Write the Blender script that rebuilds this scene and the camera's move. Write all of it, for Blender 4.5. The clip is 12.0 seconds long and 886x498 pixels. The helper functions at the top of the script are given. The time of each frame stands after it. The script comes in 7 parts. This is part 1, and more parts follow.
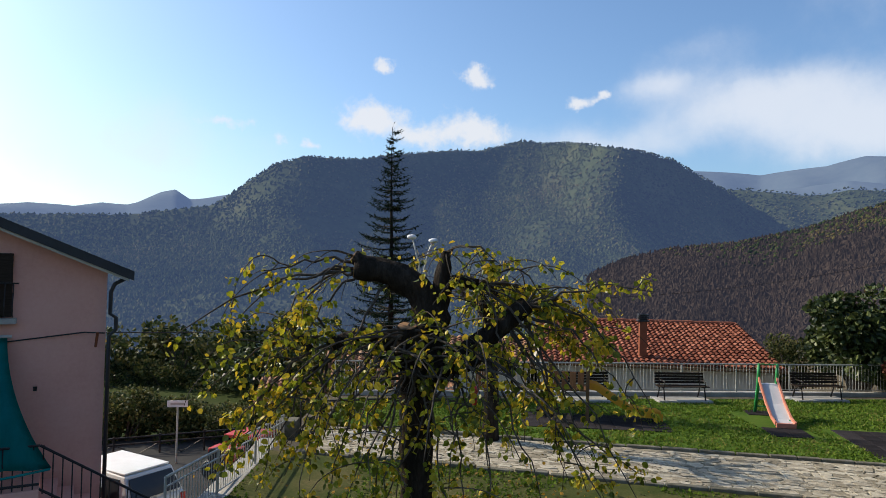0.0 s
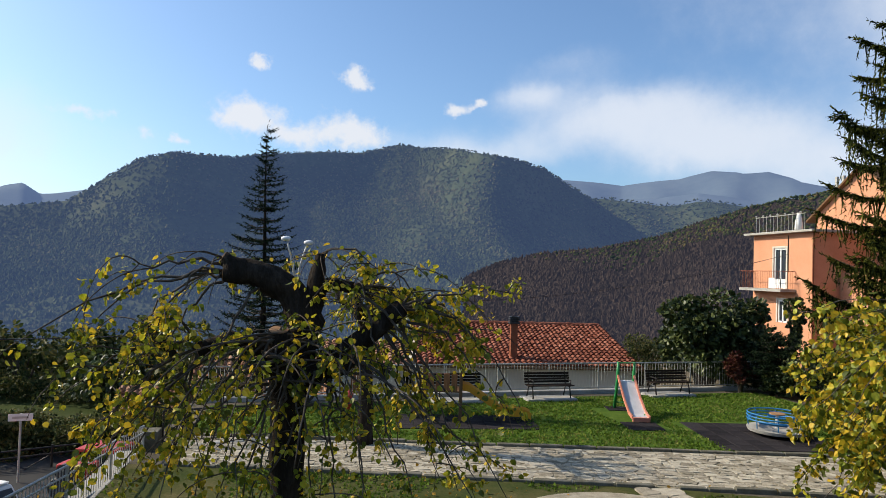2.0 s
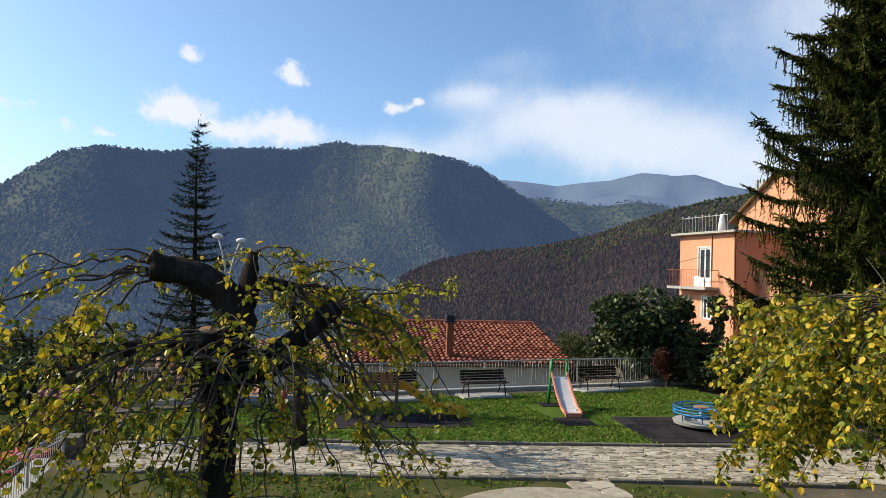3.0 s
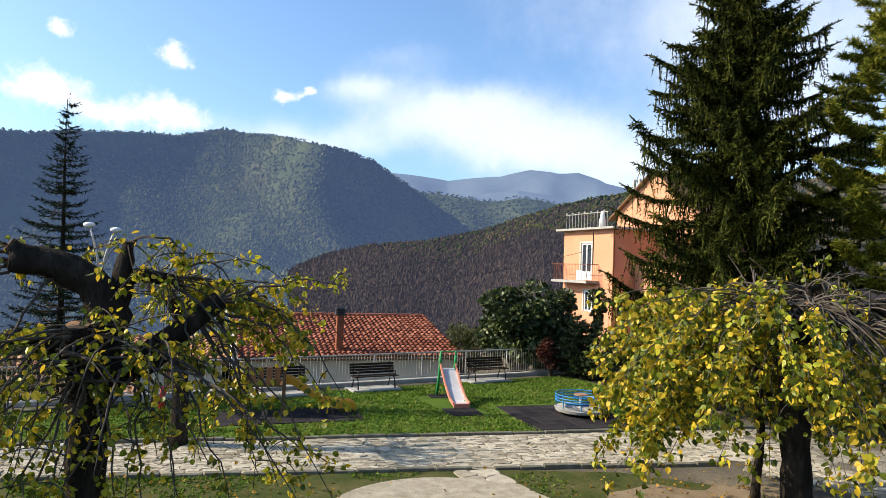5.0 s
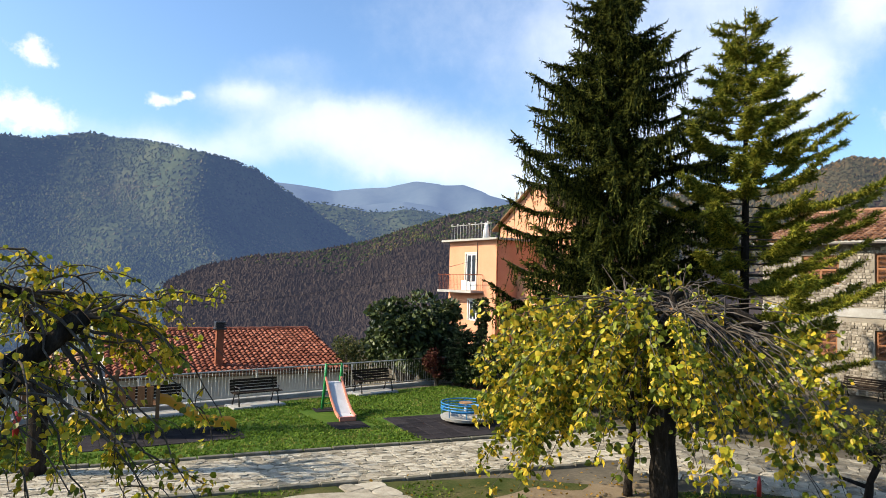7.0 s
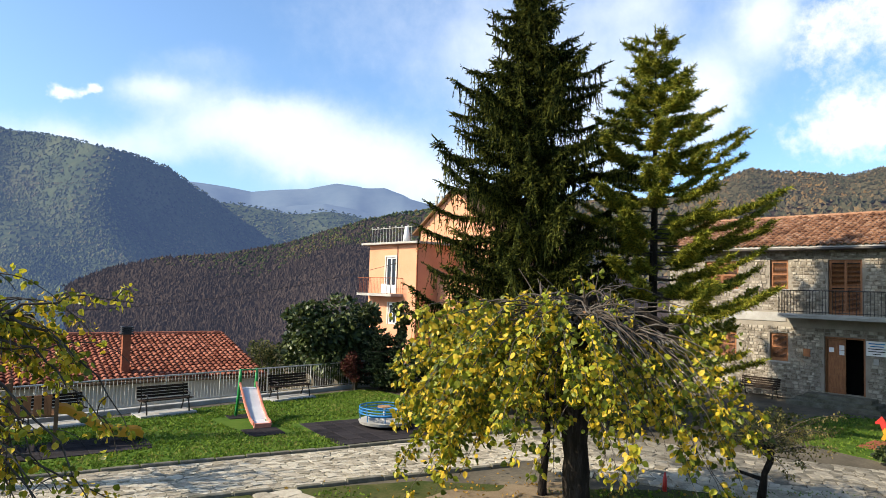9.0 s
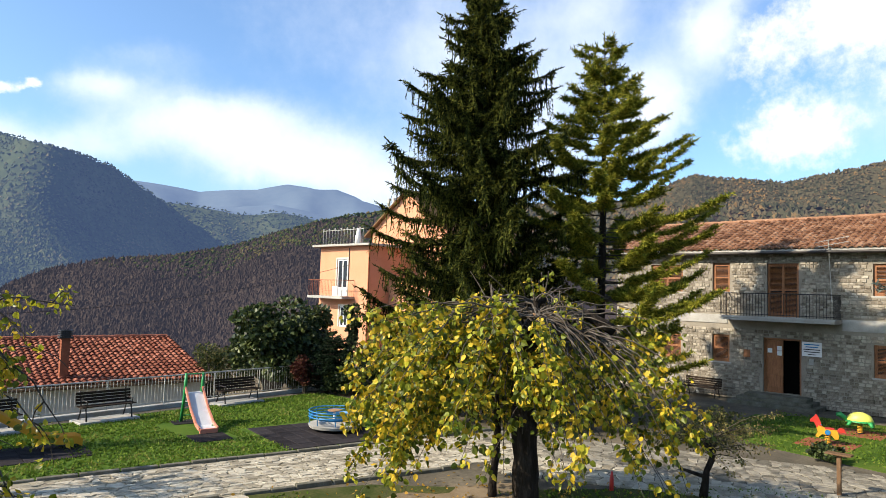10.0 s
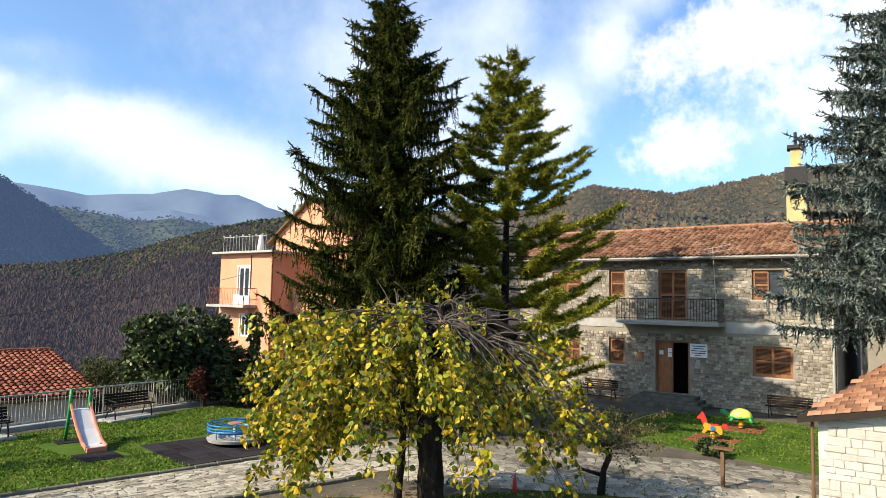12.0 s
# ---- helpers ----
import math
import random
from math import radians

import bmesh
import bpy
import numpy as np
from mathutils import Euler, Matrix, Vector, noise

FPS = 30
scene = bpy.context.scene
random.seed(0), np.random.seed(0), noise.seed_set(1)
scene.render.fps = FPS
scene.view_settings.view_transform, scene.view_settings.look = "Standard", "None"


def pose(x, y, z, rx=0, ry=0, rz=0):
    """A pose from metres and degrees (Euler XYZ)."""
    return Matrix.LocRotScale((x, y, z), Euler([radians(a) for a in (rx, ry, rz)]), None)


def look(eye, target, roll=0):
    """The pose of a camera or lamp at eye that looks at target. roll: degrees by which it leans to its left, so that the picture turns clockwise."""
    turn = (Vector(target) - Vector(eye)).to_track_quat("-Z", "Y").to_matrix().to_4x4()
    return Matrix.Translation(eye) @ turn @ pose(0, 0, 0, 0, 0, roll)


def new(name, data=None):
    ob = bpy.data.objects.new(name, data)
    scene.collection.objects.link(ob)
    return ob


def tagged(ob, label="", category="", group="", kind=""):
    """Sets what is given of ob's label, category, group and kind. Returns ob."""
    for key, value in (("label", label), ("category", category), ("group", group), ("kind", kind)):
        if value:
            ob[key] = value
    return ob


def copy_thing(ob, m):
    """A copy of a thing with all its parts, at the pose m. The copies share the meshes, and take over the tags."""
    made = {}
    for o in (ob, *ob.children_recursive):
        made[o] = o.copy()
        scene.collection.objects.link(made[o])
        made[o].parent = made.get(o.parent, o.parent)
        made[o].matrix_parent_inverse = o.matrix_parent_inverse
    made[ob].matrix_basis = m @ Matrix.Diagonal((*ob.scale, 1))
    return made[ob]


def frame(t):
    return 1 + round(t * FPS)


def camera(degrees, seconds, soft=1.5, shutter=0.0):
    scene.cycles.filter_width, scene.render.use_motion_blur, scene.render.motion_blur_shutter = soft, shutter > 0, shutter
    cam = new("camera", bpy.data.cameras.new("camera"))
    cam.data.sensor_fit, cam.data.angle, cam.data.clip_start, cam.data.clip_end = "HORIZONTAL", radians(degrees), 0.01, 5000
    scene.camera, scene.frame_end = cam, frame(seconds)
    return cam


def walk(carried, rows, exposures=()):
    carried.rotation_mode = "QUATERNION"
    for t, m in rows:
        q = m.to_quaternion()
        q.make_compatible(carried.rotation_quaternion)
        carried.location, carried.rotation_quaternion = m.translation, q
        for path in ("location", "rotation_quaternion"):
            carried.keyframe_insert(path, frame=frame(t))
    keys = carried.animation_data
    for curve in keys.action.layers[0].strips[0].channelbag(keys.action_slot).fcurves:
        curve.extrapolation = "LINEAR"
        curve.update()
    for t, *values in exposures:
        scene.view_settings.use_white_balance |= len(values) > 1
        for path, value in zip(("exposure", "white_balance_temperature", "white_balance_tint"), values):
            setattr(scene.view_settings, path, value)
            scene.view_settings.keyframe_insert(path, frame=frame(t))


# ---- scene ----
cam = camera(66.34, 12.0, soft=0.65)
EYE = 4.5
# seconds, x, y, yaw, pitch, roll: a pan from an upper window, the camera held at arm's length
ROWS = [
    (0.0, 0.000, -0.000, -0.00, 1.30, -1.32),
    (0.5, 0.007, -0.000, -2.77, 1.55, -1.48),
    (1.0, 0.014, -0.001, -5.21, 1.62, -1.62),
    (1.5, 0.020, -0.001, -7.81, 1.60, -1.63),
    (2.0, 0.027, -0.002, -10.35, 1.83, -1.74),
    (2.5, 0.034, -0.004, -13.17, 1.91, -1.81),
    (4.5, 0.057, -0.011, -22.29, 1.54, -1.82),
    (5.0, 0.063, -0.014, -24.82, 1.60, -2.10),
    (5.5, 0.068, -0.017, -27.15, 2.20, -2.23),
    (6.0, 0.074, -0.020, -29.65, 2.75, -1.93),
    (6.5, 0.080, -0.023, -32.25, 2.92, -1.67),
    (7.0, 0.085, -0.026, -34.36, 2.82, -1.59),
    (9.0, 0.099, -0.037, -41.09, 3.31, -1.74),
    (9.5, 0.103, -0.041, -43.52, 3.62, -1.68),
    (10.0, 0.106, -0.044, -45.14, 3.64, -1.79),
    (10.5, 0.110, -0.047, -46.89, 3.52, -1.93),
    (11.0, 0.113, -0.052, -49.10, 3.54, -1.98),
    (11.5, 0.117, -0.057, -51.51, 3.88, -1.62),
    (12.0, 0.120, -0.060, -53.01, 4.46, -1.29),
]
walk(cam, [(t, pose(x, y, EYE, 90 + pitch, roll, yaw)) for t, x, y, yaw, pitch, roll in ROWS],
     exposures=[(0.0, 0.1), (1.5, 0.1), (2.5, 0.17), (4.5, 0.5), (5.5, 0.62), (7.0, 0.62), (9.0, 0.66), (12.0, 0.66)])

# ---- world and sun ----
SUN_AZ, SUN_EL = -66.0, 33.0      # degrees clockwise from +y; above the horizon


def aim(az, el=0.0):
    a, e = radians(az), radians(el)
    return Vector((math.sin(a) * math.cos(e), math.cos(a) * math.cos(e), math.sin(e)))


sun = new("sun", bpy.data.lights.new("sun", "SUN"))
sun.data.energy, sun.data.angle, sun.data.color = 5.0, radians(0.55), (1.0, 0.88, 0.70)
sun.matrix_world = look(aim(SUN_AZ, SUN_EL) * 200, (0, 0, 0))


def link(nt, a, b):
    nt.links.new(a, b)


def node(nt, kind, **kw):
    n = nt.nodes.new(kind)
    for k, v in kw.items():
        if k in n.inputs:
            n.inputs[k].default_value = v
    return n


def maths(nt, op, a, b=None, c=None):
    n = nt.nodes.new("ShaderNodeMath")
    n.operation = op
    for i, v in enumerate((a, b, c)):
        if v is None:
            continue
        if isinstance(v, (int, float)):
            n.inputs[i].default_value = v
        else:
            nt.links.new(v, n.inputs[i])
    return n.outputs[0]


def ramp(nt, fac, stops):
    n = nt.nodes.new("ShaderNodeValToRGB")
    el = n.color_ramp.elements
    while len(el) < len(stops):
        el.new(0.5)
    for e, (p, c) in zip(el, stops):
        e.position = p
        e.color = (*c, 1) if len(c) == 3 else c
    if fac is not None:
        nt.links.new(fac, n.inputs[0])
    return n.outputs[0]


def mixcol(nt, fac, a, b, blend="MIX"):
    n = nt.nodes.new("ShaderNodeMix")
    n.data_type, n.blend_type = "RGBA", blend
    for sock, v in ((n.inputs[0], fac), (n.inputs[6], a), (n.inputs[7], b)):
        if isinstance(v, (int, float)):
            sock.default_value = v
        elif isinstance(v, tuple):
            sock.default_value = (*v, 1)
        else:
            nt.links.new(v, sock)
    return n.outputs[2]


# clouds: azimuth, elevation, half width, half height in degrees, density
CUMULUS = [
    (-6.2, 11.9, 2.9, 1.8, 1.1), (2.6, 11.3, 3.4, 1.6, 1.1), (-2.0, 10.7, 4.6, 1.2, 0.9), (2.3, 15.6, 1.7, 0.95, 1.2), (-5.4, 16.3, 1.1, 0.7, 1.0),
    (10.6, 13.6, 1.25, 0.65, 1.0), (12.7, 13.8, 0.95, 0.55, 0.9), (-18.0, 11.0, 2.4, 0.7, 0.6), (-14.0, 9.8, 1.2, 0.8, 0.6), (-10.6, 9.6, 1.0, 0.7, 0.7),
    (72.5, 12.6, 4.6, 3.2, 1.1), (70.5, 19.0, 2.6, 2.6, 0.8), (77.0, 20.5, 6.5, 4.2, 1.1), (83.0, 15.5, 5.0, 3.0, 1.0), (88.0, 22.0, 7.0, 4.5, 1.0), (95.0, 17.0, 9.0, 6.0, 0.9),
]
VEIL = [
    (24.5, 12.6, 8.5, 2.5, 1.0), (32.0, 10.6, 8.0, 3.0, 1.1), (17.5, 14.8, 4.0, 1.2, 0.7), (13.0, 10.6, 8.0, 1.8, 0.7), (40.0, 9.0, 6.0, 3.2, 0.9), (-26.0, 8.5, 12.0, 5.0, 0.6),
    (46.0, 20.0, 9.0, 9.0, 0.55), (53.0, 13.0, 8.0, 8.0, 0.7), (58.0, 24.0, 6.0, 8.0, 0.6), (62.0, 15.0, 2.4, 4.0, 1.0), (65.5, 20.5, 2.6, 4.0, 1.0), (69.5, 26.5, 3.4, 4.5, 0.9),
    (80.0, 13.0, 12.0, 6.0, 0.4), (33.0, 22.0, 10.0, 6.0, 0.32), (20.0, 17.0, 5.0, 1.6, 0.35),
]


def make_world():
    world = bpy.data.worlds.new("sky")
    scene.world = world
    world.use_nodes = True
    nt = world.node_tree
    nt.nodes.clear()
    sky = nt.nodes.new("ShaderNodeTexSky")
    sky.sky_type, sky.sun_disc = "NISHITA", False
    sky.sun_elevation, sky.sun_rotation = radians(SUN_EL), radians(SUN_AZ)
    sky.air_density, sky.dust_density, sky.ozone_density, sky.altitude = 1.0, 2.6, 2.0, 500
    tc = nt.nodes.new("ShaderNodeTexCoord")
    sep = nt.nodes.new("ShaderNodeSeparateXYZ")
    link(nt, tc.outputs["Generated"], sep.inputs[0])
    az = maths(nt, "MULTIPLY", maths(nt, "ARCTAN2", sep.outputs[0], sep.outputs[1]), 57.2958)
    el = maths(nt, "MULTIPLY", maths(nt, "ARCSINE", sep.outputs[2]), 57.2958)
    def cover(clouds, scale, shift_az, shift_el, fine_scale, fine_amount, lo, hi):
        """How much of the sky a set of clouds hides, torn by noise."""
        warp = node(nt, "ShaderNodeTexNoise", Scale=scale, Detail=8.0, Roughness=0.62)
        link(nt, tc.outputs["Generated"], warp.inputs["Vector"])
        ws = nt.nodes.new("ShaderNodeSeparateColor")
        link(nt, warp.outputs["Color"], ws.inputs[0])
        az2 = maths(nt, "MULTIPLY_ADD", maths(nt, "SUBTRACT", ws.outputs[0], 0.5), shift_az, az)
        el2 = maths(nt, "MULTIPLY_ADD", maths(nt, "SUBTRACT", ws.outputs[1], 0.5), shift_el, el)
        total = None
        for a, e, wa, he, dens in clouds:
            da = maths(nt, "DIVIDE", maths(nt, "WRAP", maths(nt, "SUBTRACT", az2, a), 180.0, -180.0), wa)
            de = maths(nt, "DIVIDE", maths(nt, "SUBTRACT", el2, e), he)
            r = maths(nt, "ADD", maths(nt, "MULTIPLY", da, da), maths(nt, "MULTIPLY", de, de))
            g = maths(nt, "MULTIPLY", maths(nt, "EXPONENT", maths(nt, "MULTIPLY", r, -1.2)), dens)
            total = g if total is None else maths(nt, "ADD", total, maths(nt, "MULTIPLY", g, maths(nt, "SUBTRACT", 1.0, maths(nt, "MINIMUM", total, 1.0))))
        fine = node(nt, "ShaderNodeTexNoise", Scale=fine_scale, Detail=8.0, Roughness=0.62)
        link(nt, tc.outputs["Generated"], fine.inputs["Vector"])
        total = maths(nt, "ADD", total, maths(nt, "MULTIPLY", maths(nt, "SUBTRACT", fine.outputs[0], 0.5), fine_amount))
        mask = nt.nodes.new("ShaderNodeMapRange")
        mask.interpolation_type = "SMOOTHSTEP"
        link(nt, total, mask.inputs[0])
        mask.inputs[1].default_value, mask.inputs[2].default_value = lo, hi
        return mask.outputs[0]

    heaps = cover(CUMULUS, 18.0, 5.0, 3.0, 46.0, 1.1, 0.25, 0.95)
    veil = cover(VEIL, 5.0, 9.0, 5.0, 14.0, 0.5, 0.1, 1.0)
    tint = mixcol(nt, 1.0, sky.outputs[0], (1.05, 1.26, 1.42), "MULTIPLY")
    cloudy = mixcol(nt, maths(nt, "MULTIPLY", veil, 0.85), tint, (6.1, 6.5, 7.2))
    cloudy = mixcol(nt, maths(nt, "MULTIPLY", heaps, 0.9), cloudy, (6.5, 6.65, 7.0))
    bg = node(nt, "ShaderNodeBackground", Strength=0.12)
    link(nt, cloudy, bg.inputs[0])
    out = nt.nodes.new("ShaderNodeOutputWorld")
    link(nt, bg.outputs[0], out.inputs[0])


make_world()


# ---- materials ----
def mat(name, cols, scale=6.0, rough=0.75, bump=0.25, fine=60.0, metal=0.0, coords="Object", rnd=0.0, island=False, trans=0.0, stretch=None, haze_glow=None, bdist=0.02):
    """A surface of two or three colours mixed by noise at two scales, with fine relief."""
    m = bpy.data.materials.new(name)
    m.use_nodes = True
    nt = m.node_tree
    p = nt.nodes["Principled BSDF"]
    tc = nt.nodes.new("ShaderNodeTexCoord")
    vec = tc.outputs[coords]
    if stretch:
        mp = nt.nodes.new("ShaderNodeMapping")
        mp.inputs["Scale"].default_value = stretch
        link(nt, vec, mp.inputs[0])
        vec = mp.outputs[0]
    big = node(nt, "ShaderNodeTexNoise", Scale=scale, Detail=5.0, Roughness=0.6)
    small = node(nt, "ShaderNodeTexNoise", Scale=fine, Detail=4.0, Roughness=0.65)
    link(nt, vec, big.inputs["Vector"])
    link(nt, vec, small.inputs["Vector"])
    fac = maths(nt, "ADD", maths(nt, "MULTIPLY", big.outputs[0], 0.65), maths(nt, "MULTIPLY", small.outputs[0], 0.35))
    if rnd:
        if island:
            g = nt.nodes.new("ShaderNodeNewGeometry").outputs["Random Per Island"]
        else:
            g = nt.nodes.new("ShaderNodeObjectInfo").outputs["Random"]
        fac = maths(nt, "ADD", fac, maths(nt, "MULTIPLY", maths(nt, "SUBTRACT", g, 0.5), rnd))
    n = len(cols)
    col = ramp(nt, fac, [(0.3 + 0.4 * i / max(1, n - 1), c) for i, c in enumerate(cols)])
    link(nt, col, p.inputs["Base Color"])
    p.inputs["Metallic"].default_value = metal
    if trans or rough > 0.65:
        p.inputs["Specular IOR Level"].default_value = 0.3 if trans and rough < 0.5 else 0.12 if trans and rough < 0.6 else 0.04
    link(nt, maths(nt, "ADD", maths(nt, "MULTIPLY", small.outputs[0], 0.25), rough - 0.12), p.inputs["Roughness"])
    if bump:
        b = node(nt, "ShaderNodeBump", Strength=bump, Distance=bdist)
        link(nt, fac if not rnd else small.outputs[0], b.inputs["Height"])
        link(nt, b.outputs[0], p.inputs["Normal"])
    # even emission, painting haze onto distant ground
    if haze_glow:
        p.inputs["Emission Color"].default_value = (*haze_glow[:3], 1)
        p.inputs["Emission Strength"].default_value = haze_glow[3]
    if trans:
        t = nt.nodes.new("ShaderNodeBsdfTranslucent")
        link(nt, col, t.inputs[0])
        mx = nt.nodes.new("ShaderNodeMixShader")
        mx.inputs[0].default_value = trans
        link(nt, p.outputs[0], mx.inputs[1])
        link(nt, t.outputs[0], mx.inputs[2])
        link(nt, mx.outputs[0], nt.nodes["Material Output"].inputs[0])
    return m


def smooth01(x):
    x = np.clip(x, 0, 1)
    return x * x * (3 - 2 * x)


# ---- the land: one sheet from the terrace to the far ranges ----
def crest(points):
    a, e = zip(*points)
    return lambda az: np.interp(az, a, e)


def rounded(points, width=2.6):
    """As crest, with its corners rounded off over some degrees."""
    fn = crest(points)
    steps = np.linspace(-2, 2, 17)
    w = np.exp(-steps ** 2)
    return lambda az: sum(wi * fn(az + width * si) for wi, si in zip(w, steps)) / w.sum()


MAIN = crest([(-180, 1), (-60, 2.2), (-33, 2.9), (-25, 3.3), (-19, 4.3), (-17.5, 5.3), (-16.2, 6.4), (-14, 8.0), (-11.5, 8.7), (-7, 8.65), (-4.7, 9.1), (0, 9.6), (3, 9.65),
              (6.5, 10.5), (8.1, 10.3), (11, 10.35), (16, 9.6), (18.6, 8.85), (20.7, 7.5), (23.2, 5.9), (27.1, 3.3), (32, 0), (45, -3), (180, -3)])
MID = crest([(-180, -2), (14, 3), (20, 5.8), (23.7, 6.45), (27.8, 6.35), (30.9, 6.8), (35.1, 6.1), (42, 5), (60, 2), (180, -2)])
FAR = crest([(-180, 3), (-45, 3.4), (-33.3, 3.7), (-25.1, 4.2), (-21.7, 5.55), (-20.6, 4.9), (-17.5, 5.35), (-8, 4), (12, 5), (19.9, 8.15), (25, 7.4), (30, 8.3), (33.8, 8.6),
             (37.5, 8.0), (40.2, 7.0), (50, 6), (180, 3)])
SPUR = crest([(-180, -9), (2, -9), (6, -5), (9.2, -2), (14.9, 0.8), (18.6, 1.7), (23.3, 2.2), (27.9, 3.25), (34.3, 5.5), (37.5, 6.3), (39.5, 6.6), (50, 7.4), (60, 7.6), (75, 7.2), (100, 7.5), (140, 3), (180, -3)])
RIGHT = crest([(-180, 2), (40, -2), (52, 6), (60, 8.2), (63, 9.0), (65.2, 9.9), (68, 9.55), (72, 9.1), (76, 9.8), (80, 10.5), (90, 11.5), (110, 10), (150, 6), (180, 2)])
LAYERS = [  # crest, distance, foot distance
    (SPUR, 520.0, 130.0), (RIGHT, 1050.0, 500.0), (MAIN, None, 850.0), (MID, 2700.0, 1900.0), (FAR, 3900.0, 2800.0)]
# the main mountain's crest comes forward in two spurs, with a bowl between them
MAIN_DIST = rounded([(-180, 2000), (-40, 1900), (-22, 1750), (-14, 1640), (-4, 1850), (3.0, 2020), (8, 1880), (14, 1600), (17, 1560), (21, 1900), (27, 2350), (180, 2350)])


def wobble(az, r, freq, seed):
    """Smooth pseudo-noise in polar terms, made of sines."""
    rng = np.random.RandomState(seed)
    x, y = r * np.sin(np.radians(az)), r * np.cos(np.radians(az))
    out = np.zeros_like(x)
    for i in range(9):
        th, ph = rng.uniform(0, 6.283, 2)
        k = freq * 1.5 ** (i % 4)
        out += np.sin(k * (x * np.cos(th) + y * np.sin(th)) + ph) / 1.35 ** (i % 4)
    return out / 4.5


def land(az, r):
    """Height of the land in metres at bearing az (degrees) and distance r."""
    az, r = np.broadcast_arrays(np.asarray(az, float), np.asarray(r, float))
    # near hillside falls away from the terrace towards the valley
    side = smooth01((az + 12) / 50)
    near = -3.0 - (0.28 - 0.12 * side) * np.clip(r - 46, 0, None)
    z = np.maximum(near, -105.0 - 8 * wobble(az, r, 0.004, 3))
    for k, (fn, dist, foot) in enumerate(LAYERS):
        main = dist is None
        dd = MAIN_DIST(az + 3.0 * wobble(az, r, 0.0035, 40) + 0.004 * (1500 - r)) if main else dist * (1 + 0.04 * np.sin(np.radians(az) * 9 + k))
        if main:
            dd = 1800 + (dd - 1800) * smooth01((r - 1000) / 650.0)
            dist = 1800.0
        top = EYE + dd * np.tan(np.radians(fn(az)))
        u = (r - foot) / (dd - foot)
        lo = -110.0
        front = lo + (top - lo) * (0.52 * np.clip(u, 0, None) + 0.48 * np.clip(u, 0, None) ** 4.5 if main else np.clip(u, 0, None) ** 1.15)
        back = top - (r - dd) * 0.35
        rough = ((0.075 if main else 0.05) * (top - lo)) * wobble(az, r, 6.0 / dist * 2.2, 11 + k) * np.sin(np.clip(u, 0, 1) * math.pi)
        gully = ((0.02 if main else 0.045) * (top - lo)) * np.sin(np.radians(az) * (34 + 9 * k) + (7.0 if main else 2.0) * u + k + 1.5 * wobble(az, r, 3.0 / dist, 50)) * np.sin(np.clip(u, 0, 1) * math.pi)
        zz = np.where(u < 1, front + rough + gully, back)
        z = np.where(r > foot, np.maximum(z, zz), z)
    return z


def mesh_from(name, verts, faces, mats, smooth=False):
    me = bpy.data.meshes.new(name)
    verts = np.asarray(verts, np.float32)
    faces = np.asarray(faces, np.int32)
    n, k = faces.shape
    me.vertices.add(len(verts))
    me.vertices.foreach_set("co", verts.ravel())
    me.loops.add(n * k)
    me.loops.foreach_set("vertex_index", faces.ravel())
    me.polygons.add(n)
    me.polygons.foreach_set("loop_start", np.arange(0, n * k, k, dtype=np.int32))
    me.polygons.foreach_set("use_smooth", np.full(n, smooth))
    for m in mats if isinstance(mats, (list, tuple)) else [mats]:
        me.materials.append(m)
    me.update(calc_edges=True)
    return me


# far backdrop slopes: kilometres of bright haze painted on as weak even blue emission
M_LAND = mat("woodland", [(0.024, 0.032, 0.014), (0.046, 0.057, 0.021), (0.10, 0.098, 0.042)], scale=0.006, fine=0.06, rough=1.0, bump=0.5, bdist=5.0, haze_glow=(0.30, 0.46, 1.0, 0.105))
# base colour blued for haze too, besides the emission
M_FAR = mat("far_range", [(0.05, 0.07, 0.08), (0.09, 0.11, 0.11)], scale=0.002, fine=0.02, rough=1.0, bump=0.3, bdist=8.0, haze_glow=(0.38, 0.54, 1.0, 0.21))
# spur and hill carry a fainter painted haze, again as emission
M_SPUR = mat("burnt_wood", [(0.022, 0.018, 0.015), (0.038, 0.028, 0.022), (0.062, 0.046, 0.034)], scale=0.02, fine=0.25, rough=1.0, bump=0.6, bdist=2.0, haze_glow=(0.42, 0.46, 0.74, 0.036))
M_HILL = mat("scrub_hill", [(0.034, 0.033, 0.018), (0.065, 0.056, 0.03), (0.12, 0.085, 0.042)], scale=0.01, fine=0.12, rough=1.0, bump=0.5, bdist=3.0, haze_glow=(0.30, 0.46, 0.9, 0.035))
M_GRASS_ROUGH = mat("rough_grass", [(0.02, 0.03, 0.009), (0.04, 0.055, 0.016), (0.08, 0.075, 0.032)], scale=0.2, fine=4.0, rough=0.95, bump=0.5, bdist=0.1)
# far crowns emit the same painted haze as the slopes under them
M_CROWN_FAR = mat("far_crowns", [(0.024, 0.032, 0.013), (0.046, 0.058, 0.020), (0.068, 0.080, 0.026), (0.115, 0.10, 0.04)], scale=0.005, fine=0.05, rough=1.0, bump=0, rnd=0.3, island=True, haze_glow=(0.30, 0.46, 1.0, 0.105))
# burnt, hill and green crowns: faint emission painted in as haze
M_CROWN_BURNT = mat("burnt_crowns", [(0.018, 0.015, 0.012), (0.031, 0.023, 0.018), (0.047, 0.033, 0.025), (0.062, 0.046, 0.034)], scale=0.014, fine=0.3, rough=1.0, bump=0, rnd=0.3, island=True, haze_glow=(0.42, 0.46, 0.74, 0.036))
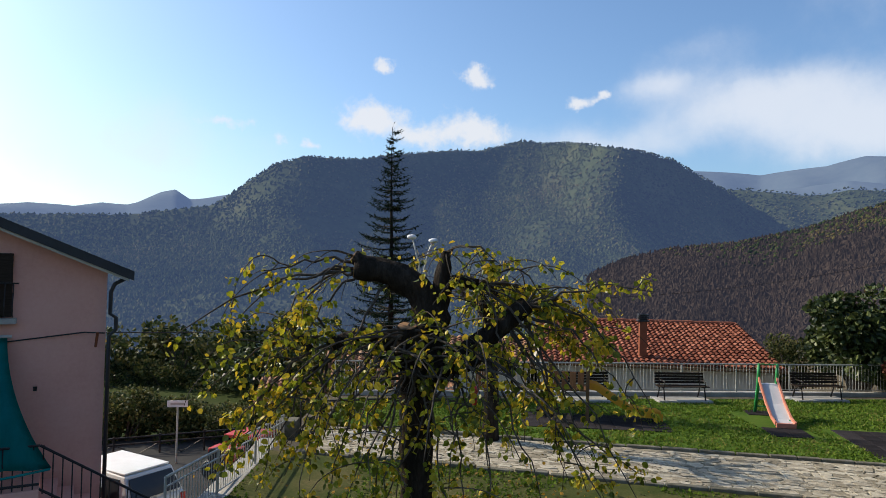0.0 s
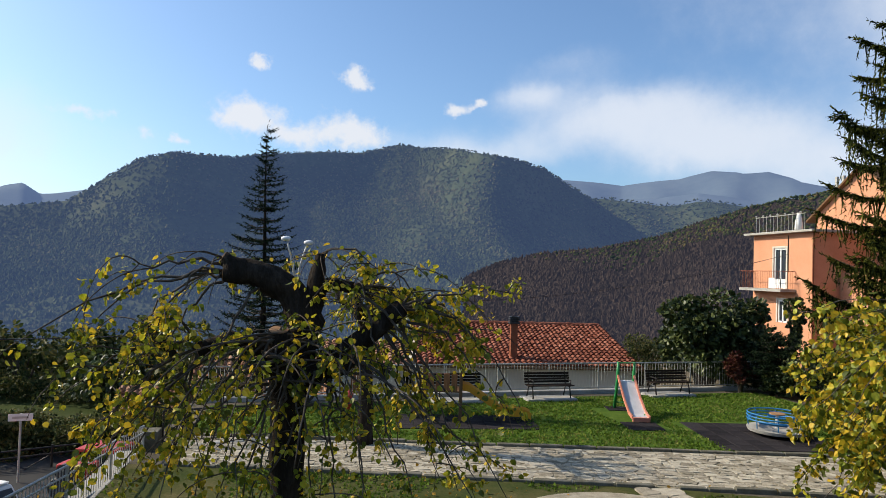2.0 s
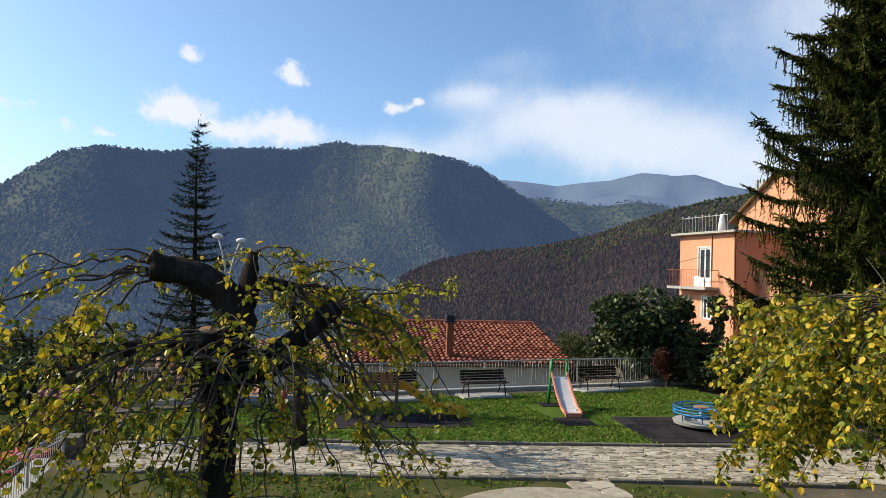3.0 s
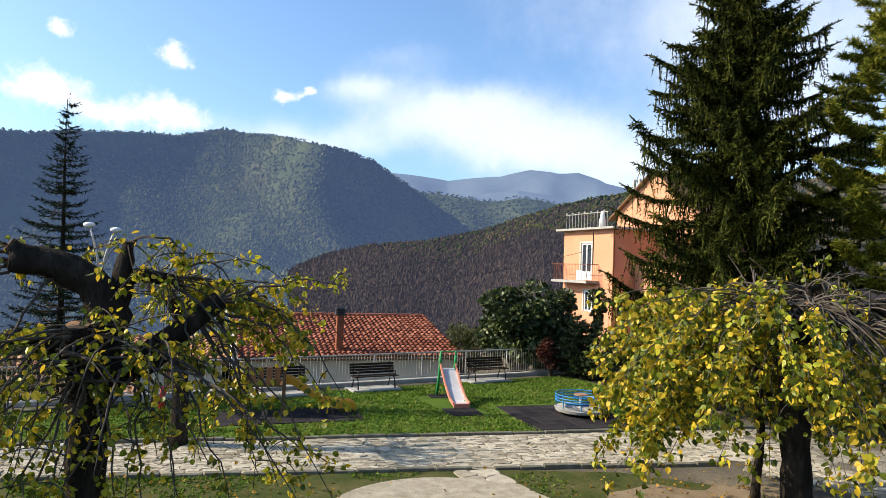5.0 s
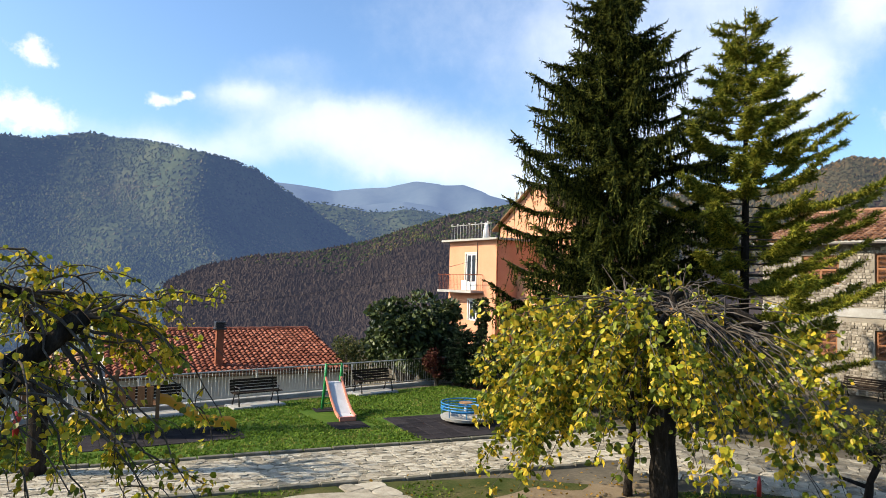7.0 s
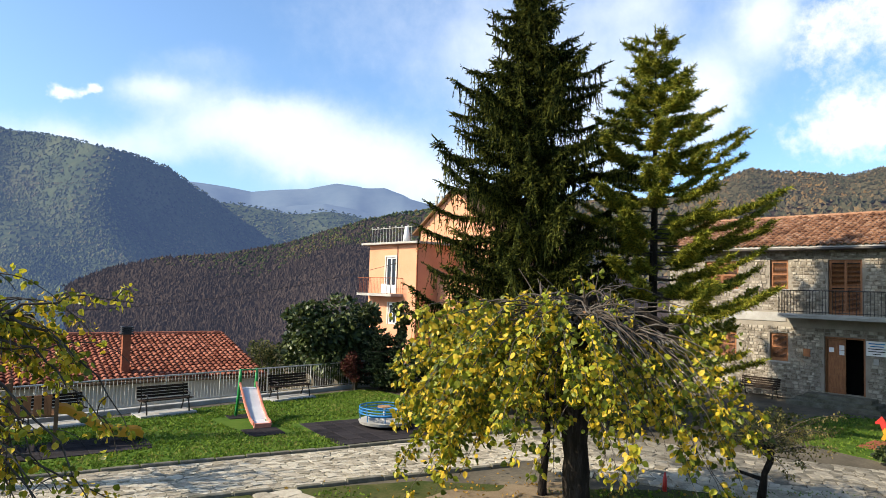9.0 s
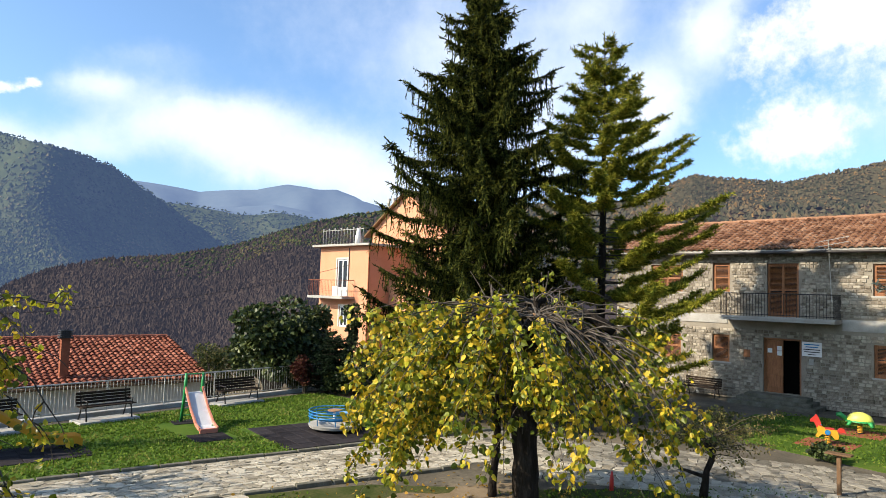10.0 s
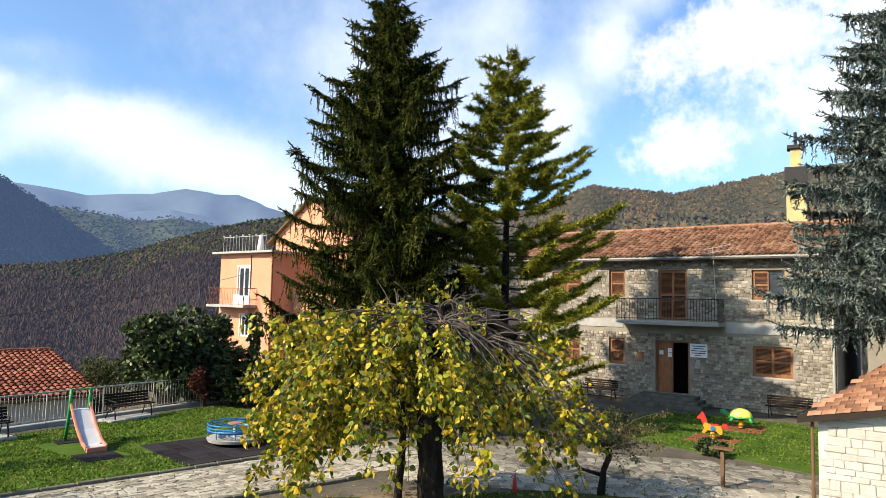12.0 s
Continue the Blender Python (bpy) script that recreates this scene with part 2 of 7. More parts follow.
M_CROWN_HILL = mat("hill_crowns", [(0.032, 0.034, 0.017), (0.06, 0.053, 0.028), (0.085, 0.066, 0.036), (0.17, 0.10, 0.035)], scale=0.008, fine=0.1, rough=1.0, bump=0, rnd=0.35, island=True, haze_glow=(0.30, 0.46, 0.9, 0.035))
M_CROWN_GREEN = mat("green_crowns", [(0.016, 0.025, 0.009), (0.032, 0.048, 0.014), (0.055, 0.068, 0.02), (0.10, 0.075, 0.028)], scale=0.02, fine=0.3, rough=1.0, bump=0, rnd=0.4, island=True, haze_glow=(0.30, 0.46, 0.9, 0.02))


def build_land():
    az = np.concatenate([np.arange(-180, -42, 3.0), np.arange(-42, 104, 0.22), np.arange(104, 180, 3.0)])
    r = np.concatenate([[0.5, 12, 22, 30, 38], np.geomspace(46, 1000, 115)[:-1], np.linspace(1000, 2600, 150)[:-1], np.geomspace(2600, 4600, 24)])
    A, R = np.meshgrid(az, r, indexing="ij")
    Z = land(A, R)
    na, nr = A.shape
    V = np.stack([R * np.sin(np.radians(A)), R * np.cos(np.radians(A)), Z], -1).reshape(-1, 3)
    i = np.arange(na)[:, None]
    j = np.arange(nr - 1)[None, :]
    i2 = (i + 1) % na
    F = np.stack([i * nr + j, i * nr + j + 1, i2 * nr + j + 1, i2 * nr + j], -1).reshape(-1, 4)
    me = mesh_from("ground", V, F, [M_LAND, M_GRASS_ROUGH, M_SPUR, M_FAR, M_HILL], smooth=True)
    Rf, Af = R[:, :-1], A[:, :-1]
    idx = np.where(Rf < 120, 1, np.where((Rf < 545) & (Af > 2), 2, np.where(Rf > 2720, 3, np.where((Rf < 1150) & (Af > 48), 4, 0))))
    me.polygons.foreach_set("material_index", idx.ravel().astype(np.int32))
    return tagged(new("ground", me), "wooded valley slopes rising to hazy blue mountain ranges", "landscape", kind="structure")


build_land()


LUMP_V = np.array([(1, 0, 0), (0.31, 0.95, 0), (-0.81, 0.59, 0), (-0.81, -0.59, 0), (0.31, -0.95, 0), (0, 0, 1), (0, 0, -1)], float)
LUMP_F = np.array([(k, (k + 1) % 5, 5) for k in range(5)] + [((k + 1) % 5, k, 6) for k in range(5)])


PEAK_V = np.array([(1, 0, -0.5), (0, 1, -0.5), (-1, 0, -0.5), (0, -1, -0.5), (0, 0, 1)], float)
PEAK_F = np.array([(k, (k + 1) % 4, 4) for k in range(4)])


def woods(name, n, az_range, r_range, size, material, label, seed, keep=None, flat=(0.6, 0.95), lump=(LUMP_V, LUMP_F)):
    """Many small lumpy tree crowns over the land, as one mesh."""
    rng = np.random.RandomState(seed)
    az = rng.uniform(*az_range, n)
    r = np.exp(rng.uniform(math.log(r_range[0]), math.log(r_range[1]), n))
    if keep is not None:
        k = keep(az, r, rng)
        az, r = az[k], r[k]
        n = len(az)
    z = land(az, r)
    s = size * rng.uniform(0.55, 1.25, n)
    c = np.stack([r * np.sin(np.radians(az)), r * np.cos(np.radians(az)), z + s * 0.35], -1)
    lv, lf = lump
    th = rng.uniform(0, 6.283, n)[:, None]
    turned = np.stack([lv[None, :, 0] * np.cos(th) - lv[None, :, 1] * np.sin(th), lv[None, :, 0] * np.sin(th) + lv[None, :, 1] * np.cos(th), lv[None, :, 2] + 0 * th], -1)
    turned[:, -1, :2] += rng.normal(0, 0.3, (n, 2))
    V = turned * rng.uniform(0.55, 1.35, (n, len(lv), 1)) * (s[:, None] * np.stack([np.ones(n), np.ones(n), rng.uniform(*flat, n)], -1))[:, None, :] + c[:, None, :]
    F = (lf[None] + len(lv) * np.arange(n)[:, None, None]).reshape(-1, 3)
    return tagged(new(name, mesh_from(name, V.reshape(-1, 3), F, material, smooth=len(lv) > 5)), label, "woods", kind="stuff")


def not_clearing(az, r, rng):
    return wobble(az, r, 0.012, 77) + rng.uniform(-0.35, 0.35, len(az)) > -0.28


PEAK = (PEAK_V, PEAK_F)
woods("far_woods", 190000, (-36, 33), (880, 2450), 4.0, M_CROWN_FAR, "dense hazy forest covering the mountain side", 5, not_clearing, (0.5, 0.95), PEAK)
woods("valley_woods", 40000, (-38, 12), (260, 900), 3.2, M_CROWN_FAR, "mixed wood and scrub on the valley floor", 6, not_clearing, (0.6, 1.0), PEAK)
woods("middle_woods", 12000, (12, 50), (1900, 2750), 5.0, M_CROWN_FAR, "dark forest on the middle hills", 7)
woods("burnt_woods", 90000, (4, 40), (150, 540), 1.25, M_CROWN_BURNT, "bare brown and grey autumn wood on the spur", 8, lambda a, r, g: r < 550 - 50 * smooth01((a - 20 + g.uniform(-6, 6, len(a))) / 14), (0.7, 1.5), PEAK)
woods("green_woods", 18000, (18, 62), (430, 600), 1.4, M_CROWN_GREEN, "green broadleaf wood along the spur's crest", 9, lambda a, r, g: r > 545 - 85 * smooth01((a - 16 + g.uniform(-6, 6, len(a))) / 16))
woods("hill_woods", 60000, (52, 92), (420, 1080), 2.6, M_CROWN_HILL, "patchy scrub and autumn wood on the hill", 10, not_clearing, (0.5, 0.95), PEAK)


# ---- small building kit ----
def box(bm, x0, x1, y0, y1, z0, z1, m=None):
    vs = [bm.verts.new(p) for p in ((x0, y0, z0), (x1, y0, z0), (x1, y1, z0), (x0, y1, z0), (x0, y0, z1), (x1, y0, z1), (x1, y1, z1), (x0, y1, z1))]
    if m is not None:
        for v in vs:
            v.co = m @ v.co
    return [bm.faces.new([vs[i] for i in f]) for f in ((3, 2, 1, 0), (4, 5, 6, 7), (0, 1, 5, 4), (1, 2, 6, 5), (2, 3, 7, 6), (3, 0, 4, 7))]


def part(name, bm, material, parent=None, label="", smooth=False, at=None):
    bmesh.ops.recalc_face_normals(bm, faces=bm.faces)
    me = bpy.data.meshes.new(name)
    bm.to_mesh(me)
    bm.free()
    me.materials.append(material)
    if smooth:
        for p in me.polygons:
            p.use_smooth = True
    ob = new(name, me)
    if parent is not None:
        ob.parent = parent
    if at is not None:
        ob.matrix_basis = at
    if label:
        ob["label"] = label
    return ob


def empty(name, m, label, category, group="", kind=""):
    ob = new(name)
    ob.matrix_basis = m
    return tagged(ob, label, category, group, kind)


def rod(bm, a, b, r, sides=6, r2=None):
    """A round bar from a to b."""
    a, b = Vector(a), Vector(b)
    r2 = r if r2 is None else r2
    q = (b - a).to_track_quat("Z", "Y")
    rings = []
    for p, rr in ((a, r), (b, r2)):
        rings.append([bm.verts.new(p + q @ Vector((rr * math.cos(6.2832 * i / sides), rr * math.sin(6.2832 * i / sides), 0))) for i in range(sides)])
    for i in range(sides):
        bm.faces.new((rings[0][i], rings[0][(i + 1) % sides], rings[1][(i + 1) % sides], rings[1][i]))
    bm.faces.new(rings[0][::-1])
    bm.faces.new(rings[1])


def tube(bm, pts, radii, sides=7, jitter=0.0, rng=None, cap=True):
    """A tapered tube along pts; uneven when jitter is given."""
    pts = [Vector(p) for p in pts]
    rings = []
    for i, p in enumerate(pts):
        t = (pts[min(i + 1, len(pts) - 1)] - pts[max(i - 1, 0)])
        if t.length < 1e-6:
            t = Vector((0, 0, 1))
        q = t.to_track_quat("Z", "Y")
        ring = []
        for k in range(sides):
            rr = radii[i] * (1 + (rng.uniform(-jitter, jitter) if rng else 0))
            ring.append(bm.verts.new(p + q @ Vector((rr * math.cos(6.2832 * k / sides), rr * math.sin(6.2832 * k / sides), 0))))
        rings.append(ring)
    for a, b in zip(rings, rings[1:]):
        # match the start of the rings, so that the tube does not twist
        off = min(range(sides), key=lambda o: sum((a[k].co - b[(k + o) % sides].co).length for k in range(sides)))
        for k in range(sides):
            bm.faces.new((a[k], a[(k + 1) % sides], b[(k + 1 + off) % sides], b[(k + off) % sides]))
        b[:] = b[off:] + b[:off]
    if cap:
        bm.faces.new(rings[0][::-1])
        bm.faces.new(rings[-1])


def bevelled(bm, w=0.01, seg=2):
    bmesh.ops.bevel(bm, geom=list(bm.edges), offset=w, segments=seg, affect="EDGES", profile=0.6)
    return bm


def block(name, dims, material, parent=None, label="", bevel=0.01, at=None):
    bm = bmesh.new()
    box(bm, *dims)
    if bevel:
        bevelled(bm, bevel)
    return part(name, bm, material, parent, label, at=at)


def prism(bm, pts, z0, z1):
    """An upright prism over a plan outline; z1 may be a function of x and y."""
    lo = [bm.verts.new((x, y, z0)) for x, y in pts]
    hi = [bm.verts.new((x, y, z1(x, y) if callable(z1) else z1)) for x, y in pts]
    n = len(pts)
    bm.faces.new(lo[::-1])
    bm.faces.new(hi)
    for i in range(n):
        bm.faces.new((lo[i], lo[(i + 1) % n], hi[(i + 1) % n], hi[i]))


# ---- surfaces ----
M_LAWN_DRY = mat("dry_lawn", [(0.022, 0.034, 0.009), (0.045, 0.058, 0.016), (0.085, 0.08, 0.03), (0.17, 0.13, 0.07)], scale=0.7, fine=14.0, rough=0.95, bump=0.6, bdist=0.05)
M_LAWN = mat("lawn", [(0.024, 0.044, 0.008), (0.048, 0.092, 0.013), (0.08, 0.125, 0.019), (0.135, 0.135, 0.042)], scale=0.9, fine=12.0, rough=0.95, bump=0.6, bdist=0.05)
M_BLADE = mat("grass_blades", [(0.05, 0.085, 0.011), (0.095, 0.16, 0.019), (0.135, 0.205, 0.028), (0.20, 0.20, 0.055)], scale=0.7, fine=5.0, rough=0.8, bump=0, rnd=0.35, island=True, trans=0.3)
M_YARD = mat("worn_yard", [(0.06, 0.052, 0.04), (0.11, 0.095, 0.07), (0.20, 0.165, 0.115)], scale=0.6, fine=12.0, rough=0.95, bump=0.6, bdist=0.03)
M_SOIL = mat("dry_soil", [(0.10, 0.075, 0.045), (0.20, 0.15, 0.095), (0.27, 0.21, 0.14)], scale=1.2, fine=22.0, rough=0.95, bump=0.6, bdist=0.04)
M_PAVE = mat("paving_stone", [(0.23, 0.20, 0.145), (0.37, 0.325, 0.245), (0.47, 0.42, 0.325)], scale=4.0, fine=34.0, rough=0.85, bump=0.9, rnd=0.45)
M_PAVE_J = mat("paving_stone_far", [(0.23, 0.20, 0.145), (0.37, 0.325, 0.245), (0.47, 0.42, 0.325)], scale=4.0, fine=34.0, rough=0.85, bump=0.9, rnd=0.45, island=True)
# paving stone again, its colour darkened for shade over the branch path
M_COBBLE_SHADED = mat("shaded_grey_cobble", [(0.12, 0.108, 0.085), (0.21, 0.19, 0.15), (0.31, 0.28, 0.22)], scale=4.0, fine=34.0, rough=0.85, bump=0.9, rnd=0.45, island=True)
M_JOINT = mat("mossy_joint", [(0.17, 0.15, 0.095), (0.35, 0.31, 0.225)], scale=3.0, fine=30.0, rough=0.95)
M_KERB = mat("mossy_kerb", [(0.05, 0.055, 0.03), (0.13, 0.12, 0.09), (0.2, 0.19, 0.16)], scale=2.5, fine=30.0, rough=0.92, bump=0.5)
M_CONC = mat("concrete", [(0.24, 0.23, 0.20), (0.36, 0.345, 0.31), (0.46, 0.44, 0.40)], scale=1.3, fine=24.0, rough=0.9, bump=0.35)
M_ASPHALT = mat("asphalt", [(0.04, 0.04, 0.04), (0.07, 0.068, 0.064)], scale=1.0, fine=50.0, rough=0.9, bump=0.5)
M_RUBBER = mat("black_rubber_mat", [(0.018, 0.016, 0.017), (0.04, 0.035, 0.036)], scale=2.0, fine=40.0, rough=0.85, bump=0.3, rnd=0.3)
M_RAIL = mat("galvanised_rail", [(0.36, 0.35, 0.31), (0.50, 0.48, 0.43)], scale=4.0, fine=40.0, rough=0.5, bump=0.05, metal=0.25)
M_IRON = mat("dark_iron", [(0.018, 0.016, 0.015), (0.045, 0.038, 0.034)], scale=6.0, fine=50.0, rough=0.55, bump=0.1, metal=0.5)
M_SLAT = mat("dark_bench_wood", [(0.022, 0.016, 0.012), (0.05, 0.036, 0.027)], scale=6.0, fine=40.0, rough=0.7, bump=0.2, stretch=(1, 8, 8), rnd=0.2)
M_CREAM = mat("cream_plaster", [(0.42, 0.38, 0.31), (0.56, 0.52, 0.44), (0.62, 0.585, 0.50)], scale=0.8, fine=18.0, rough=0.9, bump=0.15)
M_APRICOT = mat("apricot_plaster", [(0.52, 0.235, 0.13), (0.60, 0.285, 0.165), (0.65, 0.33, 0.205)], scale=0.6, fine=14.0, rough=0.9, bump=0.12)
M_PINK = mat("pink_plaster", [(0.66, 0.325, 0.25), (0.74, 0.385, 0.30), (0.78, 0.43, 0.345)], scale=0.6, fine=14.0, rough=0.9, bump=0.12)
M_TILE = mat("red_clay_tile", [(0.12, 0.040, 0.025), (0.21, 0.075, 0.046), (0.31, 0.125, 0.08)], scale=1.5, fine=26.0, rough=0.75, bump=0.3, rnd=0.35)
M_TILE_J = mat("red_clay_tile_far", [(0.12, 0.040, 0.025), (0.21, 0.075, 0.046), (0.31, 0.125, 0.08)], scale=1.5, fine=26.0, rough=0.75, bump=0.3, rnd=0.35, island=True)
M_TILE_OLD = mat("weathered_clay_tile", [(0.14, 0.07, 0.042), (0.27, 0.14, 0.082), (0.38, 0.23, 0.145)], scale=1.0, fine=20.0, rough=0.85, bump=0.35, rnd=0.4, island=True)
M_SHINGLE = mat("orange_brown_shingle", [(0.20, 0.10, 0.06), (0.36, 0.18, 0.10), (0.48, 0.27, 0.16)], scale=2.0, fine=26.0, rough=0.85, bump=0.3, rnd=0.45)
M_STONE = mat("grey_field_stone", [(0.15, 0.125, 0.095), (0.27, 0.235, 0.185), (0.42, 0.375, 0.30)], scale=2.6, fine=18.0, rough=0.9, bump=0.9, rnd=0.38)
M_STONE_J = mat("grey_field_stone_far", [(0.15, 0.125, 0.095), (0.27, 0.235, 0.185), (0.42, 0.375, 0.30)], scale=2.6, fine=18.0, rough=0.9, bump=0.9, rnd=0.38, island=True)
M_MORTAR = mat("lime_mortar", [(0.19, 0.165, 0.13), (0.33, 0.295, 0.235)], scale=1.5, fine=24.0, rough=0.95, bump=0.5)
M_SHUTTER = mat("brown_shutter_wood", [(0.13, 0.045, 0.014), (0.25, 0.095, 0.03), (0.36, 0.155, 0.055)], scale=3.0, fine=30.0, rough=0.6, bump=0.2, stretch=(6, 6, 1))
M_WHITE = mat("white_paint", [(0.66, 0.66, 0.64), (0.80, 0.80, 0.78)], scale=2.0, fine=30.0, rough=0.55, bump=0.05)
# near-black colour that paints the shade of unlit rooms
M_ROOM_SHADE = mat("room_shade_black", [(0.006, 0.006, 0.006), (0.014, 0.012, 0.011)], scale=2.0, fine=20.0, rough=0.9, bump=0.0)
M_GLASS = mat("window_glass", [(0.02, 0.025, 0.03), (0.035, 0.04, 0.05)], scale=1.0, fine=3.0, rough=0.16, bump=0.0)
M_BRICK = mat("chimney_brick", [(0.18, 0.06, 0.035), (0.30, 0.11, 0.06)], scale=6.0, fine=40.0, rough=0.9, bump=0.4)
M_GREEN = mat("green_paint", [(0.015, 0.20, 0.05), (0.03, 0.32, 0.08)], scale=3.0, fine=30.0, rough=0.5, bump=0.05)
M_ORANGE = mat("coral_paint", [(0.52, 0.16, 0.09), (0.64, 0.26, 0.17)], scale=3.0, fine=30.0, rough=0.5, bump=0.05)
M_STEEL = mat("slide_steel", [(0.46, 0.46, 0.46), (0.60, 0.60, 0.60)], scale=3.0, fine=30.0, rough=0.6, metal=0.0, bump=0.05)
M_YELLOW = mat("yellow_plastic", [(0.55, 0.24, 0.015), (0.72, 0.36, 0.02)], scale=3.0, fine=30.0, rough=0.45, bump=0.03)
M_BLUE = mat("blue_paint", [(0.012, 0.12, 0.30), (0.025, 0.22, 0.46)], scale=3.0, fine=30.0, rough=0.5, bump=0.05)
M_RED = mat("red_paint", [(0.38, 0.018, 0.012), (0.55, 0.04, 0.025)], scale=3.0, fine=30.0, rough=0.45, bump=0.03)
M_LIME = mat("lime_plastic", [(0.55, 0.58, 0.08), (0.68, 0.66, 0.14)], scale=3.0, fine=30.0, rough=0.45, bump=0.03)
M_TEAL = mat("teal_awning_cloth", [(0.004, 0.17, 0.165), (0.012, 0.25, 0.235)], scale=1.5, fine=30.0, rough=0.85, bump=0.25, stretch=(6, 6, 0.5))
M_OCHRE = mat("ochre_render", [(0.42, 0.33, 0.14), (0.55, 0.45, 0.22)], scale=1.0, fine=14.0, rough=0.9, bump=0.15)
M_SHEDSTONE = mat("pale_shed_stone", [(0.34, 0.31, 0.26), (0.46, 0.43, 0.37), (0.56, 0.53, 0.47)], scale=2.0, fine=22.0, rough=0.9, bump=0.8, rnd=0.10)
M_WOODPOST = mat("weathered_post_wood", [(0.10, 0.06, 0.03), (0.20, 0.12, 0.07)], scale=4.0, fine=30.0, rough=0.85, bump=0.3, stretch=(6, 6, 1))
M_BARK = mat("dark_lime_bark", [(0.012, 0.010, 0.008), (0.030, 0.024, 0.019), (0.065, 0.054, 0.044)], scale=5.0, fine=26.0, rough=0.95, bump=1.0, bdist=0.09, stretch=(1.6, 1.6, 0.35))
M_CUT = mat("sawn_wood", [(0.24, 0.13, 0.065), (0.38, 0.23, 0.13)], scale=6.0, fine=40.0, rough=0.85, bump=0.2)
M_TWIG = mat("grey_twig_bark", [(0.035, 0.028, 0.022), (0.08, 0.066, 0.052), (0.16, 0.14, 0.12)], scale=5.0, fine=30.0, rough=0.8, bump=0.3)
M_BLACK = mat("black_plastic", [(0.012, 0.012, 0.013), (0.03, 0.03, 0.032)], scale=4.0, fine=30.0, rough=0.55, bump=0.05)

# ---- terrace, lawns, path ----
FENCE = [(-3.6, 23.3), (16.9, 25.35)]


def fence_y(x):
    return 23.3 + (x + 3.6) * 0.1


TERRACE = [(-4.2, -9), (62, -9), (62, 40), (19.5, 40), (19.5, 25.7), (-3.9, 23.45), (-4.0, 17.3)]


def build_terrace():
    bm = bmesh.new()
    prism(bm, TERRACE, -3.4, -0.03)
    part("terrace", bm, M_YARD).update_tag()
    return tagged(bpy.data.objects["terrace"], "earth terrace held above the sloping road", "terrace", kind="structure")


build_terrace()

EDGE_N = lambda x: 17.75 - 0.2 * (x - 1.9)       # far edge of the path
EDGE_S = lambda x: 14.62 - 0.235 * (x - 3.0)     # near edge of the path


def lawn(name, pts, label, z=0.0, material=M_LAWN):
    bm = bmesh.new()
    prism(bm, pts, -0.2, z)
    return tagged(part(name, bm, material), label, "lawn", kind="structure")


lawn("lawn", [(-3.2, EDGE_N(-3.2) + 0.1), (17.6, EDGE_N(17.6) + 0.1), (17.6, 24.3), (16.5, 24.6), (-3.2, 22.6)], "mown green lawn of the playground")
lawn("lawn_front", [(-4.0, 3.0), (6.2, 3.0), (6.75, EDGE_S(6.75) - 0.05), (-4.0, EDGE_S(-4.0) - 0.05)], "thin grass strip under the pollarded trees", -0.005, M_LAWN_DRY)
lawn("lawn_side", [(7.5, 4.0), (20, -6), (20.0, 3.0), (17.6, 6.2), (15.2, 8.1), (13.2, 9.6), (10.4, EDGE_S(10.4) - 0.5), (7.7, EDGE_S(7.7) - 0.05)], "worn grass with bare earth round the tree", -0.01, M_LAWN_DRY)
lawn("lawn_riders", [(21.5, 3.0), (22.6, 8.2), (24.3, 10.2), (28.6, 10.4), (30.2, 8.4), (30.2, 2.0), (24.0, -1.0)], "small green lawn before the stone building", 0.01)
bm = bmesh.new()
prism(bm, [(10.6 + (2.1 + 0.35 * math.sin(3 * a + 1) + 0.22 * math.sin(7 * a)) * math.cos(a), 9.9 + (1.35 + 0.3 * math.sin(4 * a) + 0.15 * math.sin(9 * a)) * math.sin(a)) for a in np.linspace(0, 6.2832, 49)[:-1]], -0.1, 0.0)
part("soil_patch", bm, M_SOIL)
tagged(bpy.data.objects["soil_patch"], "bare sandy earth with fallen leaves", "soil", kind="structure")


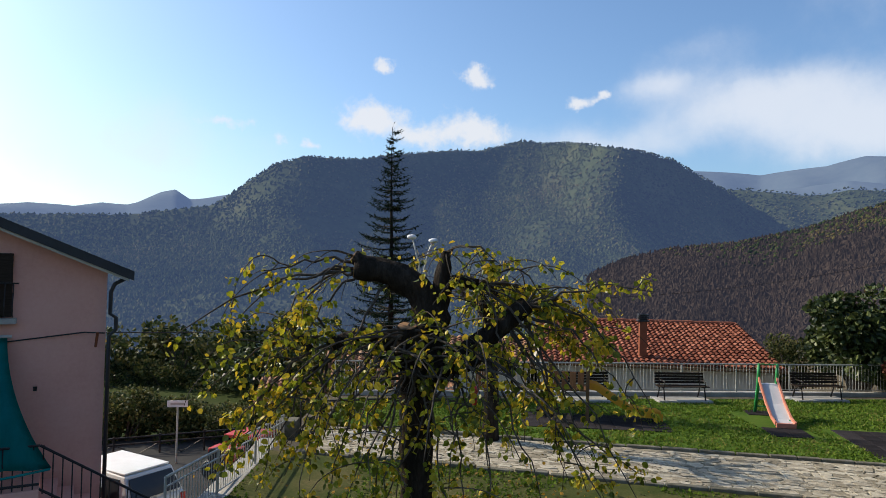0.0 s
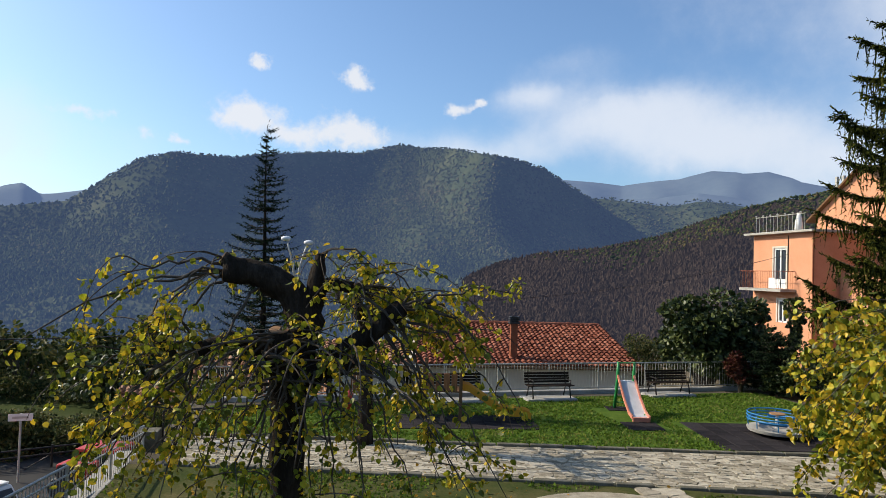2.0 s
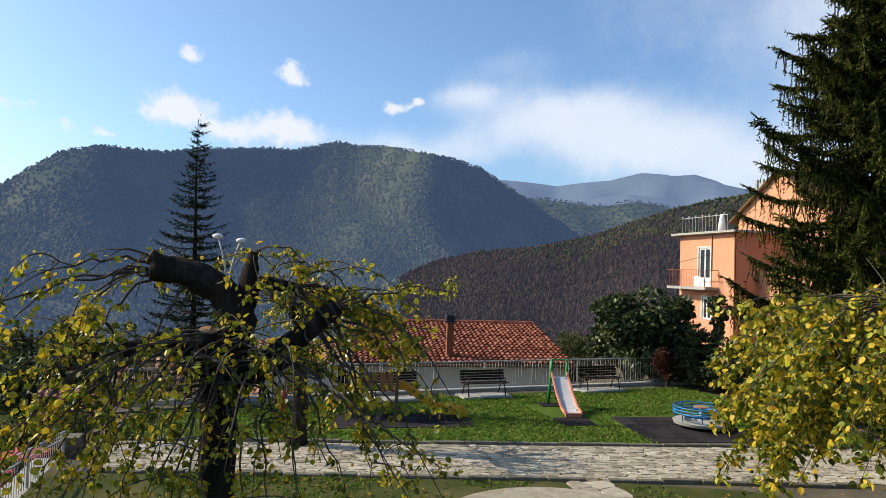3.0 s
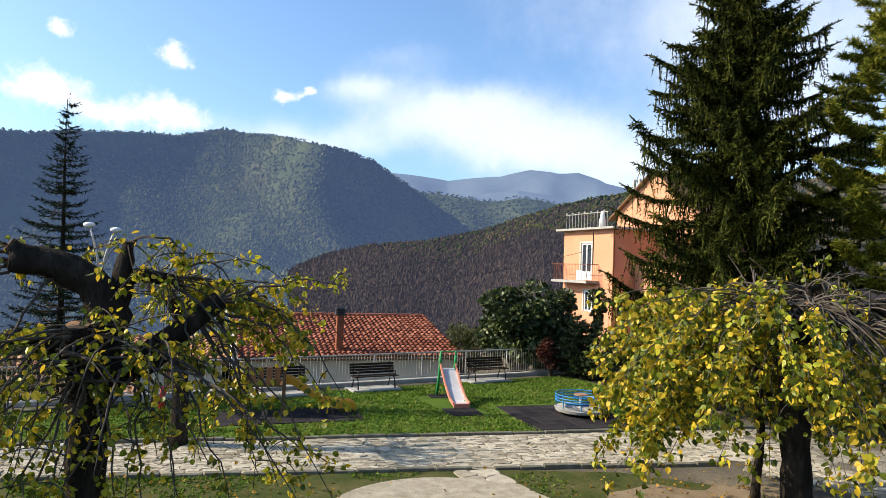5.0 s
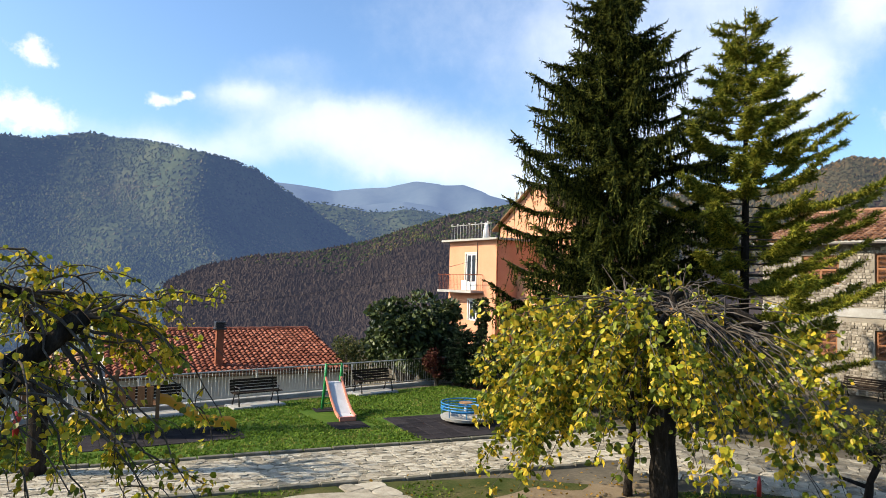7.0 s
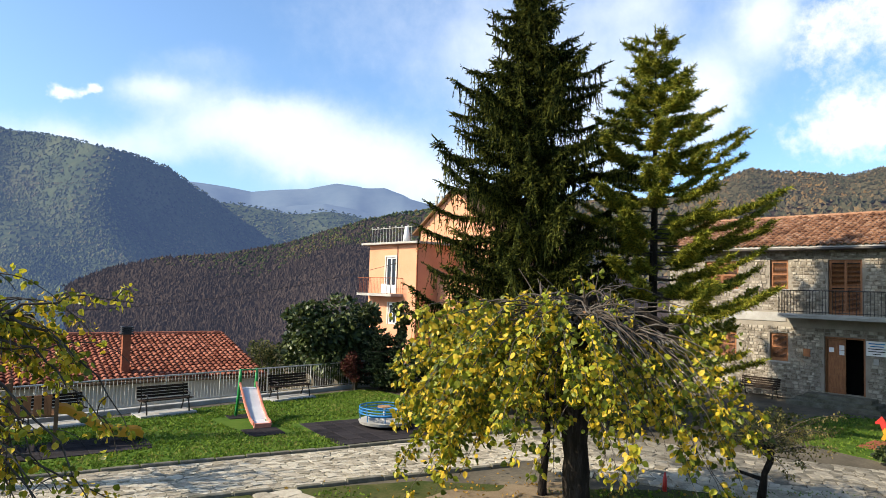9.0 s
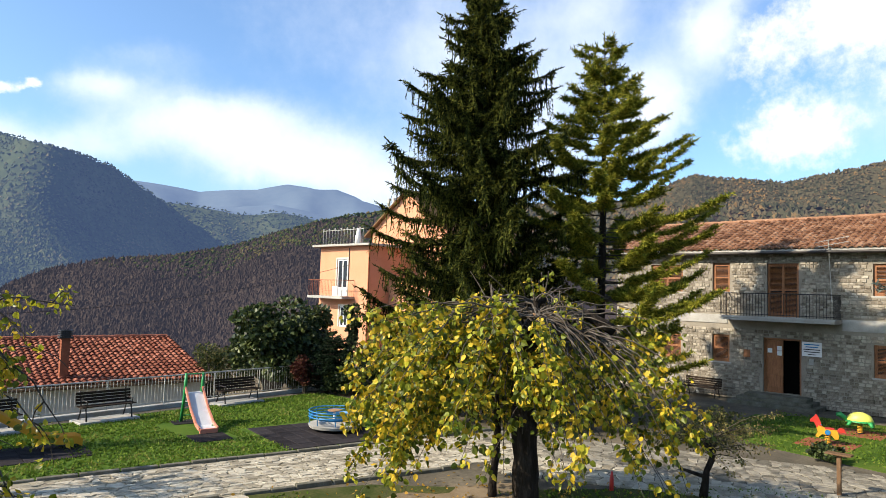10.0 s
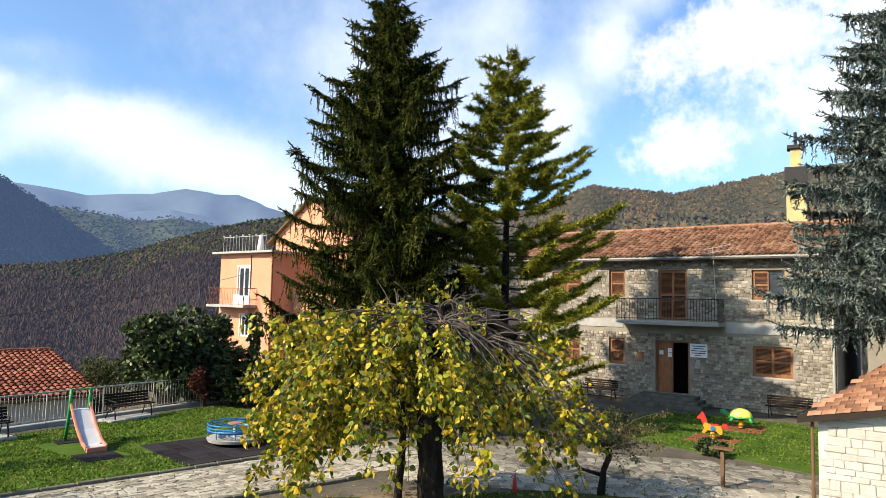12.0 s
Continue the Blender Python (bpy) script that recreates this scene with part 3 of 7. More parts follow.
def build_grass():
    rng = np.random.RandomState(21)
    pts = []
    for x0, x1, y0, y1, n, z in ((-3.2, 17.4, 14.6, 24.6, 42000, 0.0), (-4.0, 6.6, 9.0, 15.8, 9000, -0.005), (7.7, 18.0, 4.5, 13.0, 6500, -0.01), (22.0, 30.0, 1.0, 10.2, 5000, 0.01)):
        x, y = rng.uniform(x0, x1, n), rng.uniform(y0, y1, n)
        pts.append(np.stack([x, y, np.full(n, z)], -1))
    P = np.concatenate(pts)
    x, y = P[:, 0], P[:, 1]
    north = (y > EDGE_N(x) + 0.12) & (y < fence_y(x) - 0.9)
    mats_ = ((x > 10.9) & (x < 14.6) & (y > 15.6) & (y < 19.6)) | ((x > 9.2) & (x < 10.5) & (y > 18.5) & (y < 21.8)) | ((x > 2.4) & (x < 6.0) & (y > 18.9) & (y < 20.6))
    south = (y < EDGE_S(x) - 0.1) & ((x < 6.3) | ((x > 7.8) & (y < 14.8 - 0.6 * (x - 7.8) - 0.3) & (y < 8.1 + (15.2 - x) * 0.75)))
    riders = (x > 22.4) & (y < 10.1)
    bald = (wobble(np.degrees(np.arctan2(x, y)), np.hypot(x, y), 0.9, 5) < -0.15) & south
    k = (((north & (x < 17.4)) & ~mats_) | south | riders) & ~bald
    P = P[k]
    n = len(P)
    h = rng.uniform(0.025, 0.075, n)
    th = rng.uniform(0, 6.283, n)
    w = rng.uniform(0.02, 0.05, n)
    d = np.stack([np.cos(th), np.sin(th), 0 * th], -1) * w[:, None]
    tip = P + np.stack([rng.normal(0, 0.02, n), rng.normal(0, 0.02, n), h], -1)
    V = np.stack([P - d, P + d, tip], 1).reshape(-1, 3)
    F = np.arange(3 * n).reshape(-1, 3)
    tagged(new("grass", mesh_from("grass", V, F, M_BLADE)), "short uneven grass blades of the lawns", "grass", kind="stuff")


build_grass()


def kerb(name, fn, x0, x1, label, material=M_KERB):
    th = empty(name, pose(0, 0, 0), label, "kerb", kind="structure")
    rng = random.Random(4)
    x = x0
    while x < x1:
        l = rng.uniform(0.5, 0.9)
        a = math.atan2(fn(x + l) - fn(x), l)
        bm = bmesh.new()
        box(bm, 0.01, l - 0.01, -0.07, 0.07, -0.2, rng.uniform(0.045, 0.085))
        part("kerb_stone", bevelled(bm, 0.012, 1), material, th, at=Matrix.Translation((x, fn(x) + rng.uniform(-0.015, 0.015), 0)) @ Matrix.Rotation(a, 4, "Z"))
        x += l


kerb("kerb_north", lambda x: EDGE_N(x) + 0.05, -3.2, 17.6, "mossy stone kerb between the path and the lawn")
kerb("kerb_south", lambda x: EDGE_S(x) - 0.02, -3.2, 6.7, "mossy stone kerb along the near side of the path")
kerb("kerb_south", lambda x: EDGE_S(x) - 0.02 - 0.03 * max(0, x - 10), 7.75, 13.2, "mossy stone kerb beside the worn grass")

# ---- fence along the back of the playground ----
def fence_run(name, a, b, height, label, gap=0.125, posts=2.0, material=M_RAIL, kerb_h=0.12, mid=False):
    a, b = Vector(a), Vector(b)
    length = (b - a).length
    d = (b - a) / length
    flat = Vector((d.x, d.y, 0)).normalized()
    th = empty(name, Matrix.Translation(a), label, "fence", kind="structure")
    up = Vector((0, 0, 1))
    bm = bmesh.new()
    rod(bm, up * height, up * height + d * length, 0.026, 8)
    part("top_rail", bm, material, th)
    bm = bmesh.new()
    rod(bm, up * 0.2, up * 0.2 + d * length, 0.016, 6)
    part("bottom_rail", bm, material, th)
    if mid:
        bm = bmesh.new()
        rod(bm, up * (height - 0.16), up * (height - 0.16) + d * length, 0.018, 6)
        part("middle_rail", bm, material, th)
    n = int(length / posts)
    bm = bmesh.new()
    rod(bm, (0, 0, 0), (0, 0, height), 0.024, 8)
    post = part("post", bm, material, th)
    for i in range(1, n + 1):
        o = post.copy()
        scene.collection.objects.link(o)
        o.location = d * (length * i / n)
    bm = bmesh.new()
    rod(bm, (0, 0, 0.2), (0, 0, height), 0.0085, 5)
    bar = part("baluster", bm, material, th)
    for i in range(1, int(length / gap)):
        o = bar.copy()
        scene.collection.objects.link(o)
        o.location = d * (gap * (i + 0.5))
    if kerb_h:
        bm = bmesh.new()
        n_ = Vector((-flat.y, flat.x, 0)) * 0.14
        for p, q in ((n_, -n_),):
            vs = [bm.verts.new(v) for v in (p - up * 0.4, q - up * 0.4, q - up * 0.4 + d * length, p - up * 0.4 + d * length, p + up * kerb_h, q + up * kerb_h, q + up * kerb_h + d * length, p + up * kerb_h + d * length)]
            for f in ((3, 2, 1, 0), (4, 5, 6, 7), (0, 1, 5, 4), (1, 2, 6, 5), (2, 3, 7, 6), (3, 0, 4, 7)):
                bm.faces.new([vs[i] for i in f])
        part("kerb", bevelled(bm, 0.012, 1), M_CONC, th, "pale concrete kerb")
    return th


fence_run("fence_back", (-3.6, 23.3, 0), (16.9, 25.35, 0), 1.12, "grey metal railing with thin bars on a concrete kerb")
fence_run("fence_back_return", (16.9, 25.35, 0), (19.3, 25.55, 0), 1.12, "grey metal railing end behind the shrubs")


# ---- benches ----
def build_bench(name, m, label, group):
    th = empty(name, m, label, "bench", group)
    L = 1.75
    for i, (y, z, ry) in enumerate(((-0.24, 0.43, 0), (-0.13, 0.42, 0), (-0.02, 0.42, 0), (0.09, 0.43, 0))):
        block("seat_slat", (-L / 2, L / 2, y - 0.045, y + 0.045, z, z + 0.035), M_SLAT, th, bevel=0.008)
    for i in range(4):
        z = 0.50 + i * 0.095
        y = 0.17 + i * 0.022
        block("back_slat", (-L / 2, L / 2, y - 0.015, y + 0.015, z, z + 0.08), M_SLAT, th, bevel=0.008)
    for x in (-0.72, 0.72):
        bm = bmesh.new()
        tube(bm, [(x, -0.3, 0), (x, -0.26, 0.22), (x, -0.2, 0.4), (x, 0.14, 0.41), (x, 0.27, 0.9)], [0.03, 0.024, 0.024, 0.024, 0.018], 6)
        tube(bm, [(x, 0.14, 0.4), (x, 0.2, 0.2), (x, 0.3, 0)], [0.024, 0.024, 0.03], 6)
        tube(bm, [(x, -0.27, 0.42), (x, -0.3, 0.62), (x, 0.18, 0.64)], [0.018, 0.018, 0.018], 6)
        part("iron_leg", bm, M_IRON, th, smooth=True)
    return th


BENCHES = [(8.3, 23.42), (13.35, 24.12), (4.9, 23.1)]
bench = None
for bx, by in BENCHES:
    m = pose(bx, by, 0.07, 0, 0, 5)
    if bench is None:
        bench = build_bench("park_bench", m, "dark slatted park bench with iron legs by the railing", "benches along the railing")
    else:
        copy_thing(bench, m)
    block("concrete_pad", (-0.95, 0.95, -0.42, 0.42, -0.15, 0.07), M_CONC, bevel=0.02, at=pose(bx, by, 0, 0, 0, 5))
for o in [o for o in bpy.data.objects if o.name.startswith("concrete_pad")]:
    tagged(o, "flat pale concrete pad under a bench", "slab", "bench pads")


# ---- playground ----
def build_slide():
    th = empty("slide", pose(10.25, 21.2, 0, 0, 0, -10), "children's slide with green ladder and coral sides", "slide")
    for x in (-0.27, 0.27):
        bm = bmesh.new()
        tube(bm, [(x, 0.55, 0), (x, 0.3, 0.75), (x, 0.18, 1.25), (x, 0.16, 1.62)], [0.05, 0.05, 0.055, 0.04], 8)
        part("ladder_post", bm, M_GREEN, th, "green painted ladder post", smooth=True)
        bm = bmesh.new()
        prev = None
        for (y, z) in ((0.22, 1.22), (0.05, 1.05), (-0.6, 0.55), (-1.2, 0.22), (-1.62, 0.14)):
            cur = [bm.verts.new((x + dx, y, z + dz)) for dx, dz in ((-0.025, -0.05), (0.025, -0.05), (0.025, 0.05), (-0.025, 0.05))]
            if prev:
                for k in range(4):
                    bm.faces.new((prev[k], prev[(k + 1) % 4], cur[(k + 1) % 4], cur[k]))
            else:
                bm.faces.new(cur[::-1])
            prev = cur
        bm.faces.new(prev)
        part("side_board", bm, M_ORANGE, th, "faded coral side board")
    bm = bmesh.new()
    prev = None
    for (y, z) in ((0.25, 1.0), (0.05, 0.99), (-0.6, 0.51), (-1.2, 0.19), (-1.6, 0.11)):
        cur = [bm.verts.new((x, y, z + dz)) for x, dz in ((-0.245, 0), (0.245, 0), (0.245, -0.03), (-0.245, -0.03))]
        if prev:
            for k in range(4):
                bm.faces.new((prev[k], prev[(k + 1) % 4], cur[(k + 1) % 4], cur[k]))
        else:
            bm.faces.new(cur[::-1])
        prev = cur
    bm.faces.new(prev)
    part("chute", bm, M_STEEL, th, "worn grey chute")
    for i in range(4):
        bm = bmesh.new()
        z = 0.22 + 0.22 * i
        rod(bm, (-0.27, 0.48 - 0.08 * i, z), (0.27, 0.48 - 0.08 * i, z), 0.018, 6)
        part("rung", bm, M_GREEN, th)
    bm = bmesh.new()
    rod(bm, (-0.27, 0.16, 1.6), (0.27, 0.16, 1.6), 0.02, 6)
    part("hand_bar", bm, M_GREEN, th)
    block("end_lip", (-0.27, 0.27, -1.68, -1.58, 0.02, 0.16), M_ORANGE, th, bevel=0.02)
    for x in (-0.2, 0.2):
        bm = bmesh.new()
        rod(bm, (x, -1.3, 0), (x, -1.3, 0.2), 0.025, 6)
        part("foot", bm, M_GREEN, th)


build_slide()


def mat_tiles(name, x0, x1, y0, y1, rz, label, step=0.5):
    th = empty(name, pose((x0 + x1) / 2, (y0 + y1) / 2, 0, 0, 0, rz), label, "rubber mat", kind="structure")
    w, h = x1 - x0, y1 - y0
    nx, ny = max(1, round(w / step)), max(1, round(h / step))
    me = None
    rng = random.Random(3)
    for i in range(nx):
        for j in range(ny):
            if me is None:
                bm = bmesh.new()
                a, b = w / nx / 2 - 0.006, h / ny / 2 - 0.006
                box(bm, -a, a, -b, b, -0.05, 0.02)
                first = part("rubber_tile", bevelled(bm, 0.006, 1), M_RUBBER, th)
                o, me = first, first.data
            else:
                o = new("rubber_tile", me)
                o.parent = th
            o.location = (-w / 2 + (i + 0.5) * w / nx, -h / 2 + (j + 0.5) * h / ny, rng.uniform(0, 0.005))


mat_tiles("rubber_mat", 10.95, 14.35, 16.05, 19.3, -9, "black rubber safety mat on the lawn")
mat_tiles("rubber_mat", 9.2, 10.3, 18.55, 19.6, -9, "small black rubber mat at the slide's foot")
mat_tiles("rubber_mat", 9.75, 10.75, 21.3, 22.0, -9, "small black rubber mat under the ladder")
mat_tiles("rubber_mat", 2.4, 6.6, 19.0, 20.9, -5, "dark rubber mats under the yellow slide")


def build_merry():
    th = empty("merry_go_round", pose(13.3, 17.8, 0.02), "blue merry-go-round with a pale round deck", "carousel")
    bm = bmesh.new()
    bmesh.ops.create_cone(bm, cap_ends=True, segments=40, radius1=0.78, radius2=0.82, depth=0.09, matrix=Matrix.Translation((0, 0, 0.15)))
    part("deck", bm, M_CONC, th, "pale worn round deck")
    bm = bmesh.new()
    bmesh.ops.create_cone(bm, cap_ends=True, segments=24, radius1=0.34, radius2=0.4, depth=0.11, matrix=Matrix.Translation((0, 0, 0.055)))
    part("base", bm, M_BLACK, th)
    bm = bmesh.new()
    rod(bm, (0, 0, 0.2), (0, 0, 0.6), 0.04, 10)
    part("axle", bm, M_STEEL, th)
    bm = bmesh.new()
    bmesh.ops.create_cone(bm, cap_ends=True, segments=24, radius1=0.22, radius2=0.22, depth=0.03, matrix=Matrix.Translation((0, 0, 0.61)))
    part("hand_wheel", bm, M_CUT, th, "worn orange hand wheel")
    for z, r in ((0.62, 0.8), (0.44, 0.8), (0.53, 0.8)):
        bm = bmesh.new()
        pts = [(r * math.cos(a), r * math.sin(a), z) for a in np.linspace(0, 6.2832, 37)]
        tube(bm, pts, [0.02] * 37, 6, cap=False)
        part("ring_rail", bm, M_BLUE, th, smooth=True)
    for k in range(8):
        a = 6.2832 * k / 8 + 0.2
        bm = bmesh.new()
        rod(bm, (0.76 * math.cos(a), 0.76 * math.sin(a), 0.22), (0.8 * math.cos(a), 0.8 * math.sin(a), 0.64), 0.016, 6)
        part("upright", bm, M_BLUE, th)
    for k in range(4):
        a = 6.2832 * (k + 0.5) / 4
        bm = bmesh.new()
        tube(bm, [(0.74 * math.cos(a + t), 0.74 * math.sin(a + t), 0.42) for t in (-0.5, -0.25, 0, 0.25, 0.5)], [0.05] * 5, 6)
        part("seat", bm, M_BLUE, th)


build_merry()


def build_play_tower():
    th = empty("play_tower", pose(3.9, 20.6, 0, 0, 0, -12), "wooden play tower with red panels and a yellow slide", "play tower")
    for x in (-0.55, 0.55):
        for y in (-0.5, 0.5):
            block("post", (x - 0.05, x + 0.05, y - 0.05, y + 0.05, 0, 1.75), M_WOODPOST, th, "dark wooden post")
    block("floor", (-0.55, 0.55, -0.5, 0.5, 0.85, 0.9), M_WOODPOST, th)
    for x in (-0.35, -0.12, 0.12, 0.35):
        block("panel_board", (x - 0.09, x + 0.09, -0.53, -0.50, 0.9, 1.42), M_SHUTTER, th, "red-brown panel board")
    for y in (-0.3, 0, 0.3):
        block("panel_board", (-0.58, -0.55, y - 0.1, y + 0.1, 0.9, 1.5), M_RED, th, "red panel board")
    block("slide_gate", (0.53, 0.57, -0.3, 0.3, 0.9, 1.45), M_YELLOW, th, "yellow plastic gate", bevel=0.012)
    prof = [(0.5, 0.95), (0.8, 0.9), (1.3, 0.58), (1.8, 0.28), (2.15, 0.2), (2.55, 0.2), (2.7, 0.12)]
    bm = bmesh.new()
    prev = None
    for x, z in prof:
        cur = [bm.verts.new((x, y, z + dz)) for y, dz in ((-0.26, 0.16), (-0.2, 0.0), (0.2, 0.0), (0.26, 0.16), (0.24, -0.05), (-0.24, -0.05))]
        if prev:
            for k in range(6):
                bm.faces.new((prev[k], prev[(k + 1) % 6], cur[(k + 1) % 6], cur[k]))
        else:
            bm.faces.new(cur[::-1])
        prev = cur
    bm.faces.new(prev)
    part("slide_chute", bm, M_YELLOW, th, "yellow plastic chute")
    for i in range(4):
        block("step", (-0.95 + 0.1 * i, -0.75 + 0.1 * i, -0.4, 0.4, 0.18 + 0.2 * i, 0.22 + 0.2 * i), M_SLAT, th)


build_play_tower()
bm = bmesh.new()
tube(bm, [(0, 0, 0), (0.02, 0, 0.2), (0, 0, 0.35), (0.05, 0, 0.5), (-0.02, 0, 0.68)], [0.06, 0.09, 0.07, 0.1, 0.04], 10)
tagged(part("play_figure", bm, M_RED, at=pose(1.1, 21.8, 0), smooth=True), "small red plastic play figure standing on the lawn", "toy")


def rider_base(th):
    bm = bmesh.new()
    pts = [(0.1 * math.cos(a), 0.1 * math.sin(a), 0.04 + 0.34 * a / 31.4) for a in np.linspace(0, 31.4, 60)]
    tube(bm, pts, [0.022] * 60, 5)
    part("spring", bm, M_YELLOW, th, "orange coil spring", smooth=True)
    bm = bmesh.new()
    rod(bm, (0, 0, 0), (0, 0, 0.04), 0.16, 14)
    part("base_plate", bm, M_IRON, th)
    bm = bmesh.new()
    rod(bm, (0.25, -0.24, 0.82), (0.25, 0.24, 0.82), 0.018, 6)
    part("handle", bm, M_BLUE, th, "blue grab handle")


def panel(bm, outline, y, t):
    """A cut-out board in the xz plane, of thickness t."""
    a = [bm.verts.new((px, y - t / 2, pz)) for px, pz in outline]
    b = [bm.verts.new((px, y + t / 2, pz)) for px, pz in outline]
    n = len(outline)
    bm.faces.new(a)
    bm.faces.new(b[::-1])
    for i in range(n):
        bm.faces.new((a[i], b[i], b[(i + 1) % n], a[(i + 1) % n]))


def build_spring_horse(m):
    th = empty("spring_horse", m, "red and yellow spring horse on the grass", "spring rider", "spring riders")
    rider_base(th)
    for y in (-0.12, 0.12):
        bm = bmesh.new()
        panel(bm, [(-0.42, 0.40), (-0.36, 0.62), (-0.1, 0.66), (0.14, 0.70), (0.34, 0.78), (0.42, 0.64), (0.36, 0.46), (0.46, 0.30), (0.36, 0.26), (0.22, 0.42), (-0.14, 0.40), (-0.28, 0.24), (-0.4, 0.26)], y, 0.03)
        part("side_panel", bm, M_YELLOW, th, "yellow body panel")
    bm = bmesh.new()
    panel(bm, [(0.18, 0.62), (0.26, 0.92), (0.36, 1.16), (0.44, 1.26), (0.50, 1.14), (0.68, 0.98), (0.66, 0.88), (0.50, 0.92), (0.44, 0.70), (0.36, 0.60)], 0, 0.07)
    part("head", bevelled(bm, 0.015, 1), M_RED, th, "red head and neck")
    bm = bmesh.new()
    panel(bm, [(-0.34, 0.60), (-0.46, 0.74), (-0.62, 0.72), (-0.72, 0.50), (-0.6, 0.56), (-0.46, 0.50)], 0, 0.06)
    part("tail", bevelled(bm, 0.012, 1), M_RED, th, "red tail")
    bm = bmesh.new()
    box(bm, -0.26, 0.1, -0.14, 0.14, 0.64, 0.70)
    part("seat", bevelled(bm, 0.02, 2), M_RED, th, "red seat board")
    bm = bmesh.new()
    rod(bm, (0.0, -0.17, 0.52), (0.0, 0.17, 0.52), 0.11, 14)
    part("hub", bm, M_BLUE, th, "blue round hub")


def build_spring_turtle(m):
    th = empty("spring_turtle", m, "yellow and green spring turtle on the grass", "spring rider", "spring riders")
    rider_base(th)
    bm = bmesh.new()
    bmesh.ops.create_icosphere(bm, subdivisions=3, radius=1.0)
    for v in bm.verts:
        v.co = Vector((v.co.x * 0.56, v.co.y * 0.34, 0.58 + v.co.z * (0.42 if v.co.z > 0 else 0.08)))
    part("shell", bm, M_LIME, th, "domed yellow shell", smooth=True)
    bm = bmesh.new()
    bmesh.ops.create_cone(bm, cap_ends=True, segments=28, radius1=0.6, radius2=0.57, depth=0.07, matrix=Matrix.Translation((0, 0, 0.56)) @ Matrix.Diagonal((1, 0.62, 1, 1)))
    part("shell_rim", bm, M_GREEN, th)
    bm = bmesh.new()
    tube(bm, [(0.46, 0, 0.58), (0.66, 0, 0.68), (0.82, 0, 0.80), (0.98, 0, 0.78)], [0.12, 0.11, 0.14, 0.08], 10)
    part("head", bm, M_GREEN, th, "green head", smooth=True)
    for fx, fy in ((0.36, 0.26), (0.36, -0.26), (-0.4, 0.24), (-0.4, -0.24)):
        bm = bmesh.new()
        tube(bm, [(fx, fy, 0.56), (fx * 1.2, fy * 1.25, 0.44), (fx * 1.3, fy * 1.3, 0.36)], [0.09, 0.08, 0.09], 8)
        part("foot", bm, M_GREEN, th, smooth=True)


build_spring_horse(pose(24.6, 6.7, 0.02, 0, 0, 108) @ Matrix.Scale(0.74, 4))
build_spring_turtle(pose(27.6, 6.5, 0.02, 0, 0, 102) @ Matrix.Scale(0.74, 4))
for px_, py_ in ((24.6, 6.7), (27.6, 6.5)):
    block("earth_patch", (-0.8, 0.8, -0.8, 0.8, -0.1, 0.018), M_BRICK, bevel=0.01, at=pose(px_, py_, 0))
for o in [o for o in bpy.data.objects if o.name.startswith("earth_patch")]:
    tagged(o, "reddish safety slab under a spring rider", "slab", "rider slabs")
th = empty("sign_stand", pose(18.4, 4.75, 0), "wooden post with a small tilted board", "stand")
block("post", (-0.045, 0.045, -0.045, 0.045, 0, 0.95), M_WOODPOST, th)
block("board", (-0.14, 0.14, -0.28, 0.28, 0.94, 0.98), M_WOODPOST, th)
bm = bmesh.new()
tube(bm, [(0, 0, -0.1), (0, 0, 0.25), (0.01, 0, 0.42)], [0.055, 0.05, 0.02], 8)
tagged(part("red_marker_post", bm, M_RED, at=pose(14.5, 8.5, 0), smooth=True), "short red painted marker post in the grass", "post")


# ---- walls with openings, windows, roofs ----
def wall_mesh(bm, L, H, T, openings):
    """A wall from x 0 to L, z 0 to H, front at y 0, back at y T, with openings (x0, x1, z0, z1) right through it."""
    xs = sorted({0.0, L, *[o[0] for o in openings], *[o[1] for o in openings]})
    zs = sorted({0.0, H, *[o[2] for o in openings], *[o[3] for o in openings]})
    xs, zs = [x for x in xs if 0 <= x <= L], [z for z in zs if 0 <= z <= H]

    def quad(*p):
        bm.faces.new([bm.verts.new(v) for v in p])

    for x0, x1 in zip(xs, xs[1:]):
        for z0, z1 in zip(zs, zs[1:]):
            cx, cz = (x0 + x1) / 2, (z0 + z1) / 2
            if any(o[0] < cx < o[1] and o[2] < cz < o[3] for o in openings):
                continue
            quad((x0, 0, z0), (x1, 0, z0), (x1, 0, z1), (x0, 0, z1))
            quad((x1, T, z0), (x0, T, z0), (x0, T, z1), (x1, T, z1))
    for x0, x1, z0, z1 in openings:
        quad((x0, 0, z0), (x0, T, z0), (x0, T, z1), (x0, 0, z1))
        quad((x1, T, z0), (x1, 0, z0), (x1, 0, z1), (x1, T, z1))
        quad((x0, 0, z1), (x0, T, z1), (x1, T, z1), (x1, 0, z1))
        if z0 > 0:
            quad((x0, T, z0), (x0, 0, z0), (x1, 0, z0), (x1, T, z0))
    for x in (0, L):
        quad((x, 0, 0), (x, T, 0), (x, T, H), (x, 0, H))
    quad((0, 0, H), (L, 0, H), (L, T, H), (0, T, H))


def wall(name, m, L, H, T, openings, material, parent=None, label=""):
    bm = bmesh.new()
    wall_mesh(bm, L, H, T, openings)
    me = bpy.data.meshes.new(name)
    bm.to_mesh(me)
    bm.free()
    me.materials.append(material)
    ob = new(name, me)
    ob.parent = parent
    ob.matrix_basis = m
    if label:
        ob["label"] = label
    return ob


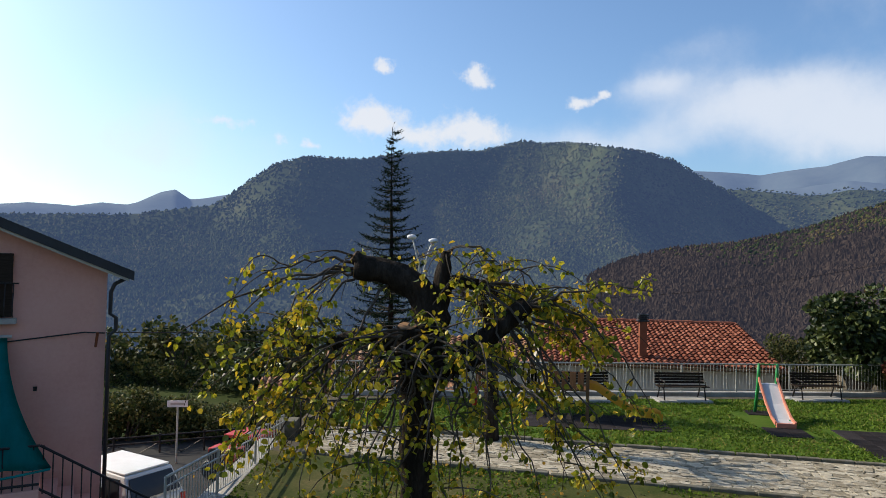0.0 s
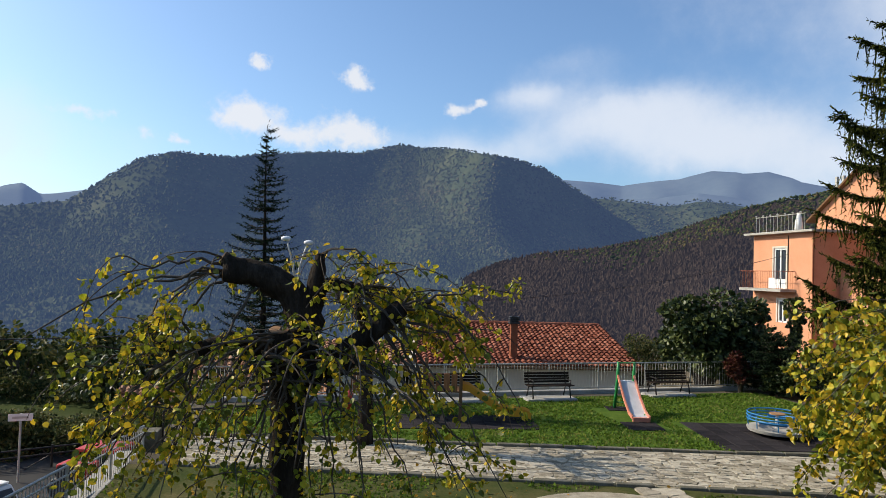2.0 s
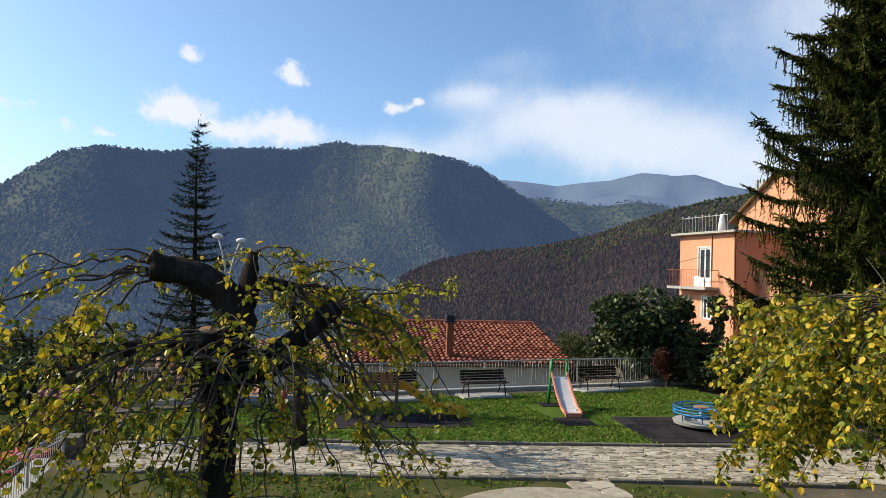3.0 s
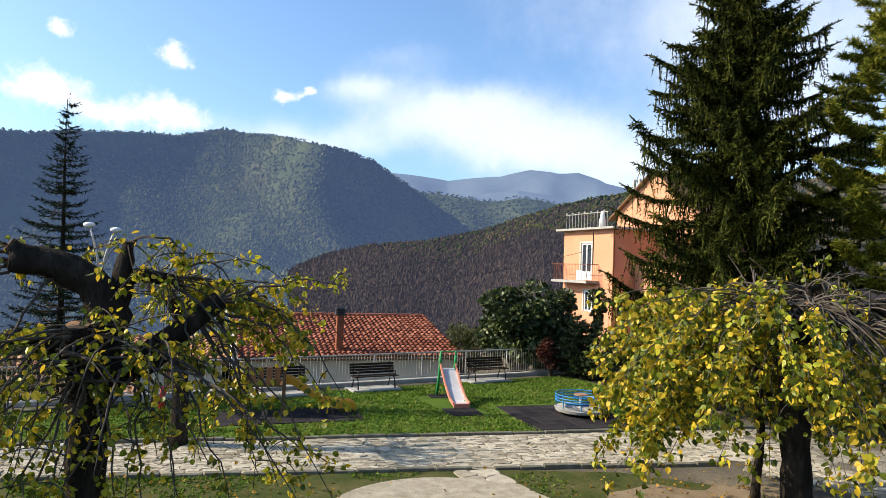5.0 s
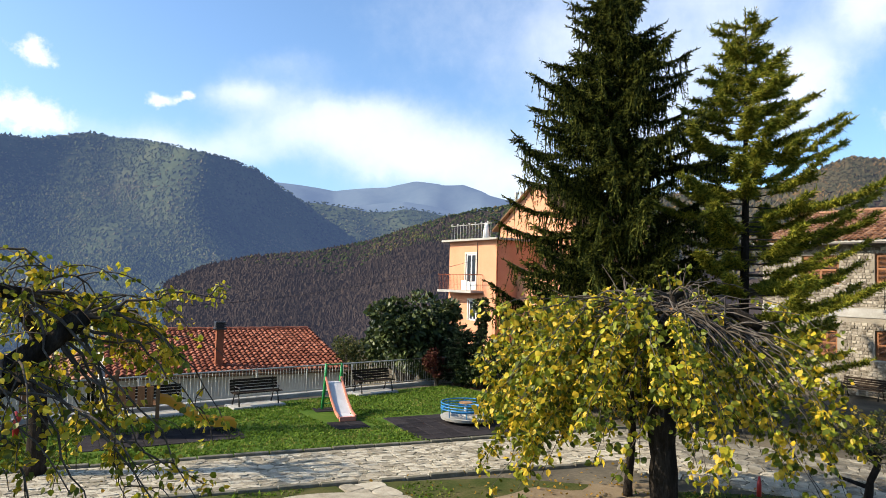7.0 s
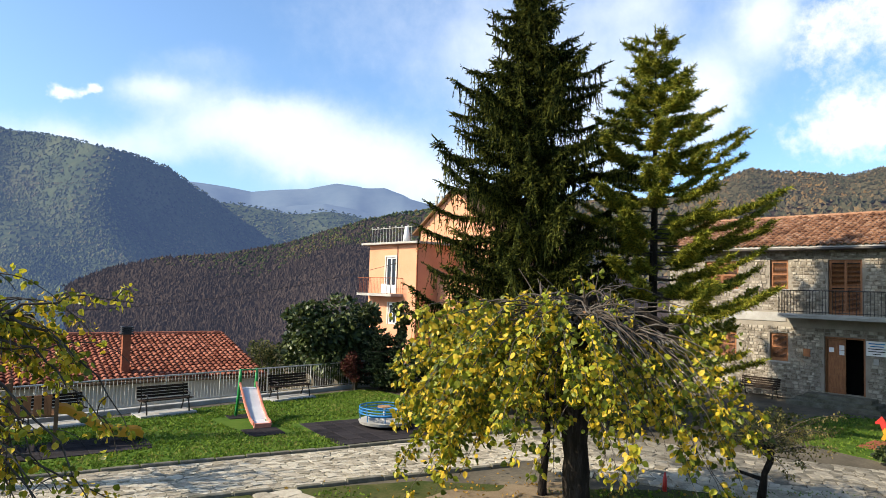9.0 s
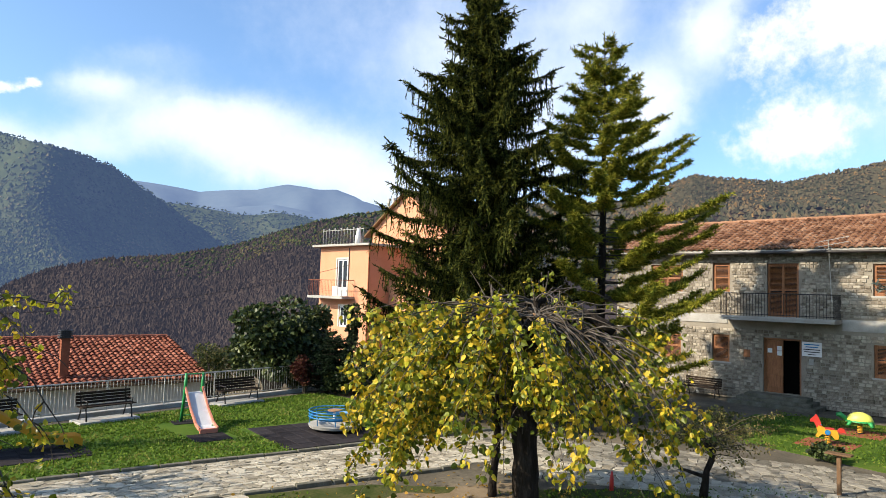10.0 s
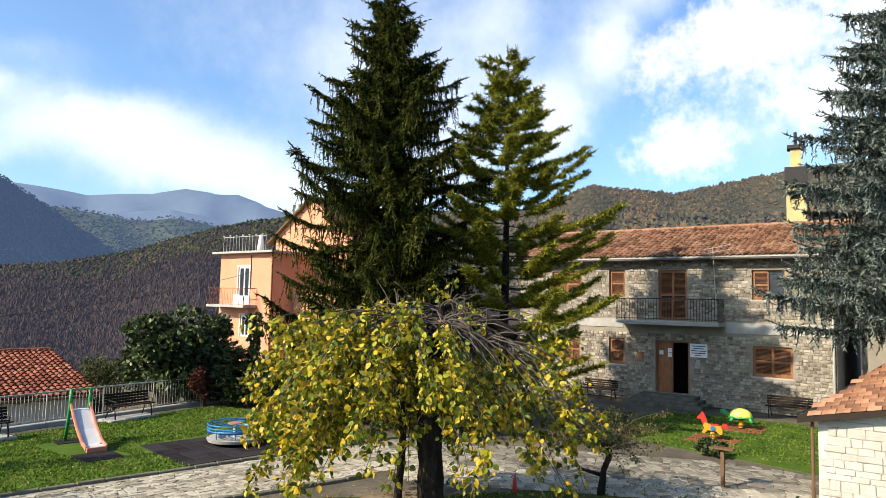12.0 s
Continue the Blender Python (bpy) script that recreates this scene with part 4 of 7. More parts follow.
def shutters(parent, m, w, h, leaves=2, open_right=False, name="window"):
    """A closed louvred shutter pair with its frame and sill, origin at the lower left of the opening's front."""
    win = empty(name, m, "", "")
    for k in ("label", "category"):
        if k in win:
            del win[k]
    win.parent = parent
    bm = bmesh.new()
    f = 0.06
    for b in ((0, w, 0.06, 0.12, h - f, h), (0, f, 0.06, 0.12, 0, h - f), (w - f, w, 0.06, 0.12, 0, h - f), (f, w - f, 0.06, 0.12, 0, f)):
        box(bm, *b)
    part("frame", bm, M_SHUTTER, win)
    bm = bmesh.new()
    box(bm, 0.0, w, 0.14, 0.16, 0, h)
    part("pane", bm, M_GLASS, win)
    lw = (w - 2 * f) / leaves
    for i in range(leaves):
        if open_right and i == leaves - 1:
            continue
        x0 = f + i * lw
        bm = bmesh.new()
        s = 0.05
        for b in ((x0 + 0.004, x0 + s, 0.05, 0.09, f, h - f), (x0 + lw - s, x0 + lw - 0.004, 0.05, 0.09, f, h - f), (x0 + s, x0 + lw - s, 0.05, 0.09, f, f + 0.08),
                  (x0 + s, x0 + lw - s, 0.05, 0.09, h - f - 0.08, h - f), (x0 + s, x0 + lw - s, 0.05, 0.09, h / 2 - 0.04, h / 2 + 0.04)):
            box(bm, *b)
        z = f + 0.1
        while z < h - f - 0.1:
            if abs(z - h / 2) > 0.06:
                box(bm, x0 + s, x0 + lw - s, -0.022, 0.022, -0.006, 0.006, Matrix.Translation((0, 0.07, z)) @ Matrix.Rotation(-0.7, 4, "X") )
            z += 0.055
        part("shutter_leaf", bm, M_SHUTTER, win)
    bm = bmesh.new()
    box(bm, -0.08, w + 0.08, -0.06, 0.14, -0.07, -0.002)
    part("sill", bm, M_CONC, win)
    return win


def barrel_tiles(parent, m, w, slope_len, tw, tl, material, name="tile", parts=True, limit=300, seed=1, material_rest=None):
    """Overlapping curved roof tiles; local x along the eave, y up the slope, z out of the roof."""
    rng = np.random.RandomState(seed)
    cols, rows = int(w / tw), int(math.ceil(slope_len / tl))
    seg = 5
    prof = []
    for k in range(seg + 1):
        a = math.pi * k / seg
        prof.append((-0.36 * tw * math.cos(a), 0.30 * tw * math.sin(a)))
    prof = [(-0.52 * tw, 0.035 * tw)] + prof + [(0.52 * tw, 0.035 * tw)]
    prof = [(x, max(z, 0.03 * tw)) for x, z in prof]
    k = len(prof)
    base = [(x, 0.0, z + 0.055) for x, z in prof] + [(x * 0.94, tl * 1.12, z * 0.9 + 0.004) for x, z in prof] + [(x, 0.012, z - 0.01) for x, z in prof]
    faces = [(i, i + 1, k + i + 1, k + i) for i in range(k - 1)] + [(2 * k + i, 2 * k + i + 1, i + 1, i) for i in range(k - 1)]
    base = np.array(base)
    me = mesh_from(name, base, np.array(faces), material)
    count = 0
    restv, restf = [], []
    for r in range(rows):
        for c in range(cols):
            p = np.array([(c + 0.5) * w / cols, r * tl, 0.0])
            if parts and count < limit:
                o = new(name, me)
                o.parent = parent
                o.matrix_basis = m @ Matrix.Translation(p + rng.normal(0, 0.006, 3)) @ Matrix.Rotation(rng.normal(0, 0.012), 4, "Z")
                count += 1
            else:
                restf.append(np.array(faces) + len(restv) * len(base))
                restv.append(base * np.array([rng.uniform(0.95, 1.05), 1, rng.uniform(0.85, 1.15)]) + p + rng.normal(0, 0.007, 3))
    if restv:
        V = np.concatenate(restv)
        M = np.array(m)
        V = V @ M[:3, :3].T + M[:3, 3]
        o = new(name + "_field", mesh_from(name + "_field", V, np.concatenate(restf), material_rest or material))
        o.parent = parent
        o["kind"] = "stuff"


def slope_frame(p0, along, up):
    """A frame with x along the eave, y up the slope, z out, at p0."""
    x = Vector(along).normalized()
    y = Vector(up)
    y = (y - x * y.dot(x)).normalized()
    z = x.cross(y)
    return Matrix.Translation(p0) @ Matrix((x, y, z)).transposed().to_4x4()


def slab(bm, pts, thick):
    """A flat plate through pts, thickened downward."""
    top = [bm.verts.new(p) for p in pts]
    bot = [bm.verts.new(Vector(p) - Vector((0, 0, thick))) for p in pts]
    n = len(pts)
    bm.faces.new(top)
    bm.faces.new(bot[::-1])
    for i in range(n):
        bm.faces.new((top[i], bot[i], bot[(i + 1) % n], top[(i + 1) % n]))


# ---- the stone building ----
SB = pose(32.5, 19.0, 0, 0, 0, -90)      # x along the front, y into the building
SB_OPEN = {"door": (7.5, 9.1, 0.45, 2.9), "balcony_door": (7.65, 9.0, 3.87, 6.27), "a": (5.14, 5.97, 4.94, 6.3), "b": (5.14, 5.97, 1.64, 2.92), "c": (11.85, 13.2, 4.9, 6.23),
           "d": (11.85, 13.45, 1.54, 2.88), "e": (1.94, 3.64, 4.9, 6.25), "f": (2.55, 3.57, 1.6, 2.85)}


def build_stone_building():
    th = empty("stone_building", SB, "two-storey grey stone building with tiled roof and brown shutters", "building")
    wall("front_wall", pose(0, 0, 0), 15.1, 6.85, 0.45, list(SB_OPEN.values()), M_MORTAR, th)
    for dims in ((0, 0.4, 0.45, 8.2, 0, 6.85), (14.7, 15.1, 0.45, 8.2, 0, 6.85), (0, 15.1, 8.2, 8.6, 0, 6.85)):
        block("side_wall", dims, M_MORTAR, th, bevel=0)
    # black floor and added screen behind the openings paint the rooms' shade
    block("inner_floor", (0.4, 14.7, 0.46, 8.2, 3.4, 3.6), M_ROOM_SHADE, th, bevel=0)
    block("inner_screen", (0.4, 14.7, 1.6, 1.7, 0, 6.8), M_ROOM_SHADE, th, bevel=0)
    for key, n, op in (("a", 1, False), ("b", 1, False), ("c", 2, True), ("d", 2, False), ("e", 2, False), ("f", 2, False), ("balcony_door", 2, False)):
        x0, x1, z0, z1 = SB_OPEN[key]
        shutters(th, pose(x0, 0.05, z0), x1 - x0, z1 - z0, n, op, "window" if key != "balcony_door" else "balcony_door")
    # entrance: one leaf shut, the other open on a dark hall
    x0, x1, z0, z1 = SB_OPEN["door"]
    door = new("door")
    door.parent = th
    bm = bmesh.new()
    for b in ((x0, x0 + 0.07, 0.1, 0.22, z0, z1), (x1 - 0.07, x1, 0.1, 0.22, z0, z1), (x0 + 0.07, x1 - 0.07, 0.1, 0.22, z1 - 0.08, z1)):
        box(bm, *b)
    part("frame", bm, M_SHUTTER, door)
    leaf = block("leaf", (x0 + 0.08, x0 + 0.8, 0.14, 0.2, z0 + 0.01, z1 - 0.09), M_SHUTTER, door, "shut brown wooden leaf")
    for zz in (0.25, 1.05, 1.75):
        block("raised_panel", (x0 + 0.17, x0 + 0.71, 0.115, 0.145, z0 + zz, z0 + zz + 0.55), M_SHUTTER, leaf, bevel=0.02)
    block("open_leaf", (x1 - 0.13, x1 - 0.08, 0.2, 0.9, z0 + 0.01, z1 - 0.09), M_SHUTTER, door, "open leaf turned into the hall")
    for zz, xx in ((1.78, 0.15), (1.9, 0.56), (1.68, 0.56)):
        block("paper_notice", (x0 + xx, x0 + xx + 0.2, 0.105, 0.112, z0 + zz, z0 + zz + 0.2), M_WHITE, door, "white paper notice", bevel=0)
    # balcony
    bal = block("balcony", (5.9, 10.7, -1.05, -0.01, 3.66, 3.84), M_CONC, th, "concrete balcony slab")
    block("edge_strip", (5.88, 10.72, -1.08, -1.05, 3.76, 3.86), M_CONC, bal)
    for a, b in (((5.95, -1.0), (10.65, -1.0)), ((5.95, -1.0), (5.95, -0.02)), ((10.65, -1.0), (10.65, -0.02))):
        bm = bmesh.new()
        rod(bm, (*a, 4.88), (*b, 4.88), 0.025)
        part("top_rail", bm, M_IRON, bal)
        bm = bmesh.new()
        rod(bm, (*a, 3.95), (*b, 3.95), 0.015)
        part("rail", bm, M_IRON, bal)
        n = int((Vector(b) - Vector(a)).length / 0.13)
        for i in range(n + 1):
            p = Vector(a).lerp(Vector(b), i / n)
            bm = bmesh.new()
            rod(bm, (p.x, p.y, 3.84), (p.x, p.y, 4.88), 0.011, 5)
            part("baluster", bm, M_IRON, bal)
    block("belt_course", (10.72, 15.1, -0.04, -0.001, 3.38, 3.86), M_CONC, th, "pale concrete string course")
    block("belt_course", (0, 5.88, -0.04, -0.001, 3.45, 3.86), M_CONC, th, "pale concrete string course")
    # roof
    bm = bmesh.new()
    slab(bm, [(-0.3, -0.45, 6.86), (15.4, -0.45, 6.86), (15.4, 4.1, 8.62), (-0.3, 4.1, 8.62)], 0.14)
    slab(bm, [(-0.3, 4.1, 8.62), (15.4, 4.1, 8.62), (15.4, 8.9, 6.86), (-0.3, 8.9, 6.86)], 0.14)
    roof = part("roof", bm, M_CONC, th)
    bm = bmesh.new()
    for x in (0, 14.7):
        vs = [bm.verts.new(v) for v in ((x, 0.0, 6.8), (x, 8.6, 6.8), (x, 4.1, 8.5))]
        ws = [bm.verts.new(v.co + Vector((0.4, 0, 0))) for v in vs]
        bm.faces.new(vs)
        bm.faces.new(ws[::-1])
        for i in range(3):
            bm.faces.new((vs[i], vs[(i + 1) % 3], ws[(i + 1) % 3], ws[i]))
    part("gable", bm, M_MORTAR, th)
    bm = bmesh.new()
    rod(bm, (-0.3, -0.5, 6.72), (15.4, -0.5, 6.72), 0.07, 8)
    part("gutter", bm, M_IRON, th)
    bm = bmesh.new()
    rod(bm, (15.0, -0.09, 0), (15.0, -0.09, 6.7), 0.05, 8)
    part("downpipe", bm, M_RAIL, th)
    barrel_tiles(roof, slope_frame((-0.3, -0.5, 6.87), (1, 0, 0), (0, 4.6, 1.76)), 15.7, 4.9, 0.27, 0.34, M_TILE_OLD, "tile", False, seed=3)
    bm = bmesh.new()
    tube(bm, [(x, 4.1, 8.68) for x in np.linspace(-0.3, 15.4, 40)], [0.11, 0.13] * 20, 8)
    part("ridge_tiles", bm, M_TILE_OLD, roof)
    # plaque
    sg = block("wall_sign", (9.16, 9.94, -0.1, -0.07, 2.21, 2.83), M_WHITE, th, "white notice board with rows of dark writing")
    for i, (ln, hh) in enumerate(((0.6, 0.045), (0.5, 0.04), (0.66, 0.035), (0.62, 0.035), (0.3, 0.03))):
        block("writing_bar", (9.55 - ln / 2, 9.55 + ln / 2, -0.106, -0.102, 2.7 - i * 0.105, 2.7 - i * 0.105 + hh), M_BLUE if i < 2 else M_IRON, sg, bevel=0)
    block("small_plaque", (9.42, 9.62, -0.09, -0.07, 1.85, 2.1), M_CONC, th)
    block("small_plaque", (6.65, 6.95, -0.09, -0.07, 1.95, 2.3), M_SHUTTER, th)
    # steps
    st = empty("entrance_steps", SB, "three worn stone steps to the entrance", "steps")
    for i in range(3):
        block("step", (7.0 - 0.25 * i, 9.6 + 0.25 * i, -0.9 - 0.32 * i, -0.08, -0.05 if i == 2 else 0.15 * (2 - i), 0.45 - 0.15 * i), M_KERB, st, bevel=0.02)
    # antenna at the front wall
    an = empty("roof_antenna", SB, "thin metal television antenna on a wall pole", "antenna")
    bm = bmesh.new()
    rod(bm, (10.35, -0.14, 4.6), (10.35, -0.6, 7.25), 0.018, 6)
    part("mast", bm, M_RAIL, an)
    for z, y0 in ((7.0, -0.56), (7.2, -0.6)):
        bm = bmesh.new()
        rod(bm, (9.9, y0 - 0.2, z - 0.1), (11.1, y0 + 0.1, z + 0.15), 0.012, 5)
        part("boom", bm, M_RAIL, an)
        for i in range(7):
            bm = bmesh.new()
            x = 9.95 + i * 0.18
            rod(bm, (x, y0 - 0.4, z - 0.1 + i * 0.035), (x, y0 + 0.25, z - 0.1 + i * 0.035), 0.007, 4)
            part("element", bm, M_RAIL, an)
    return th


stone_building = build_stone_building()
bm = bmesh.new()
build_bench("wall_bench", pose(31.7, 14.0, 0, 0, 0, -90), "old dark slatted bench against the stone wall", "benches at the stone building")
build_bench("wall_bench", pose(31.7, 5.6, 0, 0, 0, -90), "old dark slatted bench below the wide shuttered window", "benches at the stone building")
bm.free()
# yard building beyond the corner, in the cedar's shade
th = empty("rear_building", pose(34.5, 3.2, 0, 0, 0, -90), "plain shaded building behind the cedar", "building")
block("wall", (0, 9, 0, 6, 0, 5.2), M_MORTAR, th)
bm = bmesh.new()
slab(bm, [(-0.3, -0.4, 5.3), (9.3, -0.4, 5.3), (9.3, 6.2, 6.6), (-0.3, 6.2, 6.6)], 0.15)
part("roof", bm, M_TILE_OLD, th)

# turret behind the roofs
th = empty("chimney_turret", pose(59.3, 9.75, 0, 0, 0, -80), "slim ochre rendered turret with a dark cap", "turret")
block("shaft", (-0.7, 0.7, -0.7, 0.7, 6.0, 14.4), M_OCHRE, th, "ochre rendered shaft")
block("collar", (-0.8, 0.8, -0.8, 0.8, 14.4, 15.7), M_IRON, th, "dark sheet metal collar")
block("lantern", (-0.4, 0.4, -0.4, 0.4, 15.7, 17.2), M_OCHRE, th)
block("cap", (-0.6, 0.6, -0.6, 0.6, 17.2, 17.5), M_IRON, th)
bm = bmesh.new()
rod(bm, (0, 0, 17.5), (0, 0, 18.6), 0.12, 8)
part("finial", bm, M_IRON, th)

# ---- the shed with a shingle roof ----
def build_shed():
    th = empty("stone_shed", pose(0, 0, 0), "small pale stone shed with a shingled roof", "shed")
    zr = lambda x, y: 1.98 + (x - 18.2) * 0.17 + (3.0 - y) * 0.2
    bm = bmesh.new()
    prism(bm, [(18.55, 2.62), (18.55, -3.5), (22.5, -3.5), (22.5, 1.5)], 0, lambda x, y: zr(x, y) - 0.16)
    part("wall", bm, M_CREAM, th, "pale rough stone wall")
    bm = bmesh.new()
    slab(bm, [(x, y, zr(x, y)) for x, y in ((18.2, 3.0), (18.2, -3.6), (22.8, -3.6), (22.8, 1.6))], 0.14)
    roof = part("roof", bm, M_SLAT, th, "roof deck with dark fascia")
    rng = random.Random(8)
    me = None
    for i in range(13):
        for j in range(20):
            x, y = 18.2 + 0.34 * i, 2.95 - 0.3 * j - (0.15 if i % 2 else 0)
            if y > 3.0 - (x - 18.2) * 0.3 - 0.1:
                continue
            if me is None:
                b2 = bmesh.new()
                box(b2, -0.02, 0.38, -0.145, 0.145, 0.0, 0.018)
                o = part("shingle", b2, M_SHINGLE, roof)
                me = o.data
            else:
                o = new("shingle", me)
                o.parent = roof
            o.matrix_basis = Matrix.Translation((x, y, zr(x, y) + 0.012 + rng.uniform(0, 0.006))) @ Matrix.Rotation(math.atan(-0.2), 4, "X") @ Matrix.Rotation(-math.atan(0.17) + 0.045, 4, "Y") @ Matrix.Rotation(rng.uniform(-0.03, 0.03), 4, "Z")
    bm = bmesh.new()
    rod(bm, (18.42, 2.72, 0), (18.42, 2.72, 1.9), 0.04, 8)
    part("downpipe", bm, M_WOODPOST, th)
    # rough stones on the front
    z0 = 0.0
    while z0 < 1.9:
        hh = rng.uniform(0.14, 0.24)
        y = 2.6 - rng.uniform(0, 0.2)
        while y > -1.2:
            l = rng.uniform(0.18, 0.55)
            if z0 + hh < zr(18.5, y) - 0.17:
                b2 = bmesh.new()
                box(b2, 18.52 - rng.uniform(0, 0.018), 18.56, y - l + 0.008, y, z0 + 0.005, z0 + hh)
                for v in b2.verts:
                    v.co += Vector((0, rng.uniform(-0.015, 0.015), rng.uniform(-0.012, 0.012)))
                part("stone", bevelled(b2, 0.012, 1), M_SHEDSTONE, th)
            y -= l
        z0 += hh


build_shed()

# ---- the hall with the red roof, below the railing ----
def build_hall():
    th = empty("tiled_hall", pose(0, 0, 0), "low cream hall with a red tiled roof and brick chimney", "building")
    # eave runs from near the play tower to its far right corner
    ex0, ey0, ex1, ey1, ez = 4.2, 28.3, 13.9, 27.26, 0.56
    ax = Vector((ex1 - ex0, ey1 - ey0, 0)).normalized()
    up = Vector((-ax.y, ax.x, 0))
    E0, E1 = Vector((ex0, ey0, ez)), Vector((ex1, ey1, ez))
    depth, rise = 6.2, 1.28
    R0 = E0 + up * depth + Vector((0, 0, rise))
    R1 = E1 + up * depth + Vector((0, 0, rise)) - ax * 0.1
    m = Matrix.Translation(Vector((ex0, ey0, -5))) @ Matrix.Rotation(math.atan2(ax.y, ax.x), 4, "Z")
    L = (E1 - E0).length
    wall("front_wall", m @ pose(0.0, 0.35, 0), L - 0.35, 5.37, 0.3, [], M_CREAM, th, "cream rendered wall")
    bm = bmesh.new()
    box(bm, 0.0, L - 0.35, 0.66, 12.0, 0, 5.3)
    part("body_wall", bm, M_CREAM, th, at=m)
    bm = bmesh.new()
    slab(bm, [E0, E1, R1, R0], 0.12)
    slab(bm, [R0, R1, E1 + up * 2 * depth, E0 + up * 2 * depth], 0.12)
    roof = part("roof", bm, M_WOODPOST, th)
    fr = slope_frame(E0 - Vector((0, 0, 0.0)), ax, R0 - E0)
    barrel_tiles(roof, fr, L, (R0 - E0).length, 0.235, 0.36, M_TILE, "tile", True, 300, seed=2, material_rest=M_TILE_J)
    bm = bmesh.new()
    tube(bm, [R0.lerp(R1, i / 30) + Vector((0, 0, 0.05)) for i in range(31)], [0.1, 0.12] * 15 + [0.1], 8)
    part("ridge_tiles", bm, M_TILE, roof)
    bm = bmesh.new()
    rod(bm, E0 - up * 0.06 - Vector((0, 0, 0.06)), E1 - up * 0.06 - Vector((0, 0, 0.06)), 0.06, 8)
    part("gutter", bm, M_WOODPOST, th)
    # chimney near the eave
    c = E0 + ax * 4.25 + up * 0.95
    ch = new("chimney")
    ch.parent = th
    ch.location = c
    ch.rotation_euler = (0, 0, math.atan2(ax.y, ax.x))
    block("chimney_shaft", (-0.15, 0.15, -0.15, 0.15, -0.1, 1.72), M_BRICK, ch, "brick chimney stack", bevel=0.01)
    block("cap", (-0.24, 0.24, -0.24, 0.24, 1.72, 1.78), M_BLACK, ch, bevel=0.01)
    for z in (1.82, 1.9, 1.98):
        block("cowl_ring", (-0.22, 0.22, -0.22, 0.22, z, z + 0.05), M_BLACK, ch, bevel=0.01)
    block("cowl_core", (-0.15, 0.15, -0.15, 0.15, 1.78, 2.03), M_BLACK, ch, bevel=0)


build_hall()

# ---- apricot house beyond the shrubs ----
def build_house():
    HX, HY = 24.2, 34.6            # left end of the front; the front faces -x
    m = pose(HX, HY, -4, 0, 0, -90)
    th = empty("apricot_house", m, "tall apricot house with white window doors and a roof terrace", "house")
    door = (1.75, 2.75, 8.1, 10.25)
    win = (2.1, 2.85, 6.3, 7.5)
    wall("front_wall", pose(0, 0, 0), 4.75, 11.0, 0.35, [door, win], M_APRICOT, th)
    block("side_wall", (4.4, 4.75, 0.35, 9, 0, 11.0), M_APRICOT, th, bevel=0)
    block("side_wall", (0, 0.35, 0.35, 9, 0, 11.0), M_APRICOT, th, bevel=0)
    block("rear_wall", (0, 4.75, 9.0, 9.3, 0, 11.0), M_APRICOT, th, bevel=0)
    # added black screen, painting the shade behind the window openings
    block("inner_screen", (0.36, 4.39, 1.2, 1.3, 0, 10.9), M_ROOM_SHADE, th, bevel=0)
    for (x0, x1, z0, z1), nm in ((door, "window_door"), (win, "window")):
        w = new(nm)
        w.parent = th
        bm = bmesh.new()
        f = 0.09
        for b in ((x0, x0 + f, 0.03, 0.12, z0, z1), (x1 - f, x1, 0.03, 0.12, z0, z1), (x0 + f, x1 - f, 0.03, 0.12, z1 - f, z1), (x0 + f, x1 - f, 0.03, 0.12, z0, z0 + (0.5 if nm == "window_door" else f)),
                  ((x0 + x1) / 2 - f / 2, (x0 + x1) / 2 + f / 2, 0.03, 0.12, z0, z1 - f)):
            box(bm, *b)
        part("frame", bm, M_WHITE, w, "white painted frame")
        for a, b in ((x0 + f, (x0 + x1) / 2 - f / 2), ((x0 + x1) / 2 + f / 2, x1 - f)):
            bm = bmesh.new()
            box(bm, a, b, 0.07, 0.085, z0 + f, z1 - f)
            part("pane", bm, M_GLASS, w)
        bm = bmesh.new()
        for b in ((x0 - 0.1, x0, -0.03, -0.002, z0, z1 + 0.1), (x1, x1 + 0.1, -0.03, -0.002, z0, z1 + 0.1), (x0, x1, -0.03, -0.002, z1, z1 + 0.1)):
            box(bm, *b)
        part("surround", bm, M_CREAM, w)
    bal = block("balcony", (0.05, 3.5, -0.9, -0.005, 7.93, 8.08), M_CONC, th, "narrow balcony slab")
    for a, b in (((0.1, -0.86), (3.45, -0.86)), ((0.1, -0.86), (0.1, -0.02)), ((3.45, -0.86), (3.45, -0.02))):
        bm = bmesh.new()
        rod(bm, (*a, 9.0), (*b, 9.0), 0.02)
        part("rail", bm, M_BRICK, bal, "thin rust-brown rail")
        n = int((Vector(b) - Vector(a)).length / 0.14)
        for i in range(n + 1):
            p = Vector(a).lerp(Vector(b), i / n)
            bm = bmesh.new()
            rod(bm, (p.x, p.y, 8.05), (p.x, p.y, 9.0), 0.007, 4)
            part("baluster", bm, M_BRICK, bal)
    block("washing", (2.6, 3.1, -0.93, -0.89, 8.1, 8.65), M_WHITE, bal, "white cloth over the rail")
    block("roof_slab", (-0.35, 5.1, -0.4, 9.6, 11.0, 11.12), M_CONC, th, "thin overhanging flat roof")
    bm = bmesh.new()
    rod(bm, (4.78, -0.05, 0), (4.78, -0.05, 11.0), 0.045, 8)
    part("downpipe", bm, M_BRICK, th)
    bm = bmesh.new()
    rod(bm, (2.9, -0.03, 9.0), (2.9, -0.03, 10.9), 0.02, 6)
    part("cable_duct", bm, M_IRON, th)
    ter = new("roof_railing")
    ter.parent = th
    bm = bmesh.new()
